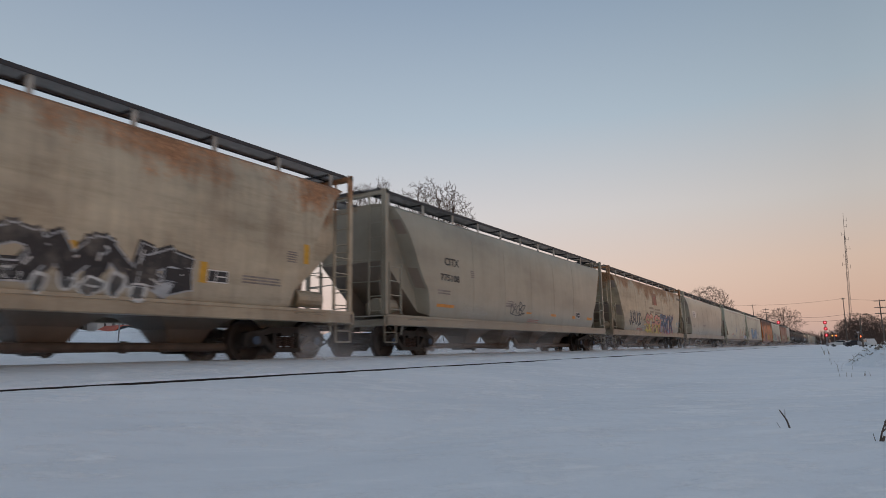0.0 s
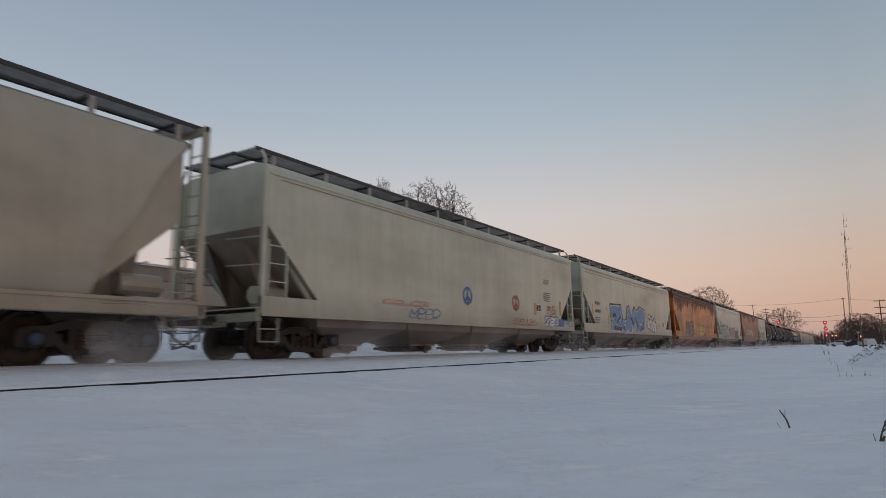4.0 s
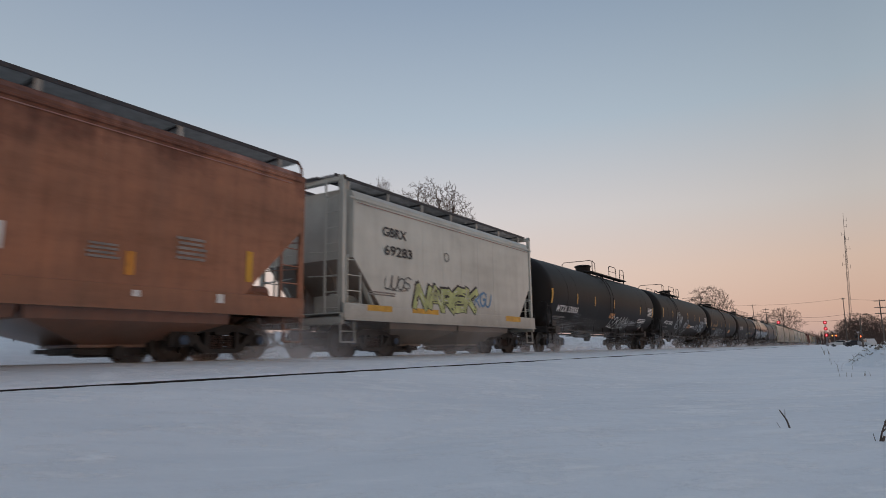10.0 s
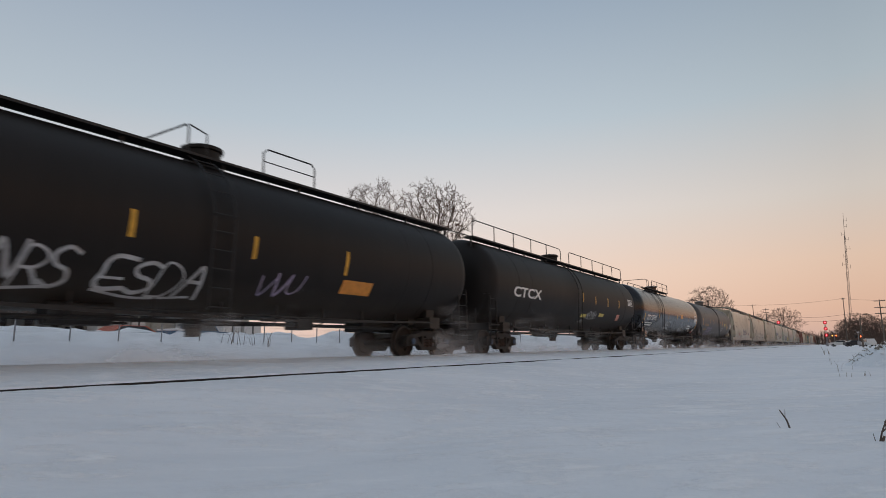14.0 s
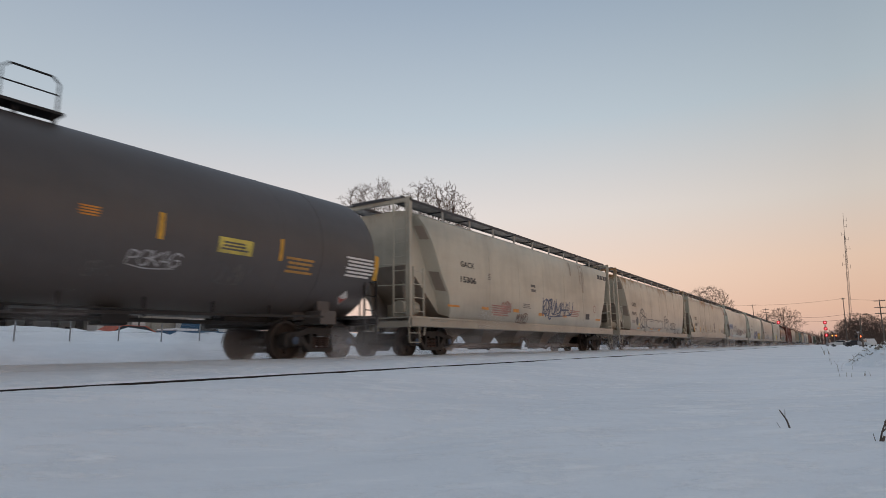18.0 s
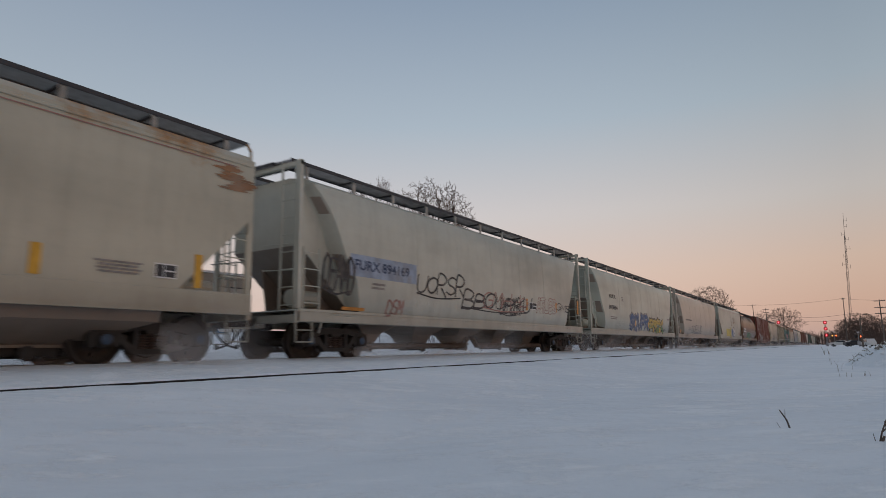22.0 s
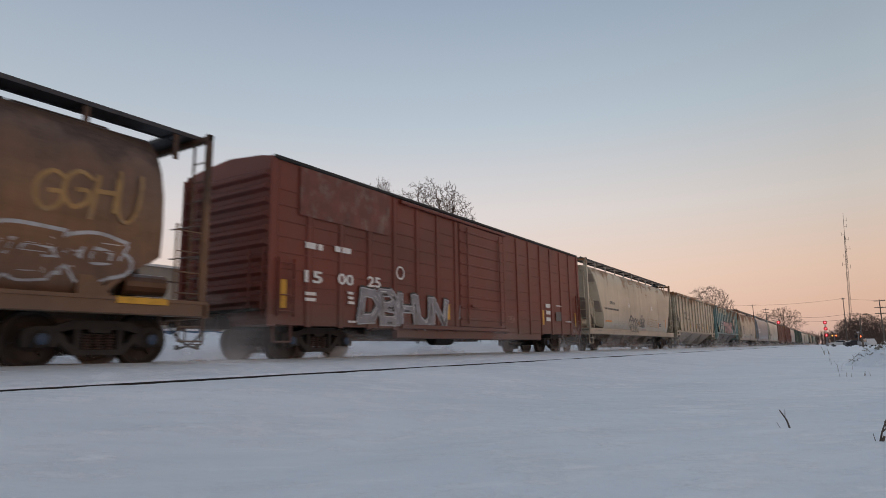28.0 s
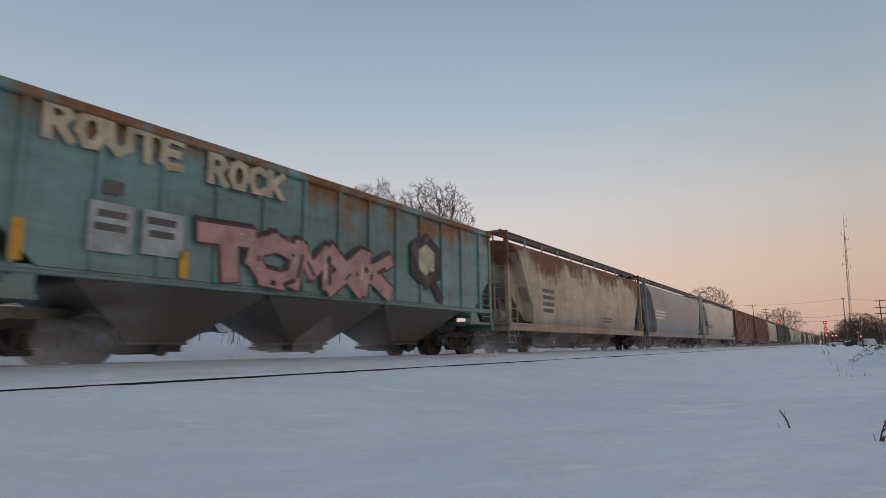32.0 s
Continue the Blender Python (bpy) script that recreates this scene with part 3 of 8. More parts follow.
def end_frame(car, s, half, mat, x_post, top, deck=1.12, grip=True, tall=True, tie=True):
    """Corner posts, ladders and grab irons of one end."""
    y = s * (half - 0.72)
    for e in (1, -1):
        m = Mesh()
        m.box(e * x_post - 0.05, e * x_post + 0.05, y - 0.06, y + 0.06, deck, top, 0.012)
        part("corner_post", m, mat, car)
        m = Mesh()
        xl = e * (x_post + 0.045)
        ladder(m, (xl, y - s * 0.10, deck + 0.05), (xl, y - s * 0.10, 2.55), "y", -s * 0.50, 0.36)
        part("side_ladder", m, mat, car, "side ladder with round rungs")
        m = Mesh()
        xs = e * (x_post - 0.02)
        for q in (y + s * 0.05, y - s * 0.45):
            m.beam((xs, q, deck - 0.2), (xs + e * 0.03, q, 0.42), 0.05, 0.02)
        m.tube([(xs + e * 0.03, y + s * 0.05, 0.42), (xs + e * 0.03, y - s * 0.45, 0.42)], 0.018, 6)
        m.tube([(xs + e * 0.015, y + s * 0.05, 0.68), (xs + e * 0.015, y - s * 0.45, 0.68)], 0.016, 6)
        part("sill_step", m, mat, car, "stirrup step below the sill")
        if tall:
            m = Mesh()
            xe = e * (x_post - 0.08)
            ladder(m, (xe, y + s * 0.055, deck), (xe, y + s * 0.055, top), "x", -e * 0.46, 0.40)
            part("end_ladder", m, mat, car, "tall ladder up to the roof walkway")
        if grip:
            m = Mesh()
            m.tube([(e * x_post, y, deck + 0.9), (e * 0.30, y + s * 0.02, deck + 0.95)], 0.014, 6)
            m.tube([(e * x_post, y, deck + 1.5), (e * 0.30, y + s * 0.02, deck + 1.55)], 0.014, 6)
            part("grab_iron", m, mat, car)
    if tie:
        m = Mesh()
        m.box(-x_post - 0.05, x_post + 0.05, y - 0.05, y + 0.05, top - 0.12, top - 0.02)
        part("end_tie", m, mat, car)
        return
    for e in (1, -1):
        m = Mesh()
        m.tube([(e * (x_post - 0.02), y, top - 0.05), (e * (x_post - 0.04), y, top + 0.22), (e * (x_post - 0.16), y, top + 0.40)], 0.03, 6)
        part("walkway_stay", m, mat, car, "bent stay under the walkway's end")


def hopper(label, length, paint, profile, bays=4, pipe=True, slope=(2.75, 2.65), taper=0.10, ribs=0, sill=(0.86, 1.14), walk_z=4.60, walk_x=(0.72, 1.22), tops=1.0, board=None, tall=True, bay_paint=None, base=1.12, gate=0.34, bottom=0.46, raised=True, bay_width=0.495, boxy=False, board_step=1.58, reach=3.05, skirt=0.12):
    car = thing("hopper_car", label, "hopper car", "cars of the freight train")
    half = length / 2
    body_half = half
    board = board or RUNBOARD
    m = hopper_body(body_half, profile, slope[0], slope[1], tops, taper, base)
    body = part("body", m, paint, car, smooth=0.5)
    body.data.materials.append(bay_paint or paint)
    # slope-sheet undersides take the bay grime colour, which also paints in their shade
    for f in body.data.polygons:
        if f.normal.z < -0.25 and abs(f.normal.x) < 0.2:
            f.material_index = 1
    # side sills and end platforms
    for s in (1, -1):
        m = Mesh()
        x = 1.566 if profile is FLAT and not ribs else 1.50
        m.box(min(s * x, s * (x - 0.16)), max(s * x, s * (x - 0.16)), -half + 0.66, half - 0.66, sill[0], sill[1], 0.02)
        if x < 1.55:
            m.box(min(s * (x + 0.025), s * (x - 0.05)), max(s * (x + 0.025), s * (x - 0.05)), -half + 0.66, half - 0.66, sill[1] - 0.05, sill[1] + 0.01)
        else:
            m.box(min(s * (x + 0.035), s * (x - 0.05)), max(s * (x + 0.035), s * (x - 0.05)), -half + 0.66, half - 0.66, sill[0] - 0.03, sill[0] + 0.02)
        part("side_sill", m, paint, car)
        if profile is FLAT and not ribs:
            m = Mesh()
            m.box(min(s * 1.55, s * 1.585), max(s * 1.55, s * 1.585), -half + 0.80, half - 0.80, 3.97, 4.03, 0.012)
            part("eave_moulding", m, paint, car)
        m = Mesh()
        y0, y1 = s * (half - 0.60), s * (half - slope[0] - 0.1)
        m.box(-1.46, 1.46, min(y0, y1), max(y0, y1), 1.02, 1.10)
        m.box(-1.50, 1.50, s * (half - 0.66) - 0.06, s * (half - 0.66) + 0.06, 0.84, 1.13, 0.02)
        m.box(-0.24, 0.24, min(y0, s * (half - 3.6)), max(y0, s * (half - 3.6)), 0.76, 1.0)
        part("end_platform", m, paint, car)
        # slanting braces between platform and slope sheet, end bulkhead
        for e in (1, -1):
            if profile is ROUND:
                m = Mesh()
                m.tube([(e * 1.46, s * (half - 1.35), 0.62), (e * 1.47, s * (half - 1.45), 0.95), (e * 1.50, s * (half - 1.75), 1.06), (e * 1.50, s * (half - 2.5), 1.04)], 0.022, 6)
                part("grab_iron", m, paint, car, "bent grab iron at the sill")
                continue
            m = Mesh()
            m.beam((e * 1.38, s * (half - slope[0] + 0.25), 1.12), (e * 1.33, s * (half - tops - 0.12), slope[1] + 0.12), 0.10, 0.10)
            part("slope_brace", m, paint, car)
            m = Mesh()
            prism(m, [(s * (half - slope[0] - 0.05), 1.10), (s * (half - slope[0] + 0.55), 1.10), (s * (half - slope[0] + 0.1), 1.55), (s * (half - slope[0] - 0.05), 1.55)], e * 1.44 - 0.02, e * 1.44 + 0.02)
            part("gusset", m, paint, car)
        for e in (1, -1):
            m = Mesh()
            prism(m, [(s * (half - slope[0]), 1.10), (s * (half - 1.62), 1.10), (s * (half - 1.42), slope[1] - 0.35), (s * (half - tops - 0.05), slope[1] + 0.02)][::-1 if s > 0 else 1], e * 0.62 - 0.02, e * 0.62 + 0.02)
            # same colour on the web, so the car end's shade is partly painted
            part("end_web", m, bay_paint or paint, car, "web plate under the slope sheet, coloured for grime and shade")
        m = Mesh()
        m.box(-0.5, 0.5, s * (half - slope[0] + 0.55) - 0.03, s * (half - slope[0] + 0.55) + 0.03, 1.1, 1.9)
        m.lathe([(-0.4, 0.05), (-0.4, 0.2), (0.4, 0.2), (0.4, 0.05)], (0.75, s * (half - 1.5), 1.45), "y", 14)
        part("brake_gear", m, paint, car)
        end_frame(car, s, half, paint, 1.50 if boxy else 1.44, 4.12 if boxy else walk_z - 0.02, tall=tall and not boxy, tie=not boxy)
    # bays
    zone = half - reach
    step = 2 * zone / bays
    for i in range(bays):
        yc = -zone + step * (i + 0.5)
        m = Mesh()
        a, b = step * bay_width, gate
        waist = [(0.80, 0.86, 0.93), (0.46, 0.50, 0.68)] if profile is ROUND else []
        foot = 0.30 if profile is ROUND else 0.62
        zt = base + 0.02
        m.loft([[(-1.40, yc - a, zt), (1.40, yc - a, zt), (1.40, yc + a, zt), (-1.40, yc + a, zt)],
                [(-1.36, yc - a * 0.97, zt - skirt), (1.36, yc - a * 0.97, zt - skirt), (1.36, yc + a * 0.97, zt - skirt), (-1.36, yc + a * 0.97, zt - skirt)],
                *[[(-wx, yc - wy, wz), (wx, yc - wy, wz), (wx, yc + wy, wz), (-wx, yc + wy, wz)] for wx, wy, wz in waist],
                [(-foot, yc - b, bottom), (foot, yc - b, bottom), (foot, yc + b, bottom), (-foot, yc + b, bottom)]])
        m.box(-foot - 0.06, foot + 0.06, yc - b - 0.06, yc + b + 0.06, bottom - 0.03, bottom + 0.02)
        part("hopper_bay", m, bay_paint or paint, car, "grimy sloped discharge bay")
        m = Mesh()
        g = foot - 0.02
        m.box(-g, g, yc - b + 0.02, yc + b - 0.02, bottom - 0.16, bottom - 0.02)
        m.box(-g - 0.08, g + 0.08, yc - b - 0.16, yc - b + 0.03, bottom - 0.13, bottom - 0.05)
        m.lathe([(-g - 0.15, 0.08), (g + 0.15, 0.08)], (0, yc, bottom - 0.12), "x", 12)
        m.lathe([(g + 0.12, 0.12), (g + 0.2, 0.12)], (0, yc, bottom - 0.12), "x", 12)
        part("outlet_gate", m, STEEL_DARK, car, "dark outlet gate")
    if pipe:
        m = Mesh()
        m.tube([(0.66, -zone + 0.2, 0.33), (0.66, -0.75, 0.33), (0.66, -0.5, 0.36), (0.66, -0.2, 0.60)], 0.085, 10)
        m.tube([(0.66, 0.1, 0.60), (0.66, 0.4, 0.36), (0.66, 0.65, 0.33), (0.66, zone - 0.2, 0.33)], 0.085, 10)
        for i in range(bays + 1):
            yy = -zone + 0.25 + (2 * zone - 0.5) * i / bays
            m.lathe([(-0.05, 0.11), (0.05, 0.11)], (0.66, yy, 0.33), "y", 10) if abs(yy) > 0.8 else None
        part("outlet_pipe", m, PIPE, car, "rust-brown pneumatic outlet pipe")
    for i in range(ribs):
        y = -half + slope[0] - 0.35 + (2 * half - 2 * slope[0] + 0.7) * i / (ribs - 1)
        for s in (1, -1):
            m = Mesh()
            m.box(min(s * 1.55, s * 1.625), max(s * 1.55, s * 1.625), y - 0.055, y + 0.055, base, 4.06, 0.02)
            part("side_rib", m, paint, car)
    if profile is not DRUM and not ribs and len(TRAIN) < 28:
        for j in range(1, 6):
            y = -half + 2.9 + (2 * half - 5.8) * j / 6
            m = Mesh()
            zs = [1.40 + 0.25 * q for q in range(11)]
            vs = []
            for z in zs:
                x = side_x(profile, z)
                vs += [(x - 0.01, y - 0.016, z), (x + 0.005, y - 0.008, z), (x + 0.005, y + 0.008, z), (x - 0.01, y + 0.016, z)]
            m.add(vs, [(4 * q + k, 4 * q + k + 1, 4 * q + k + 5, 4 * q + k + 4) for q in range(len(zs) - 1) for k in range(3)])
            part("weld_seam", m, paint, car)
    running_boards(car, half, side_roof(profile, walk_x[1]), walk_z, walk_x[0], walk_x[1], board, BRACKET if raised and profile is not DRUM else paint, board_step)
    if not raised:
        for s in (1, -1):
            m = Mesh()
            m.box(min(s * 1.5, s * 1.66), max(s * 1.5, s * 1.66), -half + 0.85, half - 0.85, 4.02, 4.20, 0.03)
            part("top_chord", m, paint, car)
    hatch_covers(car, half, profile[-1][0] - 0.02, paint)
    for s in (1, -1):
        truck(car, s * (half - 2.35))
    couplers(car, half)
    return car


def side_roof(profile, x):
    for (z0, x0), (z1, x1) in zip(profile, profile[1:]):
        if z0 > 3 and x1 <= x <= x0:
            return z0 + (z1 - z0) * (x0 - x) / (x0 - x1)
    return profile[-1][0]


# ---- tank cars ----
TANK_Z, TANK_R = 2.57, 1.62


def tank_car(label, length, paint, loops, hoops, deck, shell_z=TANK_Z, r=TANK_R):
    car = thing("tank_car", label, "tank car", "cars of the freight train")
    half = length / 2
    m = Mesh()
    e = half - 0.58
    dome = 0.70
    rings = [(-e + dome * (1 - max(0.0, math.cos(math.pi / 2 * i / 12)) ** 0.74), r * max(0.02, math.sin(math.pi / 2 * i / 12)) ** 0.74) for i in range(13)]
    span = 2 * (e - dome)
    mid = [(-e + dome + span * i / 12, r) for i in range(1, 12)]
    m.lathe(rings + mid + [(-d, q) for d, q in reversed(rings)], (0, 0, shell_z), "y", 64)
    part("tank_shell", m, paint, car, smooth=0.5)
    for k in range(3):
        y = -span / 2 + span * (k + 0.5) / 3
        m = Mesh()
        m.lathe([(-0.02, r - 0.01), (-0.012, r + 0.003), (0.012, r + 0.003), (0.02, r - 0.01)], (0, y, shell_z), "y", 64)
        part("weld_band", m, paint, car, smooth=0.5)
    for s in (1, -1):
        yt = s * (half - 2.35)
        m = Mesh()
        m.box(-1.28, 1.28, yt - 0.26, yt + 0.26, 0.84, 1.16, 0.03)
        for q in (1, -1):
            prism(m, [(yt - 0.2, 1.1), (yt + 0.2, 1.1), (yt + 0.2, 2.0), (yt - 0.2, 2.0)], q * 1.05 - 0.06, q * 1.05 + 0.06)
        m.box(-0.75, 0.75, yt - 0.6, yt + 0.6, 0.95, 1.35)
        part("saddle", m, paint, car, "black body bolster and saddle")
        m = Mesh()
        m.box(-0.34, 0.34, min(s * (half - 0.7), yt - s * 2.2), max(s * (half - 0.7), yt - s * 2.2), 0.74, 1.06, 0.03)
        m.box(-1.46, 1.46, s * (half - 0.74) - 0.05, s * (half - 0.74) + 0.05, 0.86, 1.10, 0.02)
        m.box(-1.46, 1.46, min(s * (half - 1.5), s * (half - 0.74)), max(s * (half - 1.5), s * (half - 0.74)), 1.02, 1.07)
        part("stub_sill", m, STEEL_DARK, car, "black stub sill and end platform")
        for q in (1, -1):
            m = Mesh()
            ladder(m, (q * 1.46, s * (half - 0.80), 0.40), (q * 1.46, s * (half - 0.80), 2.05), "y", -s * 0.46, 0.38)
            part("side_ladder", m, STEEL_DARK, car)
            m = Mesh()
            m.tube([(q * 1.44, s * (half - 0.78), 1.1), (q * 1.44, s * (half - 0.78), 2.1), (q * 0.2, s * (half - 0.78), 2.1)], 0.02, 6)
            m.tube([(q * 0.9, s * (half - 0.78), 1.1), (q * 0.9, s * (half - 0.78), 2.1)], 0.02, 6)
            part("end_rail", m, STEEL_DARK, car, "tubular end hand rail")
            m = Mesh()
            m.beam((q * 1.40, yt - s * 0.3, 1.0), (q * 1.40, s * 0.6, 0.86), 0.05, 0.05)
            part("side_pipe", m, STEEL_DARK, car, "long grab rail and pipe below the tank")
            m = Mesh()
            m.lathe([(-0.02, r - 0.004), (-0.02, r + 0.006), (0.02, r + 0.006), (0.02, r - 0.004)], (0, s * (half - 2.9), shell_z), "y", 64)
            if q > 0:
                part("end_strap", m, paint, car, smooth=0.5)
    m = Mesh()
    m.tube([(0.75, -half + 3.6, 0.82), (0.75, half - 3.6, 0.82)], 0.04, 8)
    m.tube([(1.05, -half + 3.6, 0.98), (1.05, half - 3.6, 0.98)], 0.022, 6)
    for i in range(9):
        y = -half + 3.8 + (2 * half - 7.6) * i / 8
        m.beam((1.05, y, 0.98), (0.75, y, 0.80), 0.03, 0.03)
        m.beam((0.9, y, 0.9), (0.9, y, 1.35), 0.04, 0.04)
    part("brake_pipe", m, STEEL_DARK, car, "brake pipe and rodding under the tank")
    m = Mesh()
    m.lathe([(0.55, 0.10), (0.55, 0.16), (0.70, 0.16), (0.72, 0.22), (1.12, 0.24)], (0, 0, 0), "z", 14)
    m.box(-0.5, 0.5, -0.9, 0.9, 0.92, 1.08, 0.04)
    m.lathe([(-0.55, 0.04), (-0.55, 0.22), (0.55, 0.22), (0.55, 0.04)], (0.55, -2.6, 0.92), "y", 14)
    m.box(0.35, 0.8, 2.2, 2.7, 0.72, 1.0, 0.03)
    part("bottom_outlet", m, STEEL_DARK, car, "bottom outlet valve and brake cylinder")
    top = shell_z + r
    m = Mesh()
    m.lathe([(top - 0.15, 0.40), (top + 0.36, 0.40), (top + 0.38, 0.45), (top + 0.45, 0.45), (top + 0.48, 0.38), (top + 0.52, 0.15)], (0, 0.0, 0), "z", 20)
    part("manway", m, paint, car, "black manway dome with a bolted lid", smooth=0.5)
    # platform beside the manway, guard rails along it, hoops across its ends
    lo, hi = deck
    for s in (1, -1):
        m = Mesh()
        m.box(min(s * 0.50, s * 0.88), max(s * 0.50, s * 0.88), lo, hi, top - 0.04, top + 0.01)
        k = max(3, int((hi - lo) / 2.2))
        for j in range(k + 1):
            y = lo + 0.1 + (hi - lo - 0.2) * j / k
            m.beam((s * 0.75, y, top - 0.40), (s * 0.75, y, top - 0.03), 0.06, 0.05)
        part("top_platform", m, STEEL_DARK, car, "dark grating platform on top of the tank")
    h = top + 0.60
    for s in (1, -1):
        for a, b in loops:
            m = Mesh()
            x = s * 0.84
            m.tube([(x, a, top - 0.02), (x, a, h - 0.1), (x, a + 0.12, h), (x, b - 0.12, h), (x, b, h - 0.1), (x, b, top - 0.02)], 0.02, 6)
            k = int((b - a) / 1.9)
            for j in range(1, k + 1):
                y = a + (b - a) * j / (k + 1)
                m.tube([(x, y, top - 0.02), (x, y, h)], 0.018, 6)
            if b - a < 5:
                m.tube([(x, a, top + 0.3), (x, b, top + 0.3)], 0.014, 6)
            part("guard_rail", m, STEEL_DARK, car, "thin tubular guard rail on top of the tank")
    for y in hoops:
        m = Mesh()
        m.tube([(0.84, y, top - 0.02), (0.84, y, h - 0.1), (0.74, y, h), (-0.74, y, h), (-0.84, y, h - 0.1), (-0.84, y, top - 0.02)], 0.02, 6)
        m.tube([(0.84, y, h - 0.02), (0.84, y + 0.42, h - 0.12), (0.84, y + 0.44, top - 0.02)], 0.018, 6)
        part("end_hoop", m, STEEL_DARK, car, "tubular hoop across the end of the platform")
    ladder_y = lo + 0.45 if hi - lo < 12 else -0.6
    for s in (1, -1):
        m = Mesh()
        ang = [0.15 + 1.25 * k / 9 for k in range(10)]
        for yy in (-0.24, 0.24):
            m.tube([(s * (r + 0.12) * math.cos(a), yy + ladder_y, shell_z + (r + 0.12) * math.sin(a)) for a in ang], 0.02, 6)
            m.tube([(s * (r + 0.12), yy + ladder_y, shell_z + 0.2), (s * (r + 0.02), yy + ladder_y, 1.0)], 0.02, 6)
        for k in range(5):
            z = 1.05 + 0.36 * k
            m.tube([(s * (r + 0.04 + 0.015 * k), ladder_y - 0.24, z), (s * (r + 0.04 + 0.015 * k), ladder_y + 0.24, z)], 0.014, 6)
        for a in ang[::2]:
            m.tube([(s * (r + 0.12) * math.cos(a), ladder_y - 0.24, shell_z + (r + 0.12) * math.sin(a)), (s * (r + 0.12) * math.cos(a), ladder_y + 0.24, shell_z + (r + 0.12) * math.sin(a))], 0.014, 6)
        part("tank_ladder", m, STEEL_DARK, car, "ladder bent round the tank's side")
    for s in (1, -1):
        truck(car, s * (half - 2.35))
    couplers(car, half)
    return car


# ---- boxcars ----
def boxcar(label, length, paint, eave=4.42, posts=7):
    car = thing("boxcar", label, "boxcar", "cars of the freight train")
    half = length / 2
    b = half - 0.85
    m = Mesh()
    sec = [(-1.53, 0.78), (1.53, 0.78), (1.53, eave - 0.04), (1.56, eave), (1.05, eave + 0.10), (0.0, eave + 0.20), (-1.05, eave + 0.10), (-1.56, eave), (-1.53, eave - 0.04)]
    m.loft([[(x, y, z) for x, z in sec] for y in (-b, -b / 2, 0, b / 2, b)])
    part("body", m, paint, car)
    n = 14
    for s in (1, -1):
        for y0, y1 in ((-b, -1.65), (1.65, b)):
            k = posts
            for i in range(k + 1):
                y = y0 + (y1 - y0) * i / k
                m = Mesh()
                wdt = 0.09 if 0 < i < k else 0.12
                m.box(min(s * 1.52, s * 1.565), max(s * 1.52, s * 1.565), y - wdt, y + wdt, 0.74, eave - 0.10, 0.03)
                part("side_post", m, paint, car)
            for j in range(1, 9):
                z = 0.95 + (eave - 1.3) * j / 9
                m = Mesh()
                m.box(min(s * 1.52, s * 1.548), max(s * 1.52, s * 1.548), y0, y1, z - 0.016, z + 0.010)
                part("panel_seam", m, paint, car)
        m = Mesh()
        m.box(min(s * 1.53, s * 1.585), max(s * 1.53, s * 1.585), -1.5, 1.5, 0.92, eave - 0.22, 0.02)
        d = part("door", m, paint, car, "sliding steel door with horizontal ribs")
        for j in range(9):
            z = 1.15 + (eave - 1.6) * j / 8
            m = Mesh()
            m.box(min(s * 1.58, s * 1.61), max(s * 1.58, s * 1.61), -1.46, 1.46, z - 0.035, z + 0.035, 0.012)
            part("door_rib", m, paint, d)
        for y in (-1.1, 1.1):
            m = Mesh()
            m.tube([(s * 1.64, y, 1.0), (s * 1.64, y, eave - 0.3)], 0.022, 8)
            part("door_bar", m, paint, d)
        m = Mesh()
        m.box(min(s * 1.62, s * 1.67), max(s * 1.62, s * 1.67), -0.9, -0.5, 1.55, 1.62)
        part("door_latch", m, paint, d)
        for za, zb in ((eave - 0.20, eave - 0.10), (0.78, 0.90)):
            m = Mesh()
            m.box(min(s * 1.53, s * 1.64), max(s * 1.53, s * 1.64), -4.6, 1.7, za, zb, 0.02)
            part("door_track", m, paint, car)
        m = Mesh()
        m.box(min(s * 1.35, s * 1.52), max(s * 1.35, s * 1.52), -half + 5.2, half - 5.2, 0.52, 0.80, 0.03)
        part("side_sill", m, paint, car)
        m = Mesh()
        m.box(min(s * 1.5, s * 1.58), max(s * 1.5, s * 1.58), -b, b, eave - 0.06, eave + 0.03, 0.02)
        part("roof_edge", m, STEEL_DARK, car, "dark roof edge")
    k = 15
    for i in range(k):
        y = -b + 2 * b * (i + 0.5) / k
        m = Mesh()
        m.loft([[(-1.5, yy, eave + 0.03), (0, yy, eave + 0.23), (1.5, yy, eave + 0.03), (1.5, yy, eave - 0.01), (0, yy, eave + 0.19), (-1.5, yy, eave - 0.01)] for yy in (y - 0.04, y + 0.04)])
        part("roof_rib", m, STEEL_DARK, car, "dark roof rib")
    for s in (1, -1):
        y = s * b
        for j in range(11):
            z = 1.0 + (eave - 1.35) * j / 10
            m = Mesh()
            m.loft([[(-1.44, y, z - 0.10), (1.44, y, z - 0.10), (1.44, y, z + 0.10), (-1.44, y, z + 0.10)],
                    [(-1.34, y + s * 0.08, z - 0.03), (1.34, y + s * 0.08, z - 0.03), (1.34, y + s * 0.08, z + 0.05), (-1.34, y + s * 0.08, z + 0.05)]])
            part("end_rib", m, paint, car)
        for e in (1, -1):
            m = Mesh()
            m.box(e * 1.50 - 0.06, e * 1.50 + 0.06, y - 0.05, y + 0.05, 0.78, eave - 0.05, 0.02)
            part("corner_cap", m, paint, car)
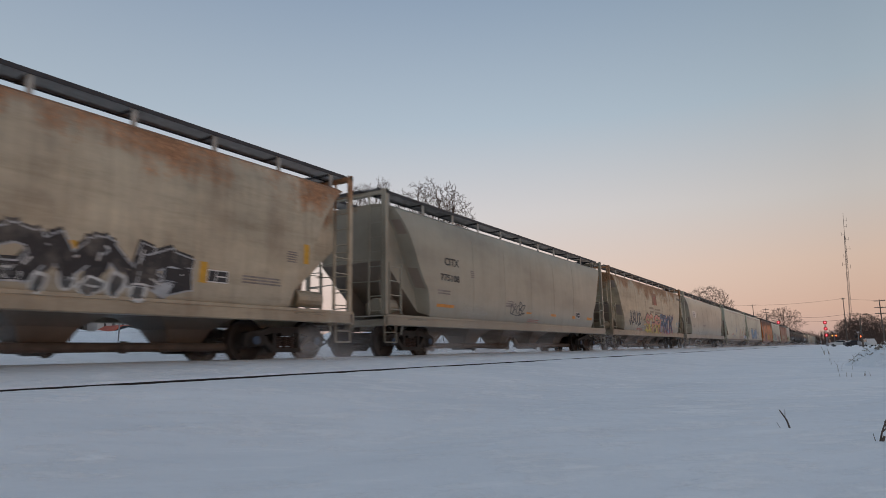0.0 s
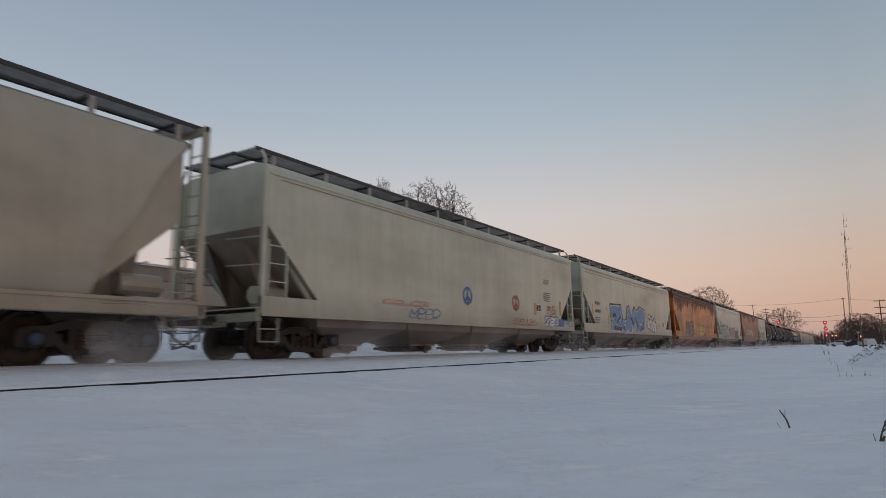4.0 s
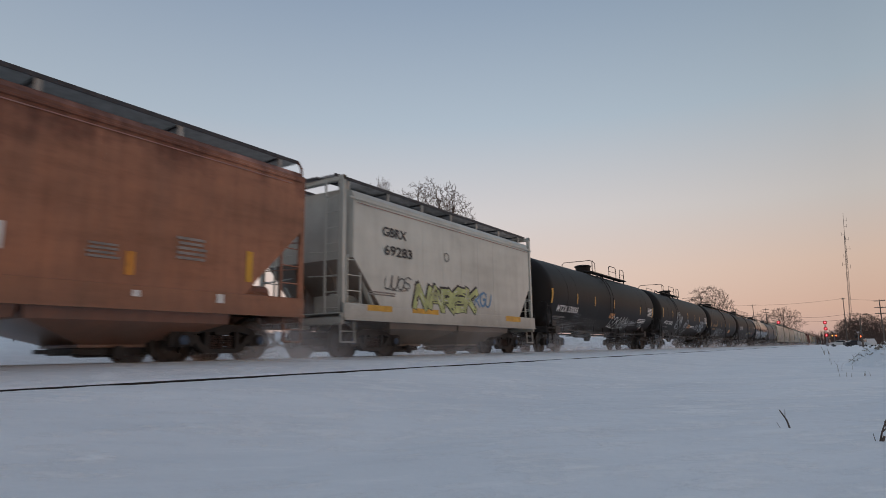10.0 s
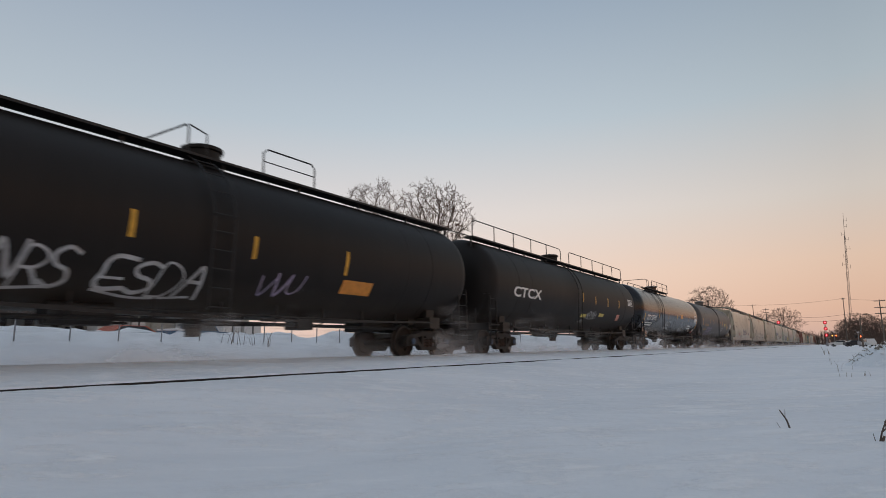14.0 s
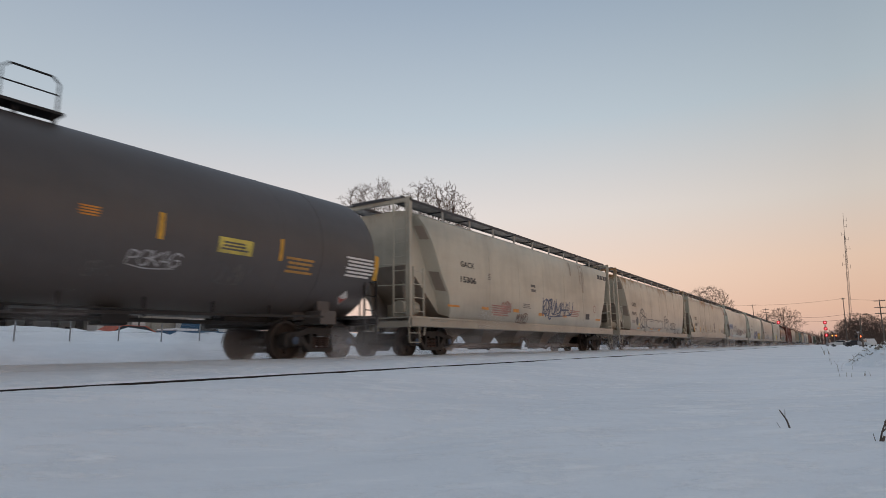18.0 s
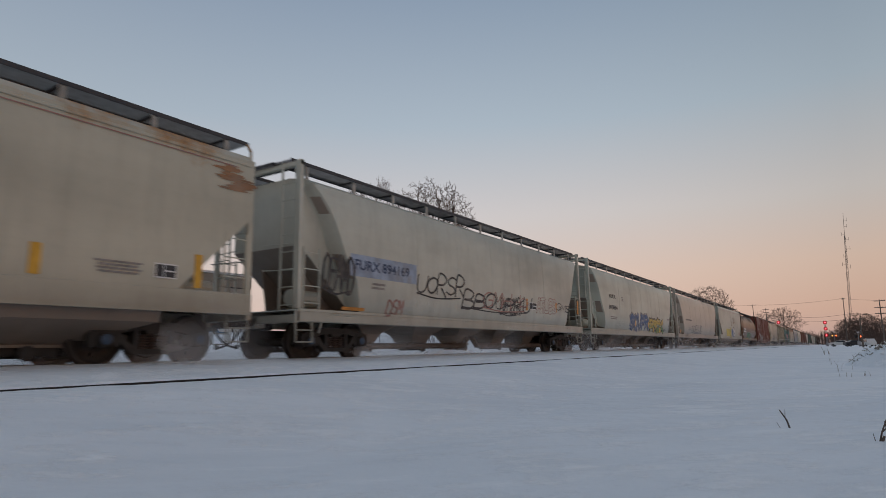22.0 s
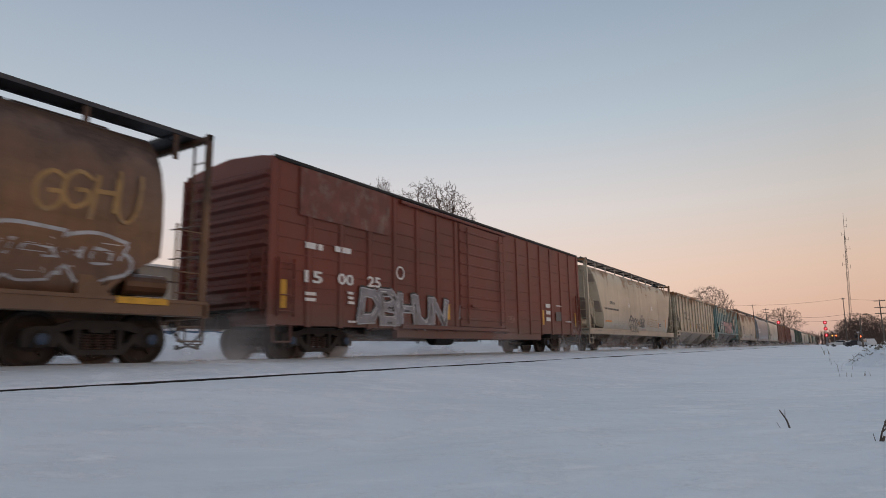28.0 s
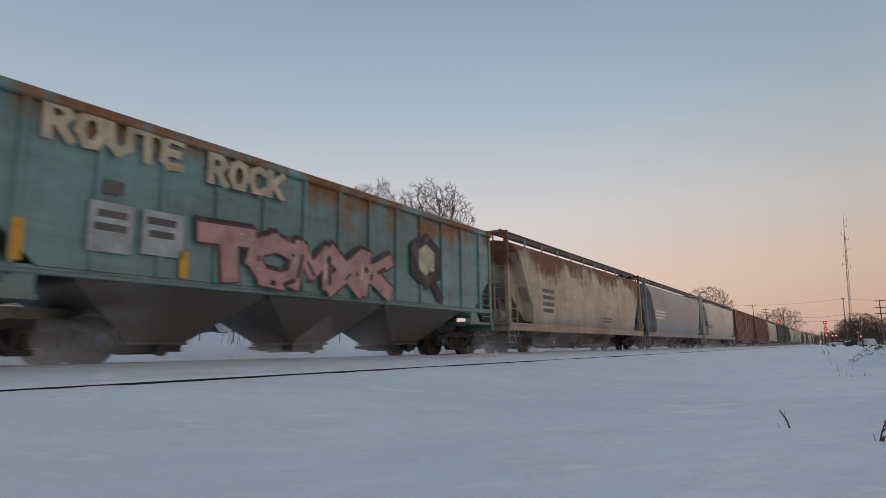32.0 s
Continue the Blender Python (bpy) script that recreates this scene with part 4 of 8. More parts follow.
        for e in (1, -1):
            m = Mesh()
            ladder(m, (e * 1.62, y - s * 0.12, 0.95), (e * 1.62, y - s * 0.12, 2.5 if e * s > 0 else 2.2), "y", -s * 0.44, 0.38)
            part("side_ladder", m, paint, car)
            m = Mesh()
            ladder(m, (e * 1.42, y + s * 0.14, 0.95), (e * 1.42, y + s * 0.14, eave - 0.2 if e < 0 else 2.4), "x", -e * 0.44, 0.38)
            part("end_ladder", m, paint, car)
            m = Mesh()
            for q in (y - s * 0.1, y - s * 0.58):
                m.beam((e * 1.5, q, 0.8), (e * 1.52, q, 0.42), 0.05, 0.02)
            m.tube([(e * 1.52, y - s * 0.1, 0.42), (e * 1.52, y - s * 0.58, 0.42)], 0.018, 6)
            part("sill_step", m, paint, car)
        m = Mesh()
        m.box(-0.26, 0.26, min(y - s * 3, s * (half - 0.55)), max(y - s * 3, s * (half - 0.55)), 0.72, 1.02, 0.03)
        m.box(-1.4, 1.4, min(y, y + s * 0.42), max(y, y + s * 0.42), 1.06, 1.10)
        part("draft_gear", m, STEEL_DARK, car, "dark draft sill with crossover platform")
    m = Mesh()
    m.box(-0.25, 0.25, -half + 3, half - 3, 0.55, 0.80, 0.03)
    for i in range(8):
        y = -half + 4 + (2 * half - 8) * i / 7
        m.box(-1.45, 1.45, y - 0.05, y + 0.05, 0.62, 0.78)
    m.lathe([(-0.5, 0.04), (-0.5, 0.2), (0.5, 0.2), (0.5, 0.04)], (0.8, -1.5, 0.55), "y", 14)
    part("underframe", m, STEEL_DARK, car, "dark underframe with brake gear")
    for s in (1, -1):
        truck(car, s * (half - 2.75))
    couplers(car, half)
    return car

# ---- the train, front to back ----


def passing(t0, t1):
    return (t1 - t0) * SPEED, (t0 + t1) / 2


def place(car, t0, t1):
    length, mid = passing(t0, t1)
    car.location = (MAIN_X, SPEED * mid - PASS_Y, 0)
    TRAIN.append((car, mid, length / 2))
    return car


GREY = (0.375, 0.36, 0.305)
PALE = (0.44, 0.465, 0.405)
CREAM = (0.41, 0.365, 0.275)
CARS = [
    # pass times of both ends, kind, colour, rust, label
    (-0.080, 1.148, "round", (0.50, 0.445, 0.35), 0.46, "cream covered hopper with rust below the roof and dark graffiti"),
    (1.148, 2.385, "round", (0.335, 0.32, 0.272), 0.10, "light grey covered hopper with rounded sides and black lettering"),
    (2.385, 3.594, "round", CREAM, 0.50, "cream covered hopper, rust-stained, with bright graffiti"),
    (3.594, 4.880, "round", GREY, 0.15, "dirty light grey covered hopper with rounded sides"),
    (4.880, 6.095, "flat", PALE, 0.05, "pale grey covered hopper with thin red and blue tags"),
    (6.095, 7.325, "flat", PALE, 0.05, "pale grey covered hopper with blue block graffiti"),
    (7.325, 8.566, "flat", (0.54, 0.175, 0.036), 0.70, "orange covered hopper streaked with heavy rust"),
    (8.566, 9.780, "flat", (0.50, 0.54, 0.485), 0.08, "pale grey covered hopper with red and dark graffiti"),
    (9.780, 11.040, "flat", (0.30, 0.125, 0.075), 0.45, "faded red-brown covered hopper with cream graffiti"),
    (11.040, 11.825, "flat", (0.50, 0.51, 0.49), 0.05, "short pale grey covered hopper with yellow-green graffiti"),
    (11.825, 13.040, "tank", None, 0, "black tank car with yellow reflectors and white marks"),
    (13.040, 14.275, "tank", None, 0, "black tank car with yellow reflectors and pale tags"),
    (14.275, 15.510, "tank", None, 0, "black tank car with gold lettering and white tags"),
    (15.510, 16.750, "tank_long", None, 0, "black tank car with a long guard rail along its top"),
    (16.750, 17.985, "tank_shiny", None, 0, "glossy black tank car with white lettering"),
    (17.985, 19.218, "tank_brown", None, 0, "worn brownish-black tank car with gold lettering"),
    (19.218, 20.463, "round", (0.45, 0.43, 0.37), 0.08, "light grey covered hopper with brown stains and small tags"),
    (20.463, 21.685, "round", (0.44, 0.41, 0.35), 0.22, "beige-grey covered hopper with black bubble graffiti"),
    (21.685, 22.948, "flat", (0.395, 0.38, 0.325), 0.25, "beige covered hopper with rust streaks and small tags"),
    (22.948, 24.170, "round", (0.45, 0.46, 0.42), 0.06, "pale grey covered hopper with black tags"),
    (24.170, 25.400, "round", (0.435, 0.465, 0.425), 0.05, "pale grey covered hopper with blue and green graffiti"),
    (25.400, 26.631, "round", (0.42, 0.39, 0.35), 0.12, "dusty beige covered hopper with faint marks"),
    (26.631, 27.767, "flat", (0.40, 0.425, 0.39), 0.15, "pale grey covered hopper with yellow and black tags"),
    (27.767, 28.885, "drum", (0.165, 0.085, 0.046), 0.55, "brown cylindrical covered hopper with green graffiti"),
    (28.885, 30.157, "box", (0.165, 0.033, 0.019), 0.12, "red-brown boxcar with ribbed ends and grey graffiti"),
    (30.157, 31.375, "round", (0.45, 0.41, 0.33), 0.30, "beige covered hopper with orange rust and black tags"),
    (31.375, 32.525, "ribbed", (0.40, 0.365, 0.295), 0.33, "beige ribbed covered hopper with rust stains"),
    (32.525, 33.610, "ribbed_tall", (0.135, 0.27, 0.285), 0.40, "teal ribbed covered hopper with cream block lettering"),
    (33.610, 34.850, "round", (0.46, 0.42, 0.33), 0.62, "cream covered hopper, rusty along the roof"),
    (34.850, 36.100, "round", (0.24, 0.27, 0.31), 0.05, "blue-grey covered hopper with rounded sides"),
    (36.100, 37.410, "round", (0.48, 0.48, 0.43), 0.08, "pale covered hopper with rounded sides"),
    (37.410, 38.700, "box", (0.20, 0.075, 0.045), 0.25, "rust-brown steel boxcar far back"),
    (38.700, 39.990, "box", (0.18, 0.06, 0.04), 0.20, "faded red steel boxcar far back"),
    (39.990, 41.250, "round", (0.50, 0.44, 0.42), 0.06, "pinkish white covered hopper far back"),
    (41.250, 42.500, "box", (0.06, 0.11, 0.08), 0.10, "dark green steel boxcar far back"),
    (42.500, 43.750, "box", (0.05, 0.09, 0.07), 0.10, "dark green boxcar with worn paint"),
    (43.750, 45.000, "round", (0.48, 0.46, 0.42), 0.06, "pale covered hopper far back in the train"),
] + [(45.0 + 1.25 * i, 46.25 + 1.25 * i, ("round", "flat", "tank", "round", "box")[i % 5], (GREY, PALE, None, CREAM, (0.07, 0.10, 0.09))[i % 5], 0.1,
      ("light grey covered hopper far back in the train", "pale covered hopper far back in the train", "black tank car far back in the train",
       "cream covered hopper far back in the train", "dark boxcar far back in the train")[i % 5]) for i in range(10)]

TANK_BLACK = car_paint("tank_black", (0.010, 0.008, 0.007), 0.0, grime=0.04, rough=0.55, top=0.0, seed=3)
TANK_BLACK.node_tree.nodes["Principled BSDF"].inputs["Specular IOR Level"].default_value = 0.25
TANK_GLOSS = car_paint("tank_gloss_black", (0.006, 0.007, 0.011), 0.0, grime=0.04, rough=0.2, top=0.0, seed=5)
TANK_BROWN = car_paint("tank_worn_black", (0.088, 0.081, 0.080), 0.05, grime=0.2, rough=0.5, top=0.1, seed=8)

# guard rails along the platform, hoops across it, its span
TANK_TOPS = {10: (((1.9, 3.2), (3.95, 4.75)), (-0.9,), (-1.1, 5.1)), 11: (((-2.5, -0.7), (0.1, 0.98)), (-4.6,), (-4.7, 1.1)), 12: (((1.0, 2.6),), (-8.5, -0.9), (-8.8, 8.8)),
             13: (((-8.85, -0.6), (0.45, 8.85)), (), (-8.9, 8.9)), 14: (((-3.1, 1.5),), (-4.35,), (-4.5, 1.6)), 15: (((0.35, 1.2),), (-0.5,), (-0.65, 1.3))}
RUST_TONES = {0: (0.42, 0.215, 0.105), 6: (0.125, 0.040, 0.016), 8: (0.17, 0.062, 0.035), 23: (0.085, 0.045, 0.026), 24: (0.09, 0.03, 0.02), 28: (0.22, 0.085, 0.03), 2: (0.36, 0.19, 0.09), 17: (0.34, 0.19, 0.085), 18: (0.40, 0.22, 0.09)}
# road grime on the bays, doubling as painted shade under the slope sheets
GRIME_SHADE = car_paint("grime_and_shade_brown", (0.30, 0.245, 0.20), 0.05, grime=0.35, seed=21)
GRIME_SHADE_DARK = car_paint("grime_and_shade_dark", (0.085, 0.078, 0.07), 0.05, grime=0.4, seed=22)
GRIME_SHADE_PALE = car_paint("grime_and_shade_pale", (0.38, 0.34, 0.29), 0.05, grime=0.5, seed=23)
ORDER, PAINTS = [], []
for i, (t0, t1, kind, colour, rust, label) in enumerate(CARS):
    length, mid = passing(t0, t1)
    if kind.startswith("tank"):
        paint = {"tank_shiny": TANK_GLOSS, "tank_brown": TANK_BROWN}.get(kind, TANK_BLACK)
        car = tank_car(label, length, paint, *TANK_TOPS.get(i, (((-2.9, 1.6),), (-4.4,), (-4.5, 1.7))))
    else:
        if kind != "box":
            colour = tuple(min(0.7, v * w) for v, w in zip(colour, (1.12, 1.09, 1.02) if kind == "round" else (1.18, 1.16, 1.08)))
        paint = car_paint("paint_of_" + label.replace(",", "").replace(" ", "_")[:44], colour, rust, RUST_TONES.get(i, (0.27, 0.135, 0.06)), seed=i * 1.37, grime=0.22, rough=0.5 if kind == "box" else 0.33, top=0.35 if rust < 0.2 else 0.6)
        if kind == "box":
            car = boxcar(label, length, paint)
        elif kind == "round":
            car = hopper(label, length, paint, ROUND, bays=5, bay_paint=GRIME_SHADE, bay_width=0.47, bottom=0.40, gate=0.36, walk_x=(0.62, 1.22), walk_z=4.585)
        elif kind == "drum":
            car = hopper(label, length, paint, DRUM, taper=0.12, slope=(2.9, 1.9), tops=1.55, bay_paint=GRIME_SHADE_DARK, board=WALKEDGE, walk_z=4.44, walk_x=(0.55, 1.05), reach=4.15)
        elif kind == "flat":
            if length < 13:
                car = hopper(label, length, paint, FLAT, bays=2, pipe=False, taper=0.02, gate=0.66, bottom=0.36, base=1.02, bay_paint=GRIME_SHADE, reach=2.6, skirt=0.26, walk_x=(0.62, 1.24), walk_z=4.57, slope=(2.3, 2.5), sill=(0.97, 1.36))
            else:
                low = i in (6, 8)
                car = hopper(label, length, paint, FLAT, bays=4, pipe=False, taper=0.0, gate=0.58, bottom=0.36, base=1.02, bay_paint=paint if low else GRIME_SHADE, reach=2.4, skirt=0.28, boxy=True,
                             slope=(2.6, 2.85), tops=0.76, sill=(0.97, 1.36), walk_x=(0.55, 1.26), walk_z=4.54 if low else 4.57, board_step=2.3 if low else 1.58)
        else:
            car = hopper(label, length, paint, FLAT, bays=3, pipe=False, taper=0.0, ribs=13, base=1.52 if kind == "ribbed_tall" else 1.38, gate=0.55, bottom=0.40, raised=False, walk_z=4.28, walk_x=(0.72, 1.10), sill=((1.40, 1.52) if kind == "ribbed_tall" else (1.26, 1.38)), slope=(2.0, 2.5), reach=2.6, skirt=0.20, bay_paint=GRIME_SHADE_DARK if kind == "ribbed_tall" else GRIME_SHADE_PALE)
    place(car, t0, t1)
    ORDER.append((car, kind, length))
    PAINTS.append(paint)

# ---- paint on the cars' sides ----
COLOURS = {
    "INK": (0.022, 0.022, 0.025), "CHALK": (0.62, 0.62, 0.60), "SALMON": (0.58, 0.24, 0.17), "LEMON": (0.60, 0.50, 0.10), "BLUE": (0.04, 0.15, 0.38),
    "NAVY": (0.025, 0.05, 0.11), "ROSE": (0.42, 0.10, 0.13), "TAN": (0.30, 0.24, 0.17), "RUSTPATCH": (0.24, 0.10, 0.045), "RUSTPATCH2": (0.30, 0.15, 0.07), "RED": (0.42, 0.085, 0.06),
    "CYAN": (0.12, 0.35, 0.42), "SKYBLUE": (0.13, 0.28, 0.46), "DULL": (0.22, 0.18, 0.15), "GREYINK": (0.09, 0.09, 0.09), "MINT": (0.20, 0.46, 0.30), "UMBER": (0.16, 0.10, 0.08),
    "BONE": (0.58, 0.52, 0.38), "LIME": (0.46, 0.50, 0.20), "PALETAG": (0.42, 0.44, 0.46), "SKYDULL": (0.14, 0.20, 0.24), "PURPLETAG": (0.28, 0.24, 0.36), "REDFADE": (0.36, 0.18, 0.15),
    "NAVYTAG": (0.07, 0.09, 0.15), "BROWNTAG": (0.16, 0.10, 0.08), "PALEBLUE": (0.30, 0.36, 0.46), "YELLOWPAINT": (0.58, 0.40, 0.06), "GREEN": (0.06, 0.24, 0.09),
    "OCHRETAG": (0.34, 0.20, 0.07), "GREYTAG": (0.22, 0.22, 0.24), "REDPANEL": (0.14, 0.038, 0.028), "CREAMPAINT": (0.52, 0.46, 0.32), "PALETAG2": (0.40, 0.46, 0.46),
    "PINK": (0.46, 0.27, 0.26), "MAROON": (0.10, 0.025, 0.03), "MINTMIST": (0.22, 0.42, 0.30), "DEEPBLUE": (0.035, 0.10, 0.24), "DUSKBLUE": (0.10, 0.14, 0.25), "STAIN": (0.30, 0.25, 0.195), "PINKWASH": (0.50, 0.36, 0.31),
}
SPRAY = {}


def C(name):
    """Spray paint: a colour with faint streaks, slightly see-through at worn spots."""
    if name not in SPRAY:
        mat = plain("spray_" + name.lower(), COLOURS[name], 0.5, 0.0, 0.30, 2.6)
        t = mat.node_tree
        b = t.nodes["Principled BSDF"]
        worn = ramp_node(t, [(0.34, (0.5, 0.5, 0.5)), (0.50, (0, 0, 0))], noise_node(t, 3.4, 8, 0.7, (1, 1, 0.6)))
        t.links.new(mix_node(t, worn, b.inputs["Base Color"].links[0].from_socket, (0.24, 0.21, 0.175)), b.inputs["Base Color"])
        SPRAY[name] = mat
    return SPRAY[name]


GLYPHS = {
    "A": [[(0, 0), (.3, .7), (.5, 1), (.7, .7), (1, 0)], [(.2, .38), (.8, .38)]], "B": [[(0, 0), (.02, 1), (.6, 1), (.85, .8), (.6, .55), (.1, .5)], [(.1, .5), (.8, .45), (1, .22), (.7, 0), (0, 0)]],
    "C": [[(1, .85), (.55, 1), (.1, .8), (0, .45), (.25, .05), (.65, 0), (1, .18)]], "D": [[(0, 0), (0, 1), (.6, .95), (1, .55), (.65, .05), (0, 0)]],
    "E": [[(1, .95), (.3, 1), (.02, .8), (.05, .5), (0, .2), (.3, 0), (1, .06)], [(.05, .5), (.8, .5)]], "F": [[(0, 0), (.05, 1), (1, .95)], [(.05, .5), (.75, .52)]],
    "G": [[(1, .85), (.5, 1), (.05, .75), (.05, .3), (.5, 0), (1, .2), (.95, .48), (.55, .48)]], "H": [[(0, 0), (.06, 1)], [(1, 0), (.92, 1)], [(.04, .5), (.95, .52)]],
    "I": [[(.5, 0), (.5, 1)]], "J": [[(.9, 1), (.85, .3), (.5, 0), (.05, .25)]], "K": [[(0, 0), (.05, 1)], [(1, 1), (.4, .62), (.1, .5), (.5, .35), (1, 0)]], "L": [[(.05, 1), (0, .1), (1, .02)]],
    "M": [[(0, 0), (.1, 1), (.5, .35), (.9, 1), (1, 0)]], "N": [[(0, 0), (.06, 1), (.9, 0), (1, 1)]], "O": [[(.5, 1), (.1, .8), (0, .4), (.3, .02), (.75, .05), (1, .5), (.85, .88), (.45, 1)]],
    "P": [[(.05, 0), (.02, 1), (.6, 1), (.95, .75), (.65, .48), (.08, .45)]], "R": [[(.02, 0), (.02, 1), (.6, 1), (.92, .75), (.6, .5), (.1, .48)], [(.45, .46), (1, 0)]],
    "S": [[(1, .88), (.5, 1), (.06, .8), (.25, .55), (.8, .42), (.95, .16), (.5, 0), (0, .12)]], "T": [[(0, .95), (1, 1)], [(.5, 1), (.52, 0)]], "U": [[(0, 1), (.06, .25), (.45, 0), (.9, .25), (1, 1)]],
    "V": [[(0, 1), (.5, 0), (1, 1)]], "X": [[(0, 0), (1, 1)], [(0, 1), (1, 0)]], "Y": [[(0, 1), (.5, .5), (1, 1)], [(.5, .5), (.45, 0)]], "Z": [[(0, .95), (1, 1), (.05, .05), (1, 0)]],
}


def curve_points(pts, n=6):
    """Catmull-Rom through the points."""
    if len(pts) < 3:
        (a, b), (c, d) = pts
        return [(a + (c - a) * i / n, b + (d - b) * i / n) for i in range(n + 1)]
    p = [pts[0]] + list(pts) + [pts[-1]]
    out = []
    for i in range(1, len(p) - 2):
        for k in range(n):
            t = k / n
            out.append(tuple(0.5 * (2 * p[i][j] + (p[i + 1][j] - p[i - 1][j]) * t + (2 * p[i - 1][j] - 5 * p[i][j] + 4 * p[i + 1][j] - p[i + 2][j]) * t * t
                                    + (3 * p[i][j] - p[i - 1][j] - 3 * p[i + 1][j] + p[i + 2][j]) * t ** 3) for j in (0, 1)))
    return out + [pts[-1]]


class Paint:
    """Thin painted shapes that follow a car's side."""

    def __init__(self, car_index):
        self.car, self.kind, _ = ORDER[car_index]
        self.v, self.f, self.m, self.mats, self.step = [], [], [], [], 0

    def surface(self, z):
        if self.kind.startswith("tank"):
            return math.sqrt(max(0.01, TANK_R ** 2 - (z - TANK_Z) ** 2))
        if self.kind == "box":
            return 1.567
        if self.kind.startswith("ribbed"):
            return 1.626
        prof = {"round": ROUND, "flat": FLAT, "drum": DRUM}[self.kind]
        if self.kind == "flat" and z < 3.9:
            return 1.569
        if z < 1.15:
            return 1.53
        return side_x(prof, z)

    def slot(self, mat):
        if mat not in self.mats:
            self.mats.append(mat)
        return self.mats.index(mat)

    def strip(self, pts, w, mat, off):
        """A ribbon of half width w along (y, z) points."""
        n0, k = len(self.v), self.slot(mat)
        for i, (y, z) in enumerate(pts):
            a, b = pts[max(i - 1, 0)], pts[min(i + 1, len(pts) - 1)]
            dy, dz = b[0] - a[0], b[1] - a[1]
            d = math.hypot(dy, dz) or 1.0
            if i == 0:
                y, z = y - dy / d * w * 0.8, z - dz / d * w * 0.8
            if i == len(pts) - 1:
                y, z = y + dy / d * w * 0.8, z + dz / d * w * 0.8
            self.step += 1
            o = off + 0.00001 * (self.step % 90)
            for s in (1, -1):
                zz = z + s * w * dy / d
                self.v.append((self.surface(zz) + o, y - s * w * dz / d, zz))
        for i in range(len(pts) - 1):
            self.f.append((n0 + 2 * i, n0 + 2 * i + 1, n0 + 2 * i + 3, n0 + 2 * i + 2))
            self.m.append(k)

    def quad(self, y0, y1, z0, z1, mat, off=0.004, rows=3, lean=0.0):
        n0, k = len(self.v), self.slot(mat)
        for i in range(rows + 1):
            z = z0 + (z1 - z0) * i / rows
            x = self.surface(z) + off
            self.v += [(x, y0 + lean * i / rows, z), (x, y1 + lean * i / rows, z)]
        for i in range(rows):
            self.f.append((n0 + 2 * i, n0 + 2 * i + 1, n0 + 2 * i + 3, n0 + 2 * i + 2))
            self.m.append(k)

    def fan(self, pts, mat, off):
        n0, k = len(self.v), self.slot(mat)
        cy, cz = sum(p[0] for p in pts) / len(pts), sum(p[1] for p in pts) / len(pts)
        self.v += [(self.surface(z) + off, y, z) for y, z in [(cy, cz)] + list(pts)]
        for i in range(len(pts)):
            self.f.append((n0, n0 + 1 + i, n0 + 1 + (i + 1) % len(pts)))
            self.m.append(k)

    def done(self, name, label=""):
        me = bpy.data.meshes.new(name)
        me.from_pydata(self.v, [], self.f)
        for mat in self.mats:
            me.materials.append(mat)
        me.polygons.foreach_set("material_index", self.m)
        bm = bmesh.new()
        bm.from_mesh(me)
        for f in bm.faces:
            f.normal_update()
            if f.normal.x < 0:
                f.normal_flip()
        bm.to_mesh(me)
        bm.free()
        ob = new(name, me)
        ob.parent = self.car
        if label:
            ob["label"] = label
        return ob


def graffiti(car, box, word, fill, line, cloud, weight, lower=None):
    """Fat sprayed letters: an optional cloud, a dark edge above, an outline, a fill and a few shine marks."""
    rng = random.Random(word + str(car))
    y0, y1, z0, z1 = box
    block = fill is not None and weight >= 0.8
    if fill is None:
        fill, weight = PAINTS[car], max(weight * 2.4, 0.85)
    n = len(word)
    cell, h = (y1 - y0) / n, z1 - z0
    w = min(cell, h) * 0.13 * weight
    edge = max(0.016, min(cell, h) * (0.035 if block else 0.075))
    strokes = []
    for i, ch in enumerate(word):
        tilt, drop, sc = rng.uniform(-0.16, 0.20), rng.uniform(-0.03, 0.06) * h, rng.uniform(0.90, 1.04)
        for st in GLYPHS[ch]:
            pts = []
            for a, b in curve_points(st, 1 if block else 6):
                a2 = 0.04 + 0.92 * a + tilt * (b - 0.5) + (0 if block else 0.05 * math.sin(7 * b + i * 2.1))
                pts.append((y0 + cell * (i + a2), z0 + drop + edge + w + (h - 2 * edge - 2 * w) * b * sc))
            for q in zip(pts, pts[1:]) if block else (pts,):
                q = list(q)
                if block:
                    q = [q[0], ((q[0][0] + q[1][0]) / 2, (q[0][1] + q[1][1]) / 2), q[1]]
                strokes.append((q, rng.uniform(0.85, 1.2), i))
    for i in range(n):
        letter(Paint(car), [(pts, k) for pts, k, j in strokes if j == i], w, edge, z0, h, fill, line, cloud, lower, rng, 0.0004 * (i % 2), block)


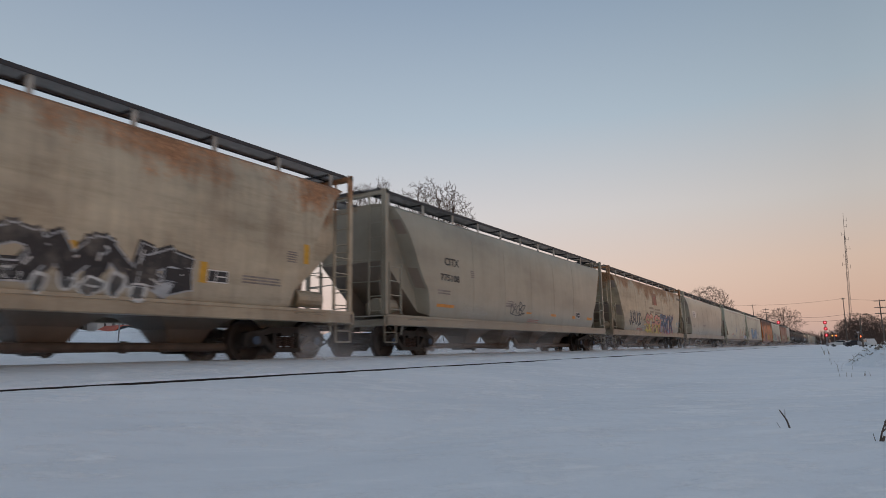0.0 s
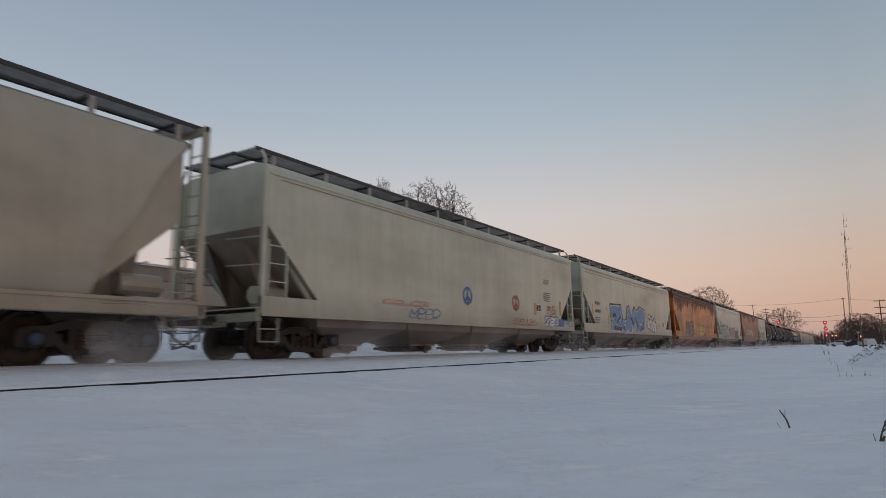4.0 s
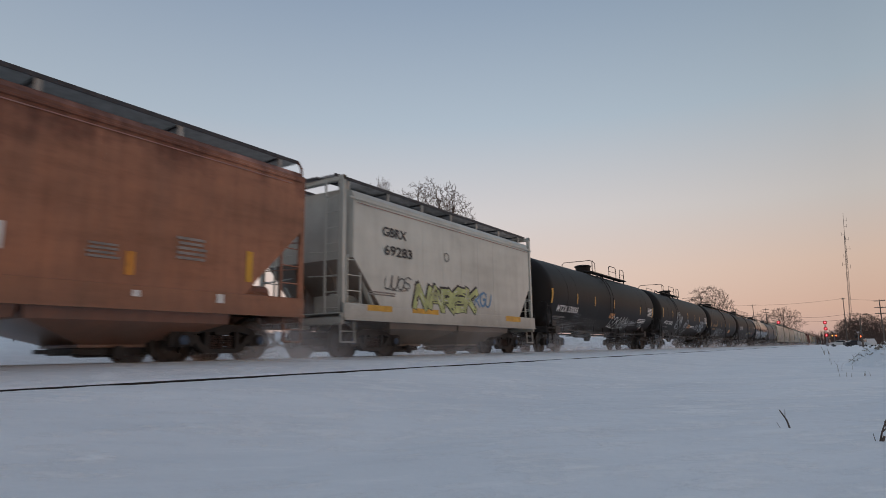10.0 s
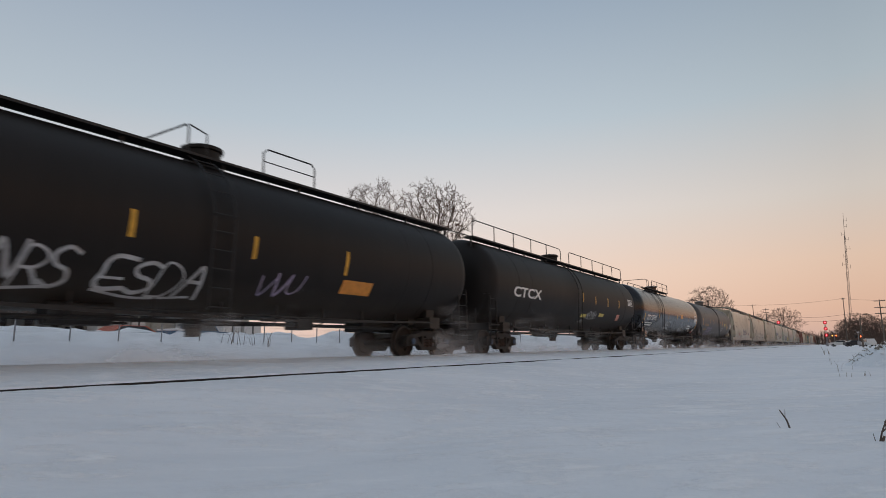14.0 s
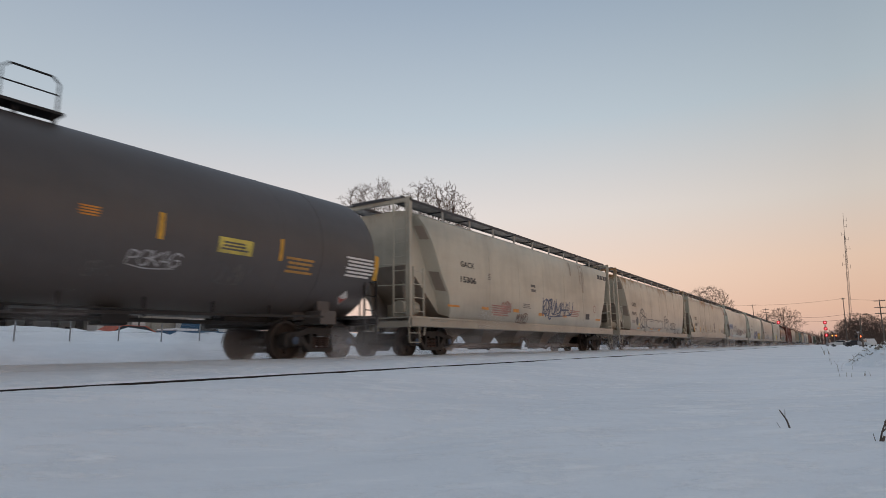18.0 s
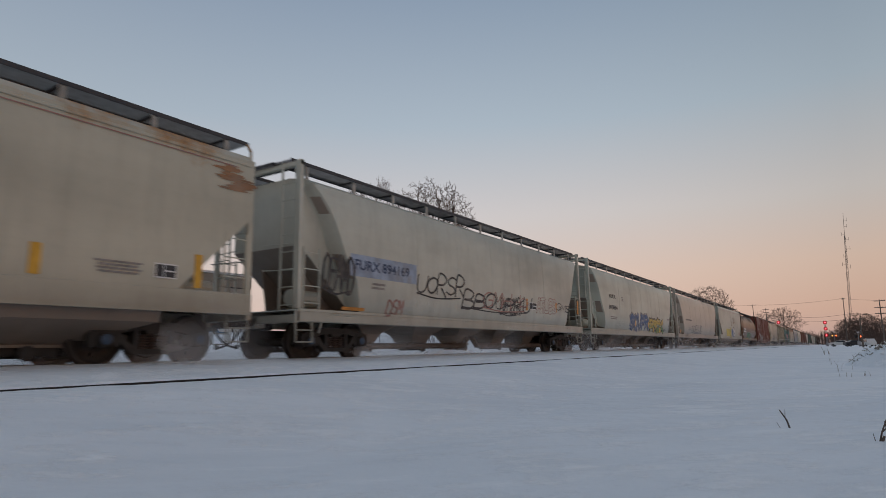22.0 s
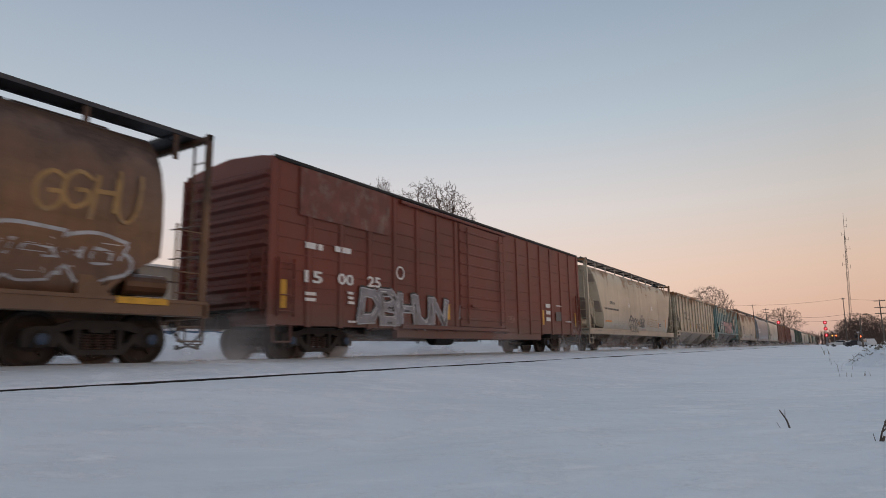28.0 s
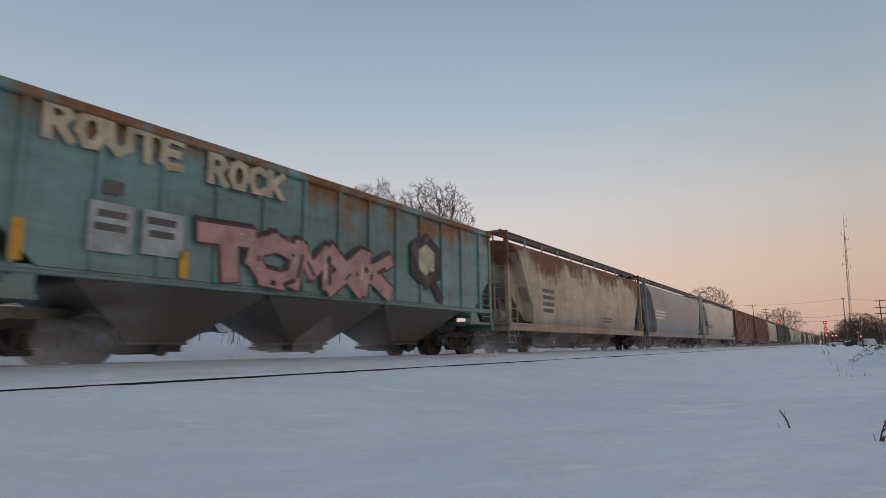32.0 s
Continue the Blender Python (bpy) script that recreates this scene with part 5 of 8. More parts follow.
def letter(p, strokes, w, edge, z0, h, fill, line, cloud, lower, rng, up, block=False):
    """One sprayed letter."""
    if cloud is not None:
        for pts, k in strokes:
            p.strip(pts, w * k + edge * 2.8, cloud, 0.002 + up)
    if block:
        for pts, k in strokes:
            p.strip([(y - edge * 1.2, z + edge * 1.8) for y, z in pts], w * k + edge * 0.9, C("INK"), 0.0035 + up)
    for pts, k in strokes:
        p.strip(pts, w * k + edge, line, 0.005 + up)
    for pts, k in strokes:
        p.strip(pts, w * k, fill, 0.007 + up)
    if lower is not None:
        for pts, k in strokes:
            low = []
            for (ya, za), (yb, zb) in zip(pts, pts[1:]):
                for q in range(5):
                    yq, zq = ya + (yb - ya) * q / 4, za + (zb - za) * q / 4
                    if zq < z0 + 0.45 * h:
                        low.append((yq, zq))
            if len(low) > 2:
                p.strip(low, w * k * 0.98, lower, 0.0085)
    if block:
        dark = C("INK") if line is not C("RED") else line
        for pts, k in strokes:
            if rng.random() < 0.6:
                a, b = pts[0], pts[-1]
                u, v = sorted((rng.random(), rng.random()))
                p.strip([(a[0] + (b[0] - a[0]) * q + w * 0.45, a[1] + (b[1] - a[1]) * q - w * 0.5) for q in (u, v)], w * rng.uniform(0.18, 0.38), dark, 0.0095 + up)
    for pts, k in strokes:
        if rng.random() < 0.5:
            a, b = pts[0], pts[-1]
            u, v = sorted((rng.random(), rng.random()))
            p.strip([(a[0] + (b[0] - a[0]) * q - w * 0.4, a[1] + (b[1] - a[1]) * q + w * 0.35) for q in (u, v)], w * 0.13, C("CHALK"), 0.0105)
    p.done("graffiti_letter", "sprayed graffiti letter")


def scrawl(car, box, mat, loops):
    """A thin handwritten tag."""
    rng = random.Random(str(box))
    p = Paint(car)
    y0, y1, z0, z1 = box
    h, w = z1 - z0, y1 - y0
    line = max(0.012, min(0.035, h * 0.05))
    keys = list("ABCDEGHKMNOPRSUVZ")
    cell = w / loops
    for i in range(loops):
        for st in GLYPHS[rng.choice(keys)]:
            s0, k = rng.uniform(0.7, 1.0), rng.uniform(0, 0.2) * h
            p.strip([(y0 + cell * (i + 0.05 + 0.95 * a + 0.25 * (b - 0.5)), z0 + k + (h - k) * b * s0) for a, b in curve_points(st)], line * rng.uniform(0.6, 1.2), mat, 0.006)
    if loops > 3:
        p.strip(curve_points([(y0, z0 + h * 0.1), (y0 + w * 0.4, z0 - h * 0.03), (y0 + w * 0.9, z0 + h * 0.08)]), line * 0.6, mat, 0.0075)
    p.done("graffiti", "thin handwritten tag")


def bubbles(car, box, count, line, fill, weight=0.035):
    """A cluster of overlapping outlined bubble shapes, as in a throw-up."""
    y0, y1, z0, z1 = box
    rng = random.Random(str(box))
    if fill is None:
        fill = PAINTS[car]
    rad = min((z1 - z0) * 0.30, (y1 - y0) * 0.30)
    for i in range(count):
        u = (i + 0.5) / count
        cy = y0 + rad * 0.8 + (y1 - y0 - rad * 1.6) * ((u * 2.0) % 1.0)
        cz = z0 + rad + (z1 - z0 - 2 * rad) * (0.85 * (1 - u) + rng.uniform(0, 0.15))
        a0, ry, rz = rng.uniform(0, 6.28), rad * rng.uniform(0.6, 1.15), rad * rng.uniform(0.7, 1.1)
        pts = [(cy + ry * math.cos(a) * (1 + 0.16 * math.sin(2 * a + a0)), cz + rz * math.sin(a) * (1 + 0.16 * math.cos(3 * a + a0))) for a in (2 * math.pi * k / 28 for k in range(28))]
        off = 0.004 + 0.0009 * i
        p = Paint(car)
        p.fan(pts, fill, off)
        p.strip(pts + pts[:2], weight * rng.uniform(0.5, 1.2), line, off + 0.0004)
        if i % 2:
            w = 0.45
            p.strip([(cy - ry * w, cz + rz * 0.1), (cy, cz + rz * rng.uniform(-0.2, 0.3)), (cy + ry * w, cz)], weight * 0.6, line, off + 0.0004)
        p.done("graffiti_bubble", "outlined bubble of a sprayed throw-up")


def lettering(car, box, text, mat):
    cu = bpy.data.curves.new("lettering", "FONT")
    cu.body, cu.size, cu.resolution_u, cu.offset = text, 1.0, 3, 0.025
    tmp = bpy.data.objects.new("tmp", cu)
    me = bpy.data.meshes.new_from_object(tmp)
    bpy.data.objects.remove(tmp)
    p = Paint(car)
    xs, ys = [v.co.x for v in me.vertices], [v.co.y for v in me.vertices]
    y0, y1, z0, z1 = box
    for v in me.vertices:
        y = y0 + (v.co.x - min(xs)) / (max(xs) - min(xs)) * (y1 - y0)
        z = z0 + (v.co.y - min(ys)) / (max(ys) - min(ys)) * (z1 - z0)
        p.v.append((p.surface(z) + 0.009, y, z))
    k = p.slot(mat)
    p.f = [tuple(q.vertices) for q in me.polygons]
    p.m = [k] * len(p.f)
    bpy.data.meshes.remove(me)
    p.done("lettering", "stencilled reporting mark")


def text_bars(car, box, rows, mat):
    rng = random.Random(str(box))
    y0, y1, z0, z1 = box
    h = (z1 - z0) / rows
    for i in range(rows):
        za = z0 + h * (i + 0.22)
        y = y0 + (rng.uniform(0, 0.1) * (y1 - y0) if rows > 1 else 0)
        while y < y1 - 0.02:
            e = min(y1, y + rng.uniform(0.35, 0.9) * max(0.18, h * 1.6)) if rows == 1 else y1 - rng.uniform(0, 0.2) * (y1 - y0)
            p = Paint(car)
            p.quad(y, e, za, za + h * 0.56, mat, 0.006, 1)
            p.done("stencil_line", "line of small stencilled lettering")
            y = e + rng.uniform(0.15, 0.3) * max(0.1, h) if rows == 1 else y1


def patch(car, box, mat):
    p = Paint(car)
    y0, y1, z0, z1 = box
    p.quad(y0, y1, z0, z1, mat, 0.0045, 4)
    p.done("reflector" if mat in (YELLOW, ORANGE) else "painted_patch", "yellow reflective strip" if mat in (YELLOW, ORANGE) else "")


def splash(car, box, mat):
    """A rust bloom: ragged horizontal patches, denser at the top."""
    rng = random.Random(str(box))
    p = Paint(car)
    y0, y1, z0, z1 = box
    for i in range(16):
        y = y0 + (y1 - y0) * rng.uniform(0.15, 0.85)
        ln = (z1 - z0) * rng.uniform(0.06, 0.22)
        zt = z1 - (z1 - z0) * rng.random() ** 1.5 * 0.9
        wv = (y1 - y0) * rng.uniform(0.08, 0.32)
        pts = []
        for k in range(18):
            a = 2 * math.pi * k / 18
            r = rng.uniform(0.7, 1.25)
            pts.append((y + wv * r * math.cos(a), zt - ln / 2 + ln / 2 * r * math.sin(a)))
        p.fan(pts, mat, 0.003 + 0.0002 * i)
    p.done("rust_bloom", "orange rust bloom")


def data_plate(car, box):
    p = Paint(car)
    y0, y1, z0, z1 = box
    p.quad(y0, y1, z0, z1, WHITE, 0.004, 2)
    e = (z1 - z0) * 0.09
    m = y0 + (y1 - y0) * 0.42
    p.quad(y0 + e, m - e / 2, z0 + e, z1 - e, BLACK, 0.007, 2)
    p.quad(m + e / 2, y1 - e, z0 + e, z1 - e, BLACK, 0.007, 2)
    p.quad(m + e, y1 - 2 * e, z0 + (z1 - z0) * 0.45, z0 + (z1 - z0) * 0.55, WHITE, 0.009, 1)
    p.done("data_plate", "small black and white data plate")


def ring(car, box, mat):
    p = Paint(car)
    y0, y1, z0, z1 = box
    c, r = ((y0 + y1) / 2, (z0 + z1) / 2), min(y1 - y0, z1 - z0) / 2
    pts = [(c[0] + 0.9 * r * math.cos(a), c[1] + 0.9 * r * math.sin(a)) for a in (2 * math.pi * i / 28 for i in range(29))]
    p.strip(pts, r * 0.12, mat, 0.005)
    if r > 0.25:
        p.strip([(c[0], c[1] + r), (c[0], c[1] - r)], r * 0.11, mat, 0.0065)
        p.strip([c, (c[0] - r * 0.7, c[1] - r * 0.7)], r * 0.11, mat, 0.007)
        p.strip([c, (c[0] + r * 0.7, c[1] - r * 0.7)], r * 0.11, mat, 0.007)
    p.done("painted_ring")


def disc(car, box, mat):
    p = Paint(car)
    y0, y1, z0, z1 = box
    c, r = ((y0 + y1) / 2, (z0 + z1) / 2), min(y1 - y0, z1 - z0) / 2
    pts = [(c[0] + r * math.cos(a), c[1] + r * math.sin(a)) for a in (2 * math.pi * i / 24 for i in range(24))]
    p.fan(pts, mat, 0.005)
    p.strip(curve_points([(c[0] - r * 0.5, c[1]), (c[0], c[1] + r * 0.5), (c[0] + r * 0.5, c[1] - r * 0.2)]), r * 0.1, FADED, 0.007)
    p.done("painted_disc")


def placard(car, box):
    p = Paint(car)
    y0, y1, z0, z1 = box
    cy, cz, r = (y0 + y1) / 2, (z0 + z1) / 2, (z1 - z0) / 2
    p.fan([(cy - r, cz), (cy, cz - r), (cy + r, cz), (cy, cz + r)], WHITE, 0.02)
    p.fan([(cy - r * 0.9, cz), (cy, cz - r * 0.9), (cy + r * 0.9, cz)], C("RED"), 0.023)
    p.quad(cy - r * 0.5, cy + r * 0.5, cz - r * 0.16, cz + r * 0.16, WHITE, 0.026, 1)
    p.done("placard", "red and white diamond placard")


def stripe(car, line, mat):
    p = Paint(car)
    y0, y1, z0, z1 = line
    p.strip([(y0 + (y1 - y0) * i / 20, z0 + (z1 - z0) * i / 20) for i in range(21)], 0.014, mat, 0.004)
    p.done("painted_stripe")


def block_letters(car, box, word, mat):
    """Large plain letters of a worn slogan."""
    y0, y1, z0, z1 = box
    cell, h = (y1 - y0) / len(word), z1 - z0
    w = h * 0.11
    for i, ch in enumerate(word):
        p = Paint(car)
        for st in GLYPHS[ch]:
            pts = [(y0 + cell * (i + 0.13 + 0.74 * a), z0 + w + (h - 2 * w) * b) for a, b in st]
            for q in zip(pts, pts[1:]):
                p.strip(list(q), w, mat, 0.004)
        p.done("slogan_letter", "worn cream letter of a faded slogan")


def hex_emblem(car, box):
    p = Paint(car)
    y0, y1, z0, z1 = box
    cy, cz, a, b = (y0 + y1) / 2, (z0 + z1) / 2, (y1 - y0) / 2, (z1 - z0) / 2
    cz += b * 0.12
    b *= 0.88
    p.fan([(cy - a, cz - b * 0.5), (cy, cz - b), (cy + a, cz - b * 0.5), (cy + a, cz + b * 0.5), (cy, cz + b), (cy - a, cz + b * 0.5)], C("INK"), 0.004)
    p.fan([(cy - a * 0.5, cz - b * 0.28), (cy, cz - b * 0.55), (cy + a * 0.5, cz - b * 0.28), (cy + a * 0.5, cz + b * 0.35), (cy, cz + b * 0.6), (cy - a * 0.5, cz + b * 0.35)], C("CREAMPAINT"), 0.007)
    p.strip([(cy + a * 0.2, cz - b * 0.5), (cy + a * 0.9, cz - b * 1.2)], a * 0.2, C("INK"), 0.009)
    p.done("emblem", "black and cream hexagonal emblem")


def pin_stripes(car, length, heights, mat):
    for z in heights:
        p = Paint(car)
        e = length / 2 - 1.1
        p.strip([(-e + 2 * e * i / 12, z) for i in range(13)], 0.012, mat, 0.003)
        p.done("pin_stripe", "thin reddish seam line along the side")


for i in (4, 5, 6, 7, 8, 9, 18, 22):
    pin_stripes(i, ORDER[i][2], (3.93, 3.80) if i in (5, 7) else (3.90,), C("REDFADE"))

# ---- lettering, reflectors and graffiti: car, (y0, y1, z0, z1) on the side that faces the field ----
bubbles(0, (1.02, 3.97, 1.04, 1.60), 7, C("CHALK"), C("GREYINK"), 0.03)
graffiti(0, (1.12, 4.33, 1.20, 2.07), "OMNG", C("INK"), C("PALETAG"), None, 1.2)
patch(0, (2.24, 2.39, 1.48, 1.96), YELLOW)
patch(0, (4.57, 4.73, 1.50, 1.89), YELLOW)
patch(0, (7.15, 7.31, 2.13, 2.57), YELLOW)
data_plate(0, (4.74, 5.20, 1.52, 1.76))
text_bars(0, (5.44, 6.55, 1.56, 1.74), 3, FADED)
text_bars(0, (6.66, 6.97, 2.11, 2.37), 5, FADED)
lettering(1, (-6.23, -5.40, 2.74, 2.98), "CITX", BLACK)
lettering(1, (-6.46, -5.39, 2.26, 2.47), "775108", BLACK)
text_bars(1, (-6.69, -5.77, 1.83, 1.99), 2, FADED)
patch(1, (-6.64, -5.69, 1.46, 1.55), ORANGE)
text_bars(1, (-4.68, -4.42, 2.48, 2.74), 4, FADED)
text_bars(1, (-2.26, -1.35, 1.66, 1.85), 2, FADED)
patch(1, (-0.50, -0.02, 1.51, 1.57), ORANGE)
patch(1, (1.86, 2.37, 1.50, 1.59), ORANGE)
patch(1, (4.25, 4.64, 1.48, 1.61), ORANGE)
data_plate(1, (4.74, 5.22, 1.53, 1.78))
patch(1, (6.13, 6.84, 1.49, 1.61), ORANGE)
scrawl(1, (-1.81, -0.66, 1.42, 1.89), C("GREYINK"), 5)
text_bars(1, (-2.11, -1.44, 1.70, 1.92), 3, FADED)
text_bars(1, (-0.39, 0.69, 1.19, 1.32), 2, C("REDFADE"))
graffiti(2, (-5.92, -3.37, 1.43, 2.28), "JUAUCD", C("INK"), C("CHALK"), None, 0.95)
scrawl(2, (-3.08, -2.15, 1.66, 2.08), C("INK"), 3)
graffiti(2, (-2.26, 1.45, 1.08, 2.20), "SCHER", C("SALMON"), C("INK"), C("LEMON"), 1.15, C("YELLOWPAINT"))
graffiti(2, (1.45, 4.92, 1.09, 2.32), "PROK", C("NAVY"), C("SKYBLUE"), C("ROSE"), 0.9)
text_bars(2, (-1.41, -0.24, 2.27, 2.76), 2, C("TAN"))
text_bars(2, (-0.07, 1.70, 2.29, 2.70), 2, C("TAN"))
patch(2, (-0.49, 0.70, 2.88, 3.64), C("RUSTPATCH"))
ring(2, (-0.17, 0.52, 2.88, 3.43), C("RED"))
text_bars(2, (6.91, 8.33, 3.53, 3.85), 1, BLACK)
scrawl(2, (6.07, 7.19, 1.58, 1.99), C("CYAN"), 2)
text_bars(2, (-4.48, -3.00, 1.18, 1.31), 3, C("RED"))
patch(2, (-2.71, -2.38, 1.51, 1.58), YELLOW)
patch(3, (-6.86, -5.62, 2.56, 3.07), WHITE)
text_bars(3, (-6.70, -5.79, 2.60, 3.00), 3, BLACK)
text_bars(3, (-7.01, -6.07, 1.77, 1.97), 2, FADED)
text_bars(3, (-2.58, -1.08, 1.84, 2.03), 2, FADED)
ring(4, (2.59, 3.35, 1.58, 2.14), C("RED"))
scrawl(4, (2.62, 4.83, 1.07, 1.33), C("RED"), 7)
scrawl(4, (5.82, 6.85, 1.58, 1.92), C("RED"), 4)
graffiti(4, (5.63, 6.94, 1.06, 1.48), "ZEG", C("CHALK"), C("BLUE"), None, 0.9)
patch(4, (6.80, 7.56, 1.10, 1.41), C("BLUE"))
scrawl(4, (7.56, 8.59, 1.09, 1.40), C("BLUE"), 2)
text_bars(4, (5.50, 6.15, 2.77, 2.99), 3, FADED)
text_bars(4, (5.48, 6.25, 2.07, 2.46), 5, FADED)
patch(4, (4.60, 4.76, 1.50, 1.95), YELLOW)
patch(4, (7.16, 7.32, 1.55, 2.17), YELLOW)
data_plate(4, (4.80, 5.23, 1.64, 1.92))
ring(4, (-0.96, -0.07, 1.62, 2.18), C("BLUE"))
scrawl(4, (-3.66, -2.12, 1.08, 1.38), C("BLUE"), 4)
scrawl(4, (-4.83, -2.74, 1.42, 1.56), C("SALMON"), 5)
lettering(5, (-7.29, -6.48, 2.29, 2.46), "WLPX", BLACK)
lettering(5, (-7.35, -6.48, 1.89, 2.06), "44707", BLACK)
text_bars(5, (-7.38, -6.52, 1.38, 1.71), 3, FADED)
text_bars(5, (-5.60, -5.38, 2.07, 2.29), 3, FADED)
patch(5, (-7.70, -7.54, 1.79, 2.28), YELLOW)
patch(5, (-5.33, -5.17, 1.43, 1.88), YELLOW)
graffiti(5, (-4.66, 1.55, 0.98, 2.46), "ZUMG", C("SKYBLUE"), C("CHALK"), None, 1.45)
bubbles(5, (2.41, 4.73, 0.94, 2.27), 9, C("INK"), C("CHALK"), 0.03)
data_plate(5, (6.27, 6.63, 1.51, 1.82))
text_bars(5, (5.13, 5.50, 1.49, 1.62), 2, FADED)
patch(5, (1.61, 1.77, 1.36, 1.83), YELLOW)
patch(5, (4.48, 4.64, 1.38, 1.83), YELLOW)
patch(5, (7.10, 7.24, 1.73, 2.28), YELLOW)
graffiti(6, (-5.39, -2.32, 1.00, 2.18), "AMG", C("DULL"), C("INK"), C("SKYDULL"), 0.95)
graffiti(6, (-0.09, 2.50, 1.43, 1.96), "JESEY", C("LEMON"), C("INK"), None, 1.2)
patch(6, (0.20, 2.18, 1.11, 1.41), C("LEMON"))
data_plate(6, (2.81, 3.23, 1.77, 2.06))
text_bars(6, (5.99, 6.73, 1.76, 2.40), 5, FADED)
text_bars(6, (4.51, 5.21, 1.77, 2.01), 3, FADED)
patch(6, (-7.88, -6.71, 1.90, 2.57), C("TAN"))
text_bars(6, (-7.74, -6.82, 1.93, 2.55), 3, FADED)
scrawl(6, (2.14, 3.37, 1.06, 1.38), C("INK"), 3)
patch(6, (-0.68, -0.38, 1.52, 1.64), WHITE)
lettering(7, (-7.31, -6.62, 2.45, 2.67), "WLPX", C("GREYINK"))
lettering(7, (-7.32, -6.40, 2.11, 2.27), "58012", C("GREYINK"))
text_bars(7, (-7.36, -6.92, 1.65, 1.83), 3, FADED)
splash(7, (-7.99, -6.73, 0.99, 1.47), C("MINTMIST"))
splash(7, (-3.01, -1.79, 0.99, 1.60), C("MINTMIST"))
graffiti(7, (-7.08, -2.35, 0.99, 2.30), "NESK", C("PALETAG"), C("INK"), C("MINTMIST"), 1.08)
scrawl(7, (-1.93, -0.85, 1.31, 2.03), C("INK"), 4)
graffiti(7, (-0.41, 2.56, 0.99, 2.17), "EFEK", C("PINKWASH"), C("RED"), None, 0.95)
patch(7, (2.55, 5.57, 1.00, 1.89), C("UMBER"))
patch(7, (2.45, 2.81, 1.84, 2.35), C("BLUE"))
patch(7, (-0.78, -0.39, 1.27, 1.62), C("BLUE"))
patch(7, (-7.80, -7.64, 1.37, 1.99), YELLOW)
patch(7, (-5.72, -5.57, 1.47, 1.91), YELLOW)
patch(7, (-3.78, -3.63, 1.52, 1.78), YELLOW)
text_bars(7, (5.02, 6.00, 1.85, 2.24), 4, FADED)
text_bars(7, (-5.95, -5.67, 2.30, 2.54), 3, FADED)
text_bars(8, (-7.72, -6.88, 2.42, 2.58), 1, WHITE)
text_bars(8, (-7.73, -6.70, 1.97, 2.10), 1, FADED)
text_bars(8, (-7.78, -6.93, 1.53, 1.74), 3, FADED)
graffiti(8, (-5.29, 0.98, 1.51, 2.32), "SCABS", C("BONE"), C("TAN"), None, 1.25)
graffiti(8, (-5.75, 1.13, 1.04, 1.49), "NERSON", C("TAN"), C("BONE"), None, 0.8)
patch(8, (-8.40, -8.24, 1.56, 2.18), YELLOW)
patch(8, (1.13, 1.74, 1.51, 1.87), WHITE)
patch(8, (2.85, 3.32, 1.71, 2.11), WHITE)
text_bars(8, (4.45, 5.03, 1.73, 2.01), 4, FADED)
text_bars(8, (6.01, 6.69, 1.87, 2.32), 5, FADED)
patch(8, (7.55, 7.71, 1.60, 2.22), YELLOW)
patch(8, (5.10, 5.26, 1.51, 1.91), ORANGE)
patch(8, (6.90, 7.06, 1.14, 1.31), WHITE)
patch(8, (5.26, 5.40, 1.16, 1.27), WHITE)
lettering(9, (-4.00, -2.94, 3.20, 3.46), "GBRX", BLACK)
lettering(9, (-3.93, -2.68, 2.70, 2.98), "69283", BLACK)
graffiti(9, (-2.53, 0.87, 1.28, 2.11), "NAREK", C("LIME"), C("INK"), None, 1.1)
scrawl(9, (-3.92, -2.77, 1.79, 2.20), C("GREYINK"), 4)
patch(9, (-4.60, -3.59, 1.20, 1.35), YELLOW)
patch(9, (-2.67, -1.36, 1.22, 1.36), YELLOW)
patch(9, (2.97, 4.16, 1.17, 1.36), YELLOW)
text_bars(9, (-4.56, -3.32, 1.60, 1.72), 2, FADED)
ring(9, (-1.04, -0.72, 2.85, 3.13), C("GREYINK"))
scrawl(9, (0.79, 1.87, 1.48, 2.17), C("SKYBLUE"), 3)
lettering(10, (-7.57, -5.07, 1.76, 2.04), "MTZX 330065", WHITE)
text_bars(10, (-7.63, -6.04, 1.52, 1.59), 2, FADED)
patch(10, (-8.40, -8.24, 2.06, 2.68), YELLOW)
patch(10, (-5.44, -5.34, 2.17, 2.64), YELLOW)
patch(10, (-3.02, -2.92, 2.20, 2.66), YELLOW)
patch(10, (0.00, 0.10, 2.19, 2.68), YELLOW)
patch(10, (7.92, 8.08, 2.02, 2.64), YELLOW)
patch(10, (-0.39, 0.47, 1.72, 1.97), ORANGE)
scrawl(10, (0.17, 3.26, 1.27, 1.86), C("CHALK"), 6)
scrawl(10, (-5.41, -4.53, 1.47, 1.79), C("GREYINK"), 3)
patch(10, (5.11, 5.21, 2.13, 2.57), YELLOW)
text_bars(10, (6.80, 7.93, 2.08, 2.59), 6, WHITE)
placard(10, (6.29, 6.61, 1.21, 1.51))
scrawl(10, (3.73, 5.02, 1.45, 1.72), C("PALETAG"), 7)
scrawl(10, (2.61, 3.59, 1.18, 1.77), C("PALETAG"), 3)
text_bars(10, (5.02, 6.78, 1.62, 1.89), 3, WHITE)
scrawl(10, (5.50, 6.29, 1.39, 1.67), C("PALETAG"), 3)
lettering(11, (-7.34, -4.93, 1.74, 1.99), "MTZX 330085", WHITE)
text_bars(11, (-7.34, -5.66, 1.53, 1.63), 2, FADED)
patch(11, (-0.06, 0.03, 2.30, 2.77), YELLOW)
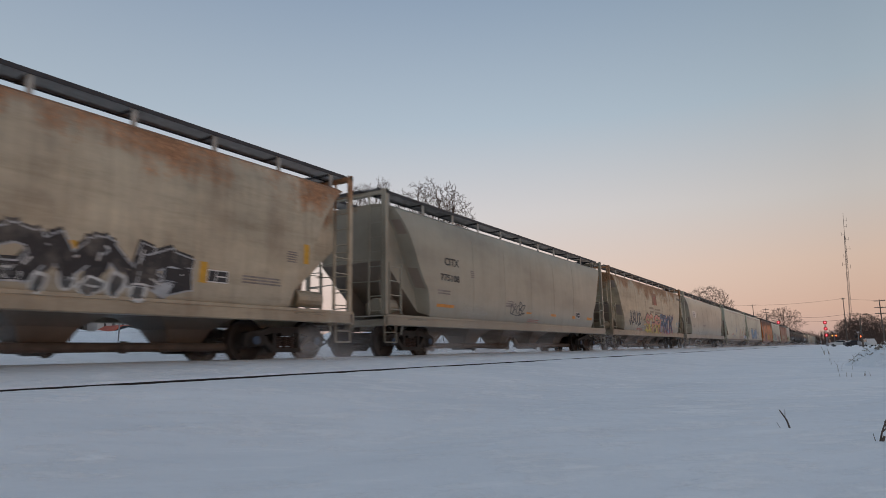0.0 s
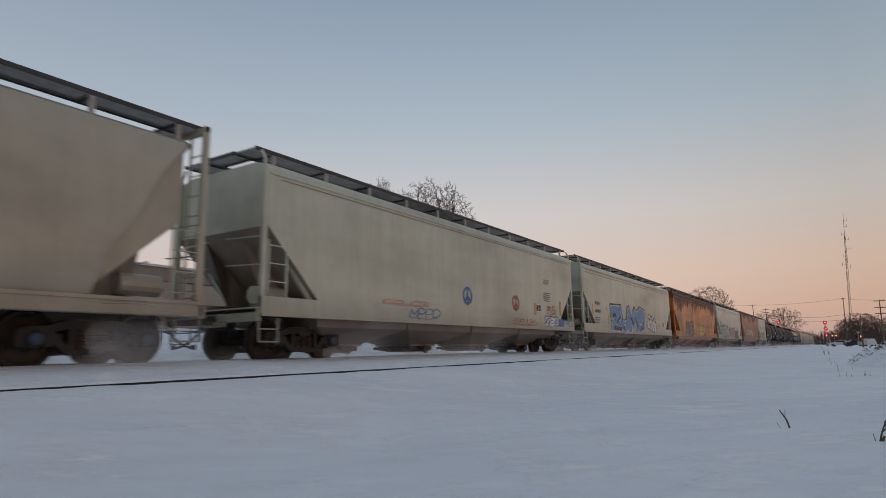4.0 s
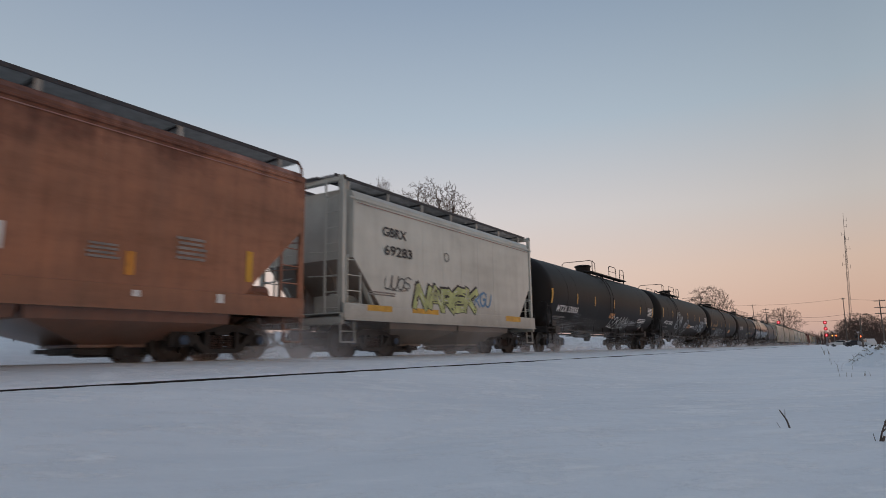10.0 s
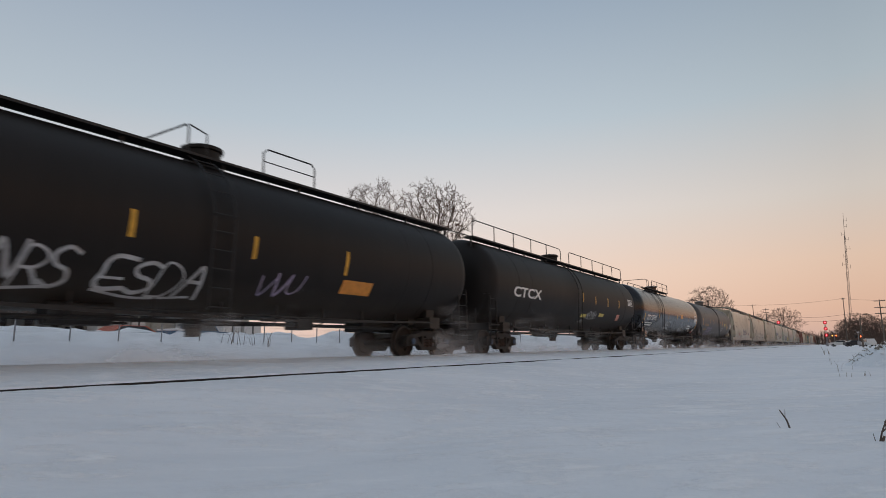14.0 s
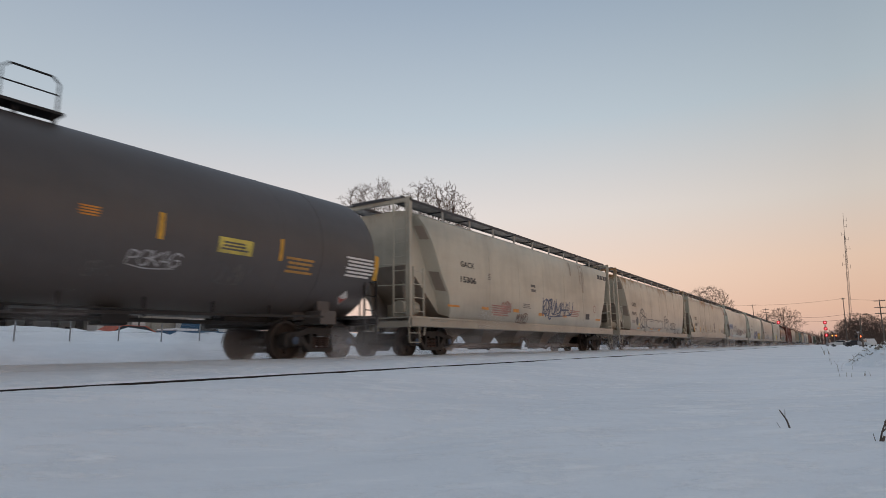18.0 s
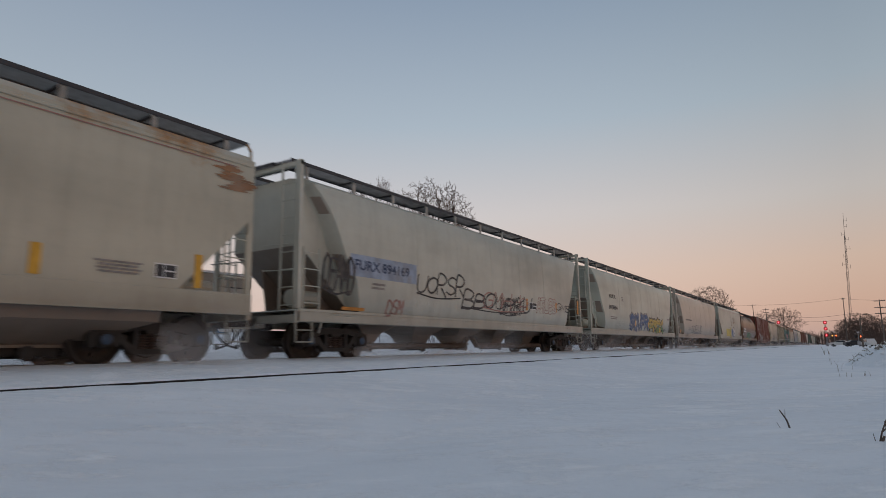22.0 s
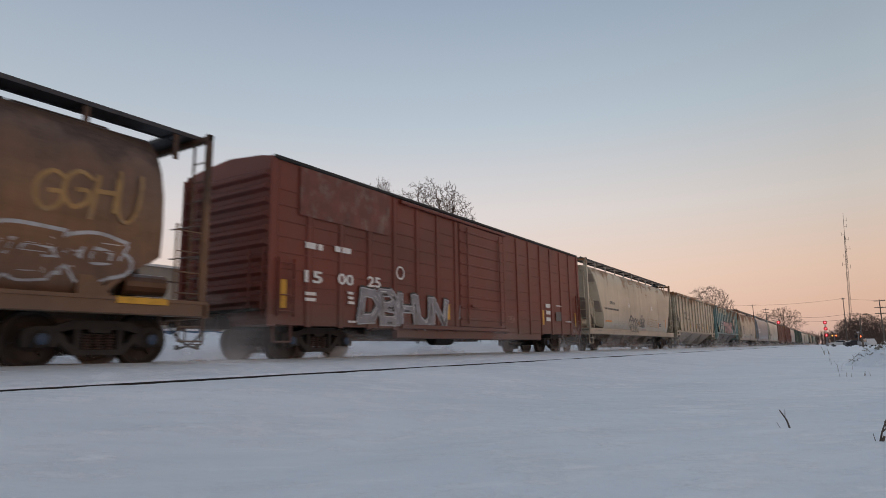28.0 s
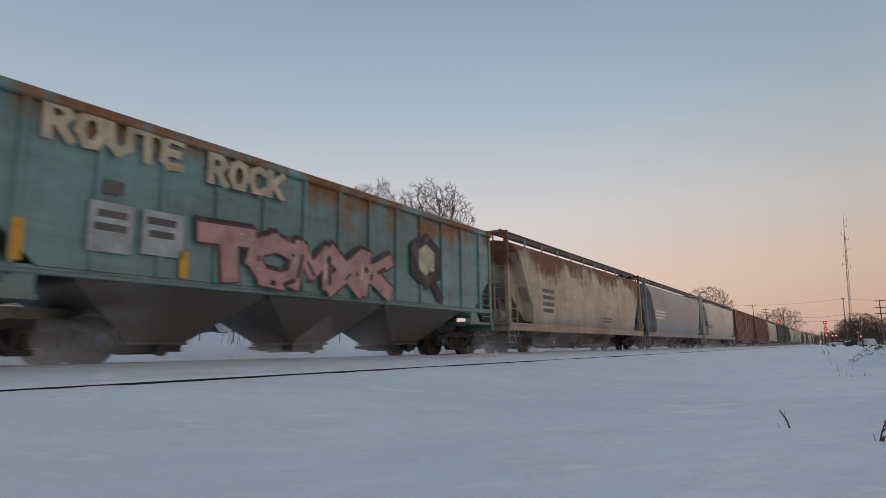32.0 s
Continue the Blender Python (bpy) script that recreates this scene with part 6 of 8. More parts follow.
patch(11, (2.80, 2.90, 2.28, 2.74), YELLOW)
patch(11, (4.82, 4.92, 2.26, 2.72), YELLOW)
patch(11, (8.27, 8.43, 1.99, 2.61), YELLOW)
text_bars(11, (1.53, 3.48, 1.65, 1.84), 2, WHITE)
patch(11, (0.53, 1.37, 1.63, 1.91), ORANGE)
text_bars(11, (0.60, 1.29, 1.70, 1.84), 3, BLACK)
graffiti(11, (-0.19, 0.51, 1.22, 2.25), "CVN", C("INK"), C("PALETAG"), None, 0.45)
scrawl(11, (-0.86, -0.13, 1.62, 2.05), C("PALETAG"), 4)
scrawl(11, (3.62, 4.67, 1.59, 1.99), C("PALETAG"), 4)
graffiti(11, (5.21, 7.13, 1.43, 2.28), "EKRE", C("SKYDULL"), C("PALETAG"), None, 0.5)
text_bars(11, (7.17, 8.30, 2.17, 2.66), 5, WHITE)
placard(11, (6.30, 6.73, 1.17, 1.51))
patch(11, (-8.13, -7.97, 2.21, 2.83), YELLOW)
patch(11, (-5.31, -5.21, 2.29, 2.75), YELLOW)
scrawl(11, (-3.81, -2.00, 1.55, 2.77), C("PALETAG"), 5)
lettering(12, (-7.20, -5.01, 2.03, 2.25), "UTLX 910439", GOLD)
text_bars(12, (-7.21, -5.48, 1.75, 1.88), 2, GOLD)
patch(12, (-8.26, -8.10, 1.96, 2.58), YELLOW)
patch(12, (-4.83, -4.73, 2.19, 2.66), YELLOW)
patch(12, (-2.39, -2.29, 2.15, 2.62), YELLOW)
patch(12, (0.20, 0.29, 2.08, 2.54), YELLOW)
patch(12, (2.96, 3.06, 2.01, 2.58), YELLOW)
scrawl(12, (-4.98, -3.07, 1.23, 1.93), C("PALETAG"), 5)
scrawl(12, (-2.64, -0.63, 1.22, 1.86), C("PALETAG"), 4)
scrawl(12, (0.55, 1.77, 1.38, 1.92), C("PURPLETAG"), 3)
patch(12, (3.02, 4.13, 1.59, 1.91), ORANGE)
text_bars(12, (-10.16, -9.77, 1.80, 1.99), 2, GOLD)
patch(13, (0.02, 0.11, 2.32, 2.75), YELLOW)
patch(13, (1.75, 1.84, 2.29, 2.68), YELLOW)
patch(13, (3.63, 3.73, 2.27, 2.70), YELLOW)
patch(13, (5.54, 5.63, 2.28, 2.69), YELLOW)
patch(13, (0.24, 0.90, 1.63, 1.78), C("LEMON"))
scrawl(13, (0.99, 2.25, 1.59, 1.97), C("PALETAG"), 5)
patch(13, (2.65, 3.35, 1.74, 1.89), C("LEMON"))
patch(13, (5.47, 5.95, 1.64, 1.94), C("SALMON"))
scrawl(13, (0.37, 0.84, 1.39, 1.53), C("PALETAG"), 3)
text_bars(13, (7.20, 8.17, 2.49, 2.86), 5, WHITE)
lettering(13, (-7.19, -4.70, 2.11, 2.49), "CTCX", WHITE)
lettering(14, (-7.61, -5.36, 1.89, 2.21), "CBTX 787955", WHITE)
text_bars(14, (-7.72, -5.88, 1.53, 1.78), 2, WHITE)
patch(14, (-8.23, -8.07, 1.66, 2.28), YELLOW)
patch(14, (-4.70, -4.60, 2.10, 2.58), YELLOW)
patch(14, (-1.99, -1.90, 2.12, 2.53), YELLOW)
patch(14, (0.69, 0.78, 2.13, 2.50), YELLOW)
patch(14, (4.89, 4.99, 2.10, 2.52), YELLOW)
patch(14, (1.91, 2.72, 2.25, 2.57), ORANGE)
scrawl(14, (-2.39, -1.07, 1.46, 2.06), C("PALETAG"), 4)
scrawl(14, (2.33, 3.84, 1.39, 2.14), C("PALETAG"), 4)
text_bars(14, (7.00, 8.16, 2.06, 2.67), 6, WHITE)
text_bars(14, (4.92, 6.14, 1.51, 1.89), 2, WHITE)
text_bars(14, (6.10, 6.52, 1.38, 1.61), 4, WHITE)
patch(14, (8.15, 8.31, 1.65, 2.27), YELLOW)
placard(14, (7.62, 7.94, 1.23, 1.66))
lettering(15, (-6.82, -5.23, 2.00, 2.20), "NATX 33614", GOLD)
text_bars(15, (-7.04, -5.58, 1.61, 1.77), 2, GOLD)
scrawl(15, (-5.42, -3.06, 1.24, 1.98), C("PURPLETAG"), 7)
text_bars(15, (-7.37, -7.15, 1.48, 1.55), 1, GOLD)
patch(15, (-7.92, -7.76, 2.04, 2.66), YELLOW)
patch(15, (-4.60, -4.50, 2.21, 2.65), YELLOW)
patch(15, (-2.58, -2.48, 2.21, 2.65), YELLOW)
patch(15, (-0.20, -0.10, 2.20, 2.64), YELLOW)
patch(15, (2.65, 2.75, 2.19, 2.66), YELLOW)
patch(15, (5.41, 5.50, 2.12, 2.59), YELLOW)
text_bars(15, (1.29, 1.68, 2.38, 2.56), 4, ORANGE)
patch(15, (3.90, 4.70, 2.12, 2.42), C("LEMON"))
text_bars(15, (3.95, 4.64, 2.17, 2.36), 3, C("GREYINK"))
text_bars(15, (5.63, 6.49, 1.89, 2.26), 4, GOLD)
scrawl(15, (2.22, 3.18, 1.69, 2.02), C("PALETAG"), 5)
text_bars(15, (7.48, 8.59, 1.98, 2.49), 6, WHITE)
patch(15, (8.55, 8.71, 1.98, 2.60), YELLOW)
placard(15, (7.58, 7.97, 1.34, 1.67))
scrawl(15, (3.97, 4.77, 1.56, 1.94), C("GREYINK"), 4)
scrawl(15, (1.61, 2.02, 1.46, 1.71), C("GREYINK"), 3)
lettering(16, (-6.45, -5.60, 2.80, 2.98), "GACX", BLACK)
lettering(16, (-6.47, -5.49, 2.30, 2.50), "15306", BLACK)
text_bars(16, (-4.68, -4.44, 2.52, 2.76), 4, FADED)
patch(16, (-7.20, -6.50, 1.50, 1.56), ORANGE)
patch(16, (-5.09, -4.62, 1.51, 1.60), ORANGE)
patch(16, (-2.77, -2.30, 1.52, 1.64), ORANGE)
patch(16, (-0.51, 0.02, 1.48, 1.59), ORANGE)
text_bars(16, (-4.43, -2.91, 1.33, 1.72), 5, C("REDFADE"))
scrawl(16, (-0.15, 2.35, 1.51, 2.21), C("NAVYTAG"), 4)
scrawl(16, (-3.66, -2.97, 1.49, 1.88), C("REDFADE"), 6)
text_bars(16, (-1.99, -1.22, 1.70, 1.89), 3, FADED)
text_bars(16, (2.70, 4.03, 1.56, 1.87), 4, C("REDFADE"))
scrawl(16, (-0.13, 0.76, 1.39, 2.22), C("NAVYTAG"), 3)
scrawl(16, (0.76, 3.14, 1.57, 2.20), C("NAVYTAG"), 5)
text_bars(16, (6.87, 8.53, 3.52, 3.90), 1, BLACK)
for y0, y1, z0 in ((4.22, 4.34, 3.1), (4.46, 4.66, 2.75), (4.72, 4.80, 3.0), (3.05, 3.20, 3.4)):
    patch(16, (y0, y1, z0, 4.02), C("STAIN"))
patch(16, (4.82, 5.33, 1.51, 1.77), BLACK)
scrawl(16, (-2.46, -1.50, 1.13, 1.49), C("BROWNTAG"), 5)
text_bars(16, (-1.23, -0.76, 2.34, 2.70), 2, C("GREYINK"))
patch(16, (1.98, 2.44, 1.51, 1.62), ORANGE)
patch(16, (6.22, 6.92, 1.50, 1.59), ORANGE)
ring(16, (5.87, 6.28, 1.85, 2.22), C("REDFADE"))
lettering(17, (-6.58, -5.70, 2.54, 2.76), "CAGX", BLACK)
lettering(17, (-6.59, -5.72, 2.02, 2.23), "95173", BLACK)
text_bars(17, (-6.66, -5.88, 1.58, 1.75), 3, FADED)
disc(17, (-5.84, -5.28, 1.47, 1.97), C("GREYINK"))
bubbles(17, (-5.07, -3.32, 1.13, 2.56), 8, C("INK"), None, 0.035)
patch(17, (-5.26, -5.05, 1.44, 1.59), C("LEMON"))
patch(17, (-3.76, -3.46, 1.67, 1.89), C("MINT"))
graffiti(17, (-3.25, 0.54, 1.30, 1.91), "OENOKS", None, C("INK"), None, 0.8)
bubbles(17, (0.93, 2.65, 1.22, 2.32), 6, C("INK"), None, 0.03)
scrawl(17, (2.80, 4.47, 1.37, 1.90), C("INK"), 4)
patch(17, (-5.50, -5.03, 1.26, 1.34), ORANGE)
patch(17, (-2.50, -1.98, 1.25, 1.35), ORANGE)
patch(17, (-0.47, -0.02, 1.23, 1.36), ORANGE)
text_bars(17, (-6.98, -5.51, 1.12, 1.25), 3, C("REDFADE"))
text_bars(17, (-2.84, -1.34, 1.11, 1.18), 2, C("REDFADE"))
scrawl(17, (3.98, 5.92, 1.05, 1.47), C("INK"), 3)
lettering(18, (-7.27, -6.38, 2.37, 2.63), "CRDX", BLACK)
lettering(18, (-7.31, -6.30, 1.87, 2.13), "15457", BLACK)
text_bars(18, (-7.44, -6.61, 1.48, 1.69), 2, FADED)
text_bars(18, (-6.09, -5.79, 2.09, 2.38), 4, FADED)
patch(18, (-7.77, -7.61, 1.39, 2.01), YELLOW)
patch(18, (-5.17, -5.01, 1.39, 1.87), YELLOW)
patch(18, (-2.54, -2.38, 1.42, 1.88), YELLOW)
patch(18, (0.06, 0.22, 1.48, 1.88), YELLOW)
text_bars(18, (-3.93, -3.41, 1.49, 1.75), 5, FADED)
text_bars(18, (-1.44, -0.59, 1.54, 1.65), 2, FADED)
text_bars(18, (0.72, 1.33, 1.49, 1.72), 3, FADED)
lettering(18, (1.89, 2.54, 1.83, 2.34), "S", BLACK)
scrawl(18, (1.87, 2.66, 1.43, 1.83), C("INK"), 2)
ring(18, (-3.65, -3.36, 2.07, 2.37), WHITE)
ring(18, (3.66, 4.03, 2.08, 2.40), WHITE)
data_plate(18, (7.08, 7.50, 1.51, 1.77))
text_bars(18, (6.04, 6.96, 1.51, 1.74), 4, FADED)
patch(18, (5.13, 5.29, 1.39, 1.86), YELLOW)
patch(18, (7.85, 8.01, 1.39, 2.01), YELLOW)
splash(18, (8.06, 9.20, 3.37, 3.89), C("RUSTPATCH2"))
patch(19, (-7.25, -4.48, 2.02, 2.57), C("PALEBLUE"))
lettering(19, (-7.09, -4.83, 2.18, 2.45), "FURX 894169", C("NAVY"))
scrawl(19, (-4.46, -1.86, 1.72, 2.47), C("INK"), 5)
scrawl(19, (-1.95, 3.13, 1.47, 2.11), C("INK"), 7)
scrawl(19, (-0.67, 2.87, 1.52, 2.18), C("REDFADE"), 5)
scrawl(19, (-5.75, -5.05, 1.08, 1.54), C("REDFADE"), 3)
scrawl(19, (-8.18, -7.11, 1.56, 2.52), C("INK"), 5)
text_bars(19, (-6.46, -5.82, 1.73, 1.93), 2, FADED)
patch(19, (-7.44, -6.61, 1.18, 1.26), ORANGE)
data_plate(19, (3.01, 3.64, 1.69, 1.96))
scrawl(19, (0.59, 2.20, 1.39, 2.03), C("INK"), 6)
graffiti(19, (3.69, 5.58, 1.55, 2.22), "ATLES", None, C("REDFADE"), None, 0.35)
patch(19, (2.68, 2.84, 1.64, 2.08), ORANGE)
patch(19, (5.54, 5.70, 1.67, 2.08), ORANGE)
patch(19, (8.08, 8.24, 1.70, 2.32), ORANGE)
scrawl(19, (5.63, 7.16, 1.71, 2.13), C("INK"), 3)
scrawl(19, (2.21, 2.70, 1.58, 1.99), C("INK"), 2)
lettering(20, (-6.20, -5.10, 2.76, 2.97), "FURX", BLACK)
lettering(20, (-6.34, -4.87, 2.17, 2.40), "893884", BLACK)
text_bars(20, (-6.14, -4.93, 1.65, 1.83), 2, FADED)
graffiti(20, (-2.58, 1.42, 1.07, 2.12), "SCUPR", C("DEEPBLUE"), C("PALETAG"), None, 1.25, C("DUSKBLUE"))
graffiti(20, (1.74, 5.14, 1.07, 1.98), "PROK", C("YELLOWPAINT"), C("INK"), None, 1.25, C("GREEN"))
scrawl(20, (5.21, 5.98, 1.18, 1.40), C("INK"), 3)
ring(20, (6.63, 7.35, 1.35, 1.71), C("INK"))
patch(20, (-1.51, -1.34, 1.39, 1.75), YELLOW)
patch(20, (1.43, 1.59, 1.40, 1.81), YELLOW)
text_bars(20, (6.34, 7.04, 1.99, 2.09), 2, FADED)
text_bars(20, (-4.05, -3.69, 2.69, 2.96), 3, FADED)
text_bars(21, (-6.32, -4.09, 2.16, 2.37), 1, C("GREYINK"))
scrawl(21, (-4.11, 0.28, 1.25, 1.97), C("GREYINK"), 6)
scrawl(21, (-5.47, -4.51, 1.39, 1.70), C("GREYINK"), 2)
patch(21, (-8.47, -8.06, 1.22, 1.44), ORANGE)
scrawl(21, (-6.15, -5.02, 0.90, 1.27), C("GREYINK"), 4)
graffiti(22, (-1.57, -0.73, 1.00, 2.19), "OB", C("LEMON"), C("INK"), None, 1.3)
ring(22, (-0.99, -0.52, 1.53, 2.08), C("MINT"))
ring(22, (-0.55, -0.22, 1.61, 2.10), C("GREYINK"))
splash(22, (1.45, 2.92, 2.59, 3.33), C("TAN"))
splash(22, (-0.10, 0.82, 2.33, 2.90), C("TAN"))
graffiti(22, (0.95, 2.40, 1.19, 2.15), "ZB", C("CHALK"), C("INK"), None, 1.4)
scrawl(22, (5.03, 6.80, 1.45, 1.79), C("REDFADE"), 5)
patch(22, (6.80, 6.96, 1.51, 2.13), YELLOW)
patch(22, (-3.93, -1.21, 1.22, 2.00), C("LEMON"))
patch(22, (0.08, 1.65, 1.20, 2.00), C("BLUE"))
patch(23, (-6.72, -4.28, 1.90, 2.37), WHITE)
lettering(23, (-6.65, -4.35, 2.01, 2.27), "HCPE 605144", BLACK)
graffiti(23, (-3.29, 0.65, 1.31, 1.95), "GEBDA", C("GREEN"), C("CHALK"), None, 1.2)
graffiti(23, (0.41, 2.00, 1.46, 2.40), "HY", None, C("PALETAG"), None, 0.3)
graffiti(23, (2.60, 6.38, 1.37, 2.16), "SEEG", None, C("PALETAG"), None, 0.25)
graffiti(23, (-3.18, 1.62, 0.98, 1.26), "NOSEN", C("CHALK"), C("GREEN"), None, 0.6)
graffiti(23, (4.23, 6.30, 1.30, 2.03), "REXU", None, C("PALETAG"), None, 0.22)
patch(23, (-6.99, -6.74, 1.53, 1.72), WHITE)
patch(23, (-7.69, -6.78, 1.04, 1.20), YELLOW)
patch(23, (-3.99, -3.32, 1.06, 1.17), YELLOW)
text_bars(23, (-4.82, -3.80, 1.44, 1.55), 1, ORANGE)
patch(23, (6.34, 7.24, 1.04, 1.18), YELLOW)
scrawl(23, (4.96, 5.75, 2.37, 3.16), C("OCHRETAG"), 2)
scrawl(23, (5.81, 6.60, 2.33, 3.29), C("OCHRETAG"), 2)
text_bars(24, (-8.12, -7.58, 2.45, 2.70), 1, WHITE)
text_bars(24, (-7.17, -6.61, 2.49, 2.73), 1, WHITE)
lettering(24, (-8.13, -7.58, 1.73, 2.01), "15", WHITE)
lettering(24, (-7.06, -6.51, 1.77, 2.04), "00", WHITE)
lettering(24, (-5.98, -5.46, 1.80, 2.07), "25", WHITE)
text_bars(24, (-8.13, -7.75, 1.29, 1.55), 2, WHITE)
text_bars(24, (-6.71, -6.47, 1.30, 1.65), 3, WHITE)
text_bars(24, (-6.68, -6.40, 0.86, 0.95), 1, WHITE)
patch(24, (-8.81, -8.65, 1.13, 1.75), YELLOW)
patch(24, (-2.29, -2.12, 1.10, 1.57), YELLOW)
patch(24, (1.15, 1.31, 1.07, 1.55), YELLOW)
patch(24, (4.82, 4.98, 1.13, 1.72), YELLOW)
patch(24, (8.38, 8.54, 1.13, 1.75), YELLOW)
graffiti(24, (-6.23, -2.30, 0.80, 1.78), "DBHUN", C("GREYTAG"), C("PALETAG"), None, 0.9)
patch(24, (-8.32, -5.10, 3.23, 4.35), C("REDPANEL"))
text_bars(24, (5.15, 5.73, 1.23, 2.05), 3, WHITE)
text_bars(24, (6.26, 6.82, 1.92, 2.01), 1, WHITE)
patch(24, (6.21, 6.79, 1.33, 1.71), C("GREYINK"))
text_bars(24, (7.25, 7.91, 1.28, 1.38), 1, WHITE)
scrawl(24, (1.75, 2.34, 1.15, 1.41), C("REDFADE"), 4)
ring(24, (-4.81, -4.40, 2.10, 2.46), WHITE)
scrawl(24, (-1.54, 1.12, 1.11, 1.97), C("GREYTAG"), 4)
lettering(25, (-5.88, -5.00, 2.44, 2.59), "CRDX", C("GREYINK"))
text_bars(25, (-6.76, -4.32, 2.10, 2.26), 1, C("GREYINK"))
bubbles(25, (-2.48, -0.17, 1.00, 1.97), 9, C("INK"), None, 0.04)
graffiti(25, (-2.08, -0.22, 1.44, 1.69), "EBOS", C("RUSTPATCH2"), C("OCHRETAG"), None, 0.4)
scrawl(25, (-0.02, 0.93, 1.37, 1.92), C("GREYINK"), 5)
graffiti(25, (1.47, 3.94, 1.42, 1.92), "AETE", None, C("OCHRETAG"), None, 0.35)
data_plate(25, (4.48, 4.95, 1.47, 1.72))
patch(25, (4.14, 4.30, 1.37, 1.75), ORANGE)
patch(25, (6.14, 6.30, 1.42, 2.04), ORANGE)
disc(25, (2.57, 2.86, 2.44, 2.73), WHITE)
text_bars(25, (5.50, 6.09, 1.88, 1.99), 2, FADED)
text_bars(25, (-0.07, 0.45, 1.92, 2.11), 3, FADED)
text_bars(25, (0.22, 1.42, 1.19, 1.28), 3, C("REDFADE"))
disc(25, (-2.54, -2.19, 2.42, 2.68), WHITE)
patch(25, (-6.63, -5.58, 1.50, 1.59), ORANGE)
scrawl(25, (-0.38, 0.78, 1.39, 1.88), C("INK"), 3)
splash(25, (-2.21, -1.16, 3.82, 4.04), C("RUSTPATCH2"))
splash(25, (-0.42, 0.42, 3.73, 4.02), C("RUSTPATCH2"))
splash(25, (0.93, 1.95, 3.78, 4.02), C("RUSTPATCH2"))
splash(25, (2.40, 3.36, 3.74, 4.01), C("RUSTPATCH2"))
splash(25, (1.44, 1.77, 3.24, 3.47), C("RUSTPATCH2"))
splash(25, (4.26, 5.16, 3.78, 3.97), C("RUSTPATCH2"))
lettering(26, (-5.88, -5.00, 2.68, 2.84), "SRRX", C("GREYINK"))
lettering(26, (-5.90, -5.00, 2.26, 2.46), "47512", C("GREYINK"))
text_bars(26, (-4.54, -4.20, 2.59, 2.81), 3, FADED)
text_bars(26, (-4.51, -4.17, 2.22, 2.41), 1, C("GREYINK"))
text_bars(26, (-5.12, -4.94, 1.73, 1.94), 3, FADED)
patch(26, (-4.05, -3.89, 1.60, 2.05), YELLOW)
patch(26, (-1.56, -1.40, 1.64, 2.05), YELLOW)
patch(26, (1.19, 1.35, 1.69, 2.09), YELLOW)
patch(26, (3.58, 3.75, 1.66, 2.12), YELLOW)
text_bars(26, (-3.02, -2.55, 1.76, 2.09), 6, C("REDFADE"))
scrawl(26, (-1.36, 0.24, 1.67, 2.07), C("INK"), 6)
scrawl(26, (1.26, 1.98, 1.86, 2.17), C("INK"), 4)
data_plate(26, (5.16, 5.67, 1.73, 2.07))
text_bars(26, (-3.72, -3.49, 1.71, 1.94), 3, FADED)
scrawl(26, (0.46, 0.96, 1.60, 1.95), C("GREYINK"), 3)
block_letters(27, (-6.57, -4.19, 3.44, 4.11), "ROUTE", C("CREAMPAINT"))
block_letters(27, (-3.70, -1.77, 3.37, 4.04), "ROCK", C("CREAMPAINT"))
stripe(27, (-3.72, -1.72, 3.38, 3.41), C("INK"))
hex_emblem(27, (2.85, 4.40, 1.65, 3.58))
patch(27, (-5.79, -5.07, 1.83, 2.65), C("PALETAG2"))
patch(27, (-4.90, -4.13, 1.88, 2.66), C("PALETAG2"))
text_bars(27, (-5.71, -5.14, 2.13, 2.57), 2, C("GREYINK"))
text_bars(27, (-4.84, -4.19, 2.14, 2.59), 2, C("GREYINK"))
graffiti(27, (-3.71, 1.91, 1.50, 2.71), "TCMXK", C("PINK"), C("MAROON"), None, 1.15)
patch(27, (-6.83, -6.67, 1.56, 2.18), YELLOW)
patch(27, (-4.17, -4.00, 1.54, 2.02), YELLOW)
patch(27, (-5.56, -5.26, 2.81, 3.03), C("GREYINK"))
text_bars(28, (-6.22, -4.93, 1.58, 2.65), 4, C("GREYINK"))
text_bars(28, (1.27, 2.84, 1.43, 1.72), 2, C("GREYINK"))
ring(28, (-2.94, -2.22, 2.42, 2.76), WHITE)
text_bars(29, (-7.45, -4.44, 1.98, 2.63), 3, WHITE)
text_bars(30, (-8.26, -5.50, 1.78, 2.15), 2, C("GREYINK"))

# ---- behind the tracks: trees, building, fence ----
import collections


BARK = plain("bark", (0.105, 0.075, 0.058), 0.9, 0.0, 0.35, 3.0, 0.4)
TWIG = plain("twigs", (0.115, 0.075, 0.058), 0.9, 0.0, 0.3, 2.0)
POLEWOOD = plain("weathered_pole_wood", (0.13, 0.105, 0.085), 0.85, 0.0, 0.3, 4.0, 0.3)
WALL_TAN = plain("tan_cladding", (0.25, 0.225, 0.19), 0.7, 0.0, 0.12, 0.8)
WALL_PALE = plain("pale_cladding", (0.33, 0.31, 0.27), 0.7, 0.0, 0.12, 0.8)
TRIM_DARK = plain("dark_trim", (0.06, 0.055, 0.055), 0.6, 0.0, 0.3, 2.0)
PANEL_GREY = plain("grey_door_panel", (0.34, 0.34, 0.32), 0.6, 0.0, 0.12, 1.5)
WHITE_PAINT = plain("white_paint", (0.66, 0.66, 0.66), 0.5, 0.0, 0.1, 2.0)
RED_PAINT = plain("orange_red_paint", (0.48, 0.10, 0.05), 0.5, 0.0, 0.2, 2.0)
CAR_BLUE = plain("car_blue", (0.035, 0.12, 0.23), 0.3, 0.3, 0.2, 1.5)
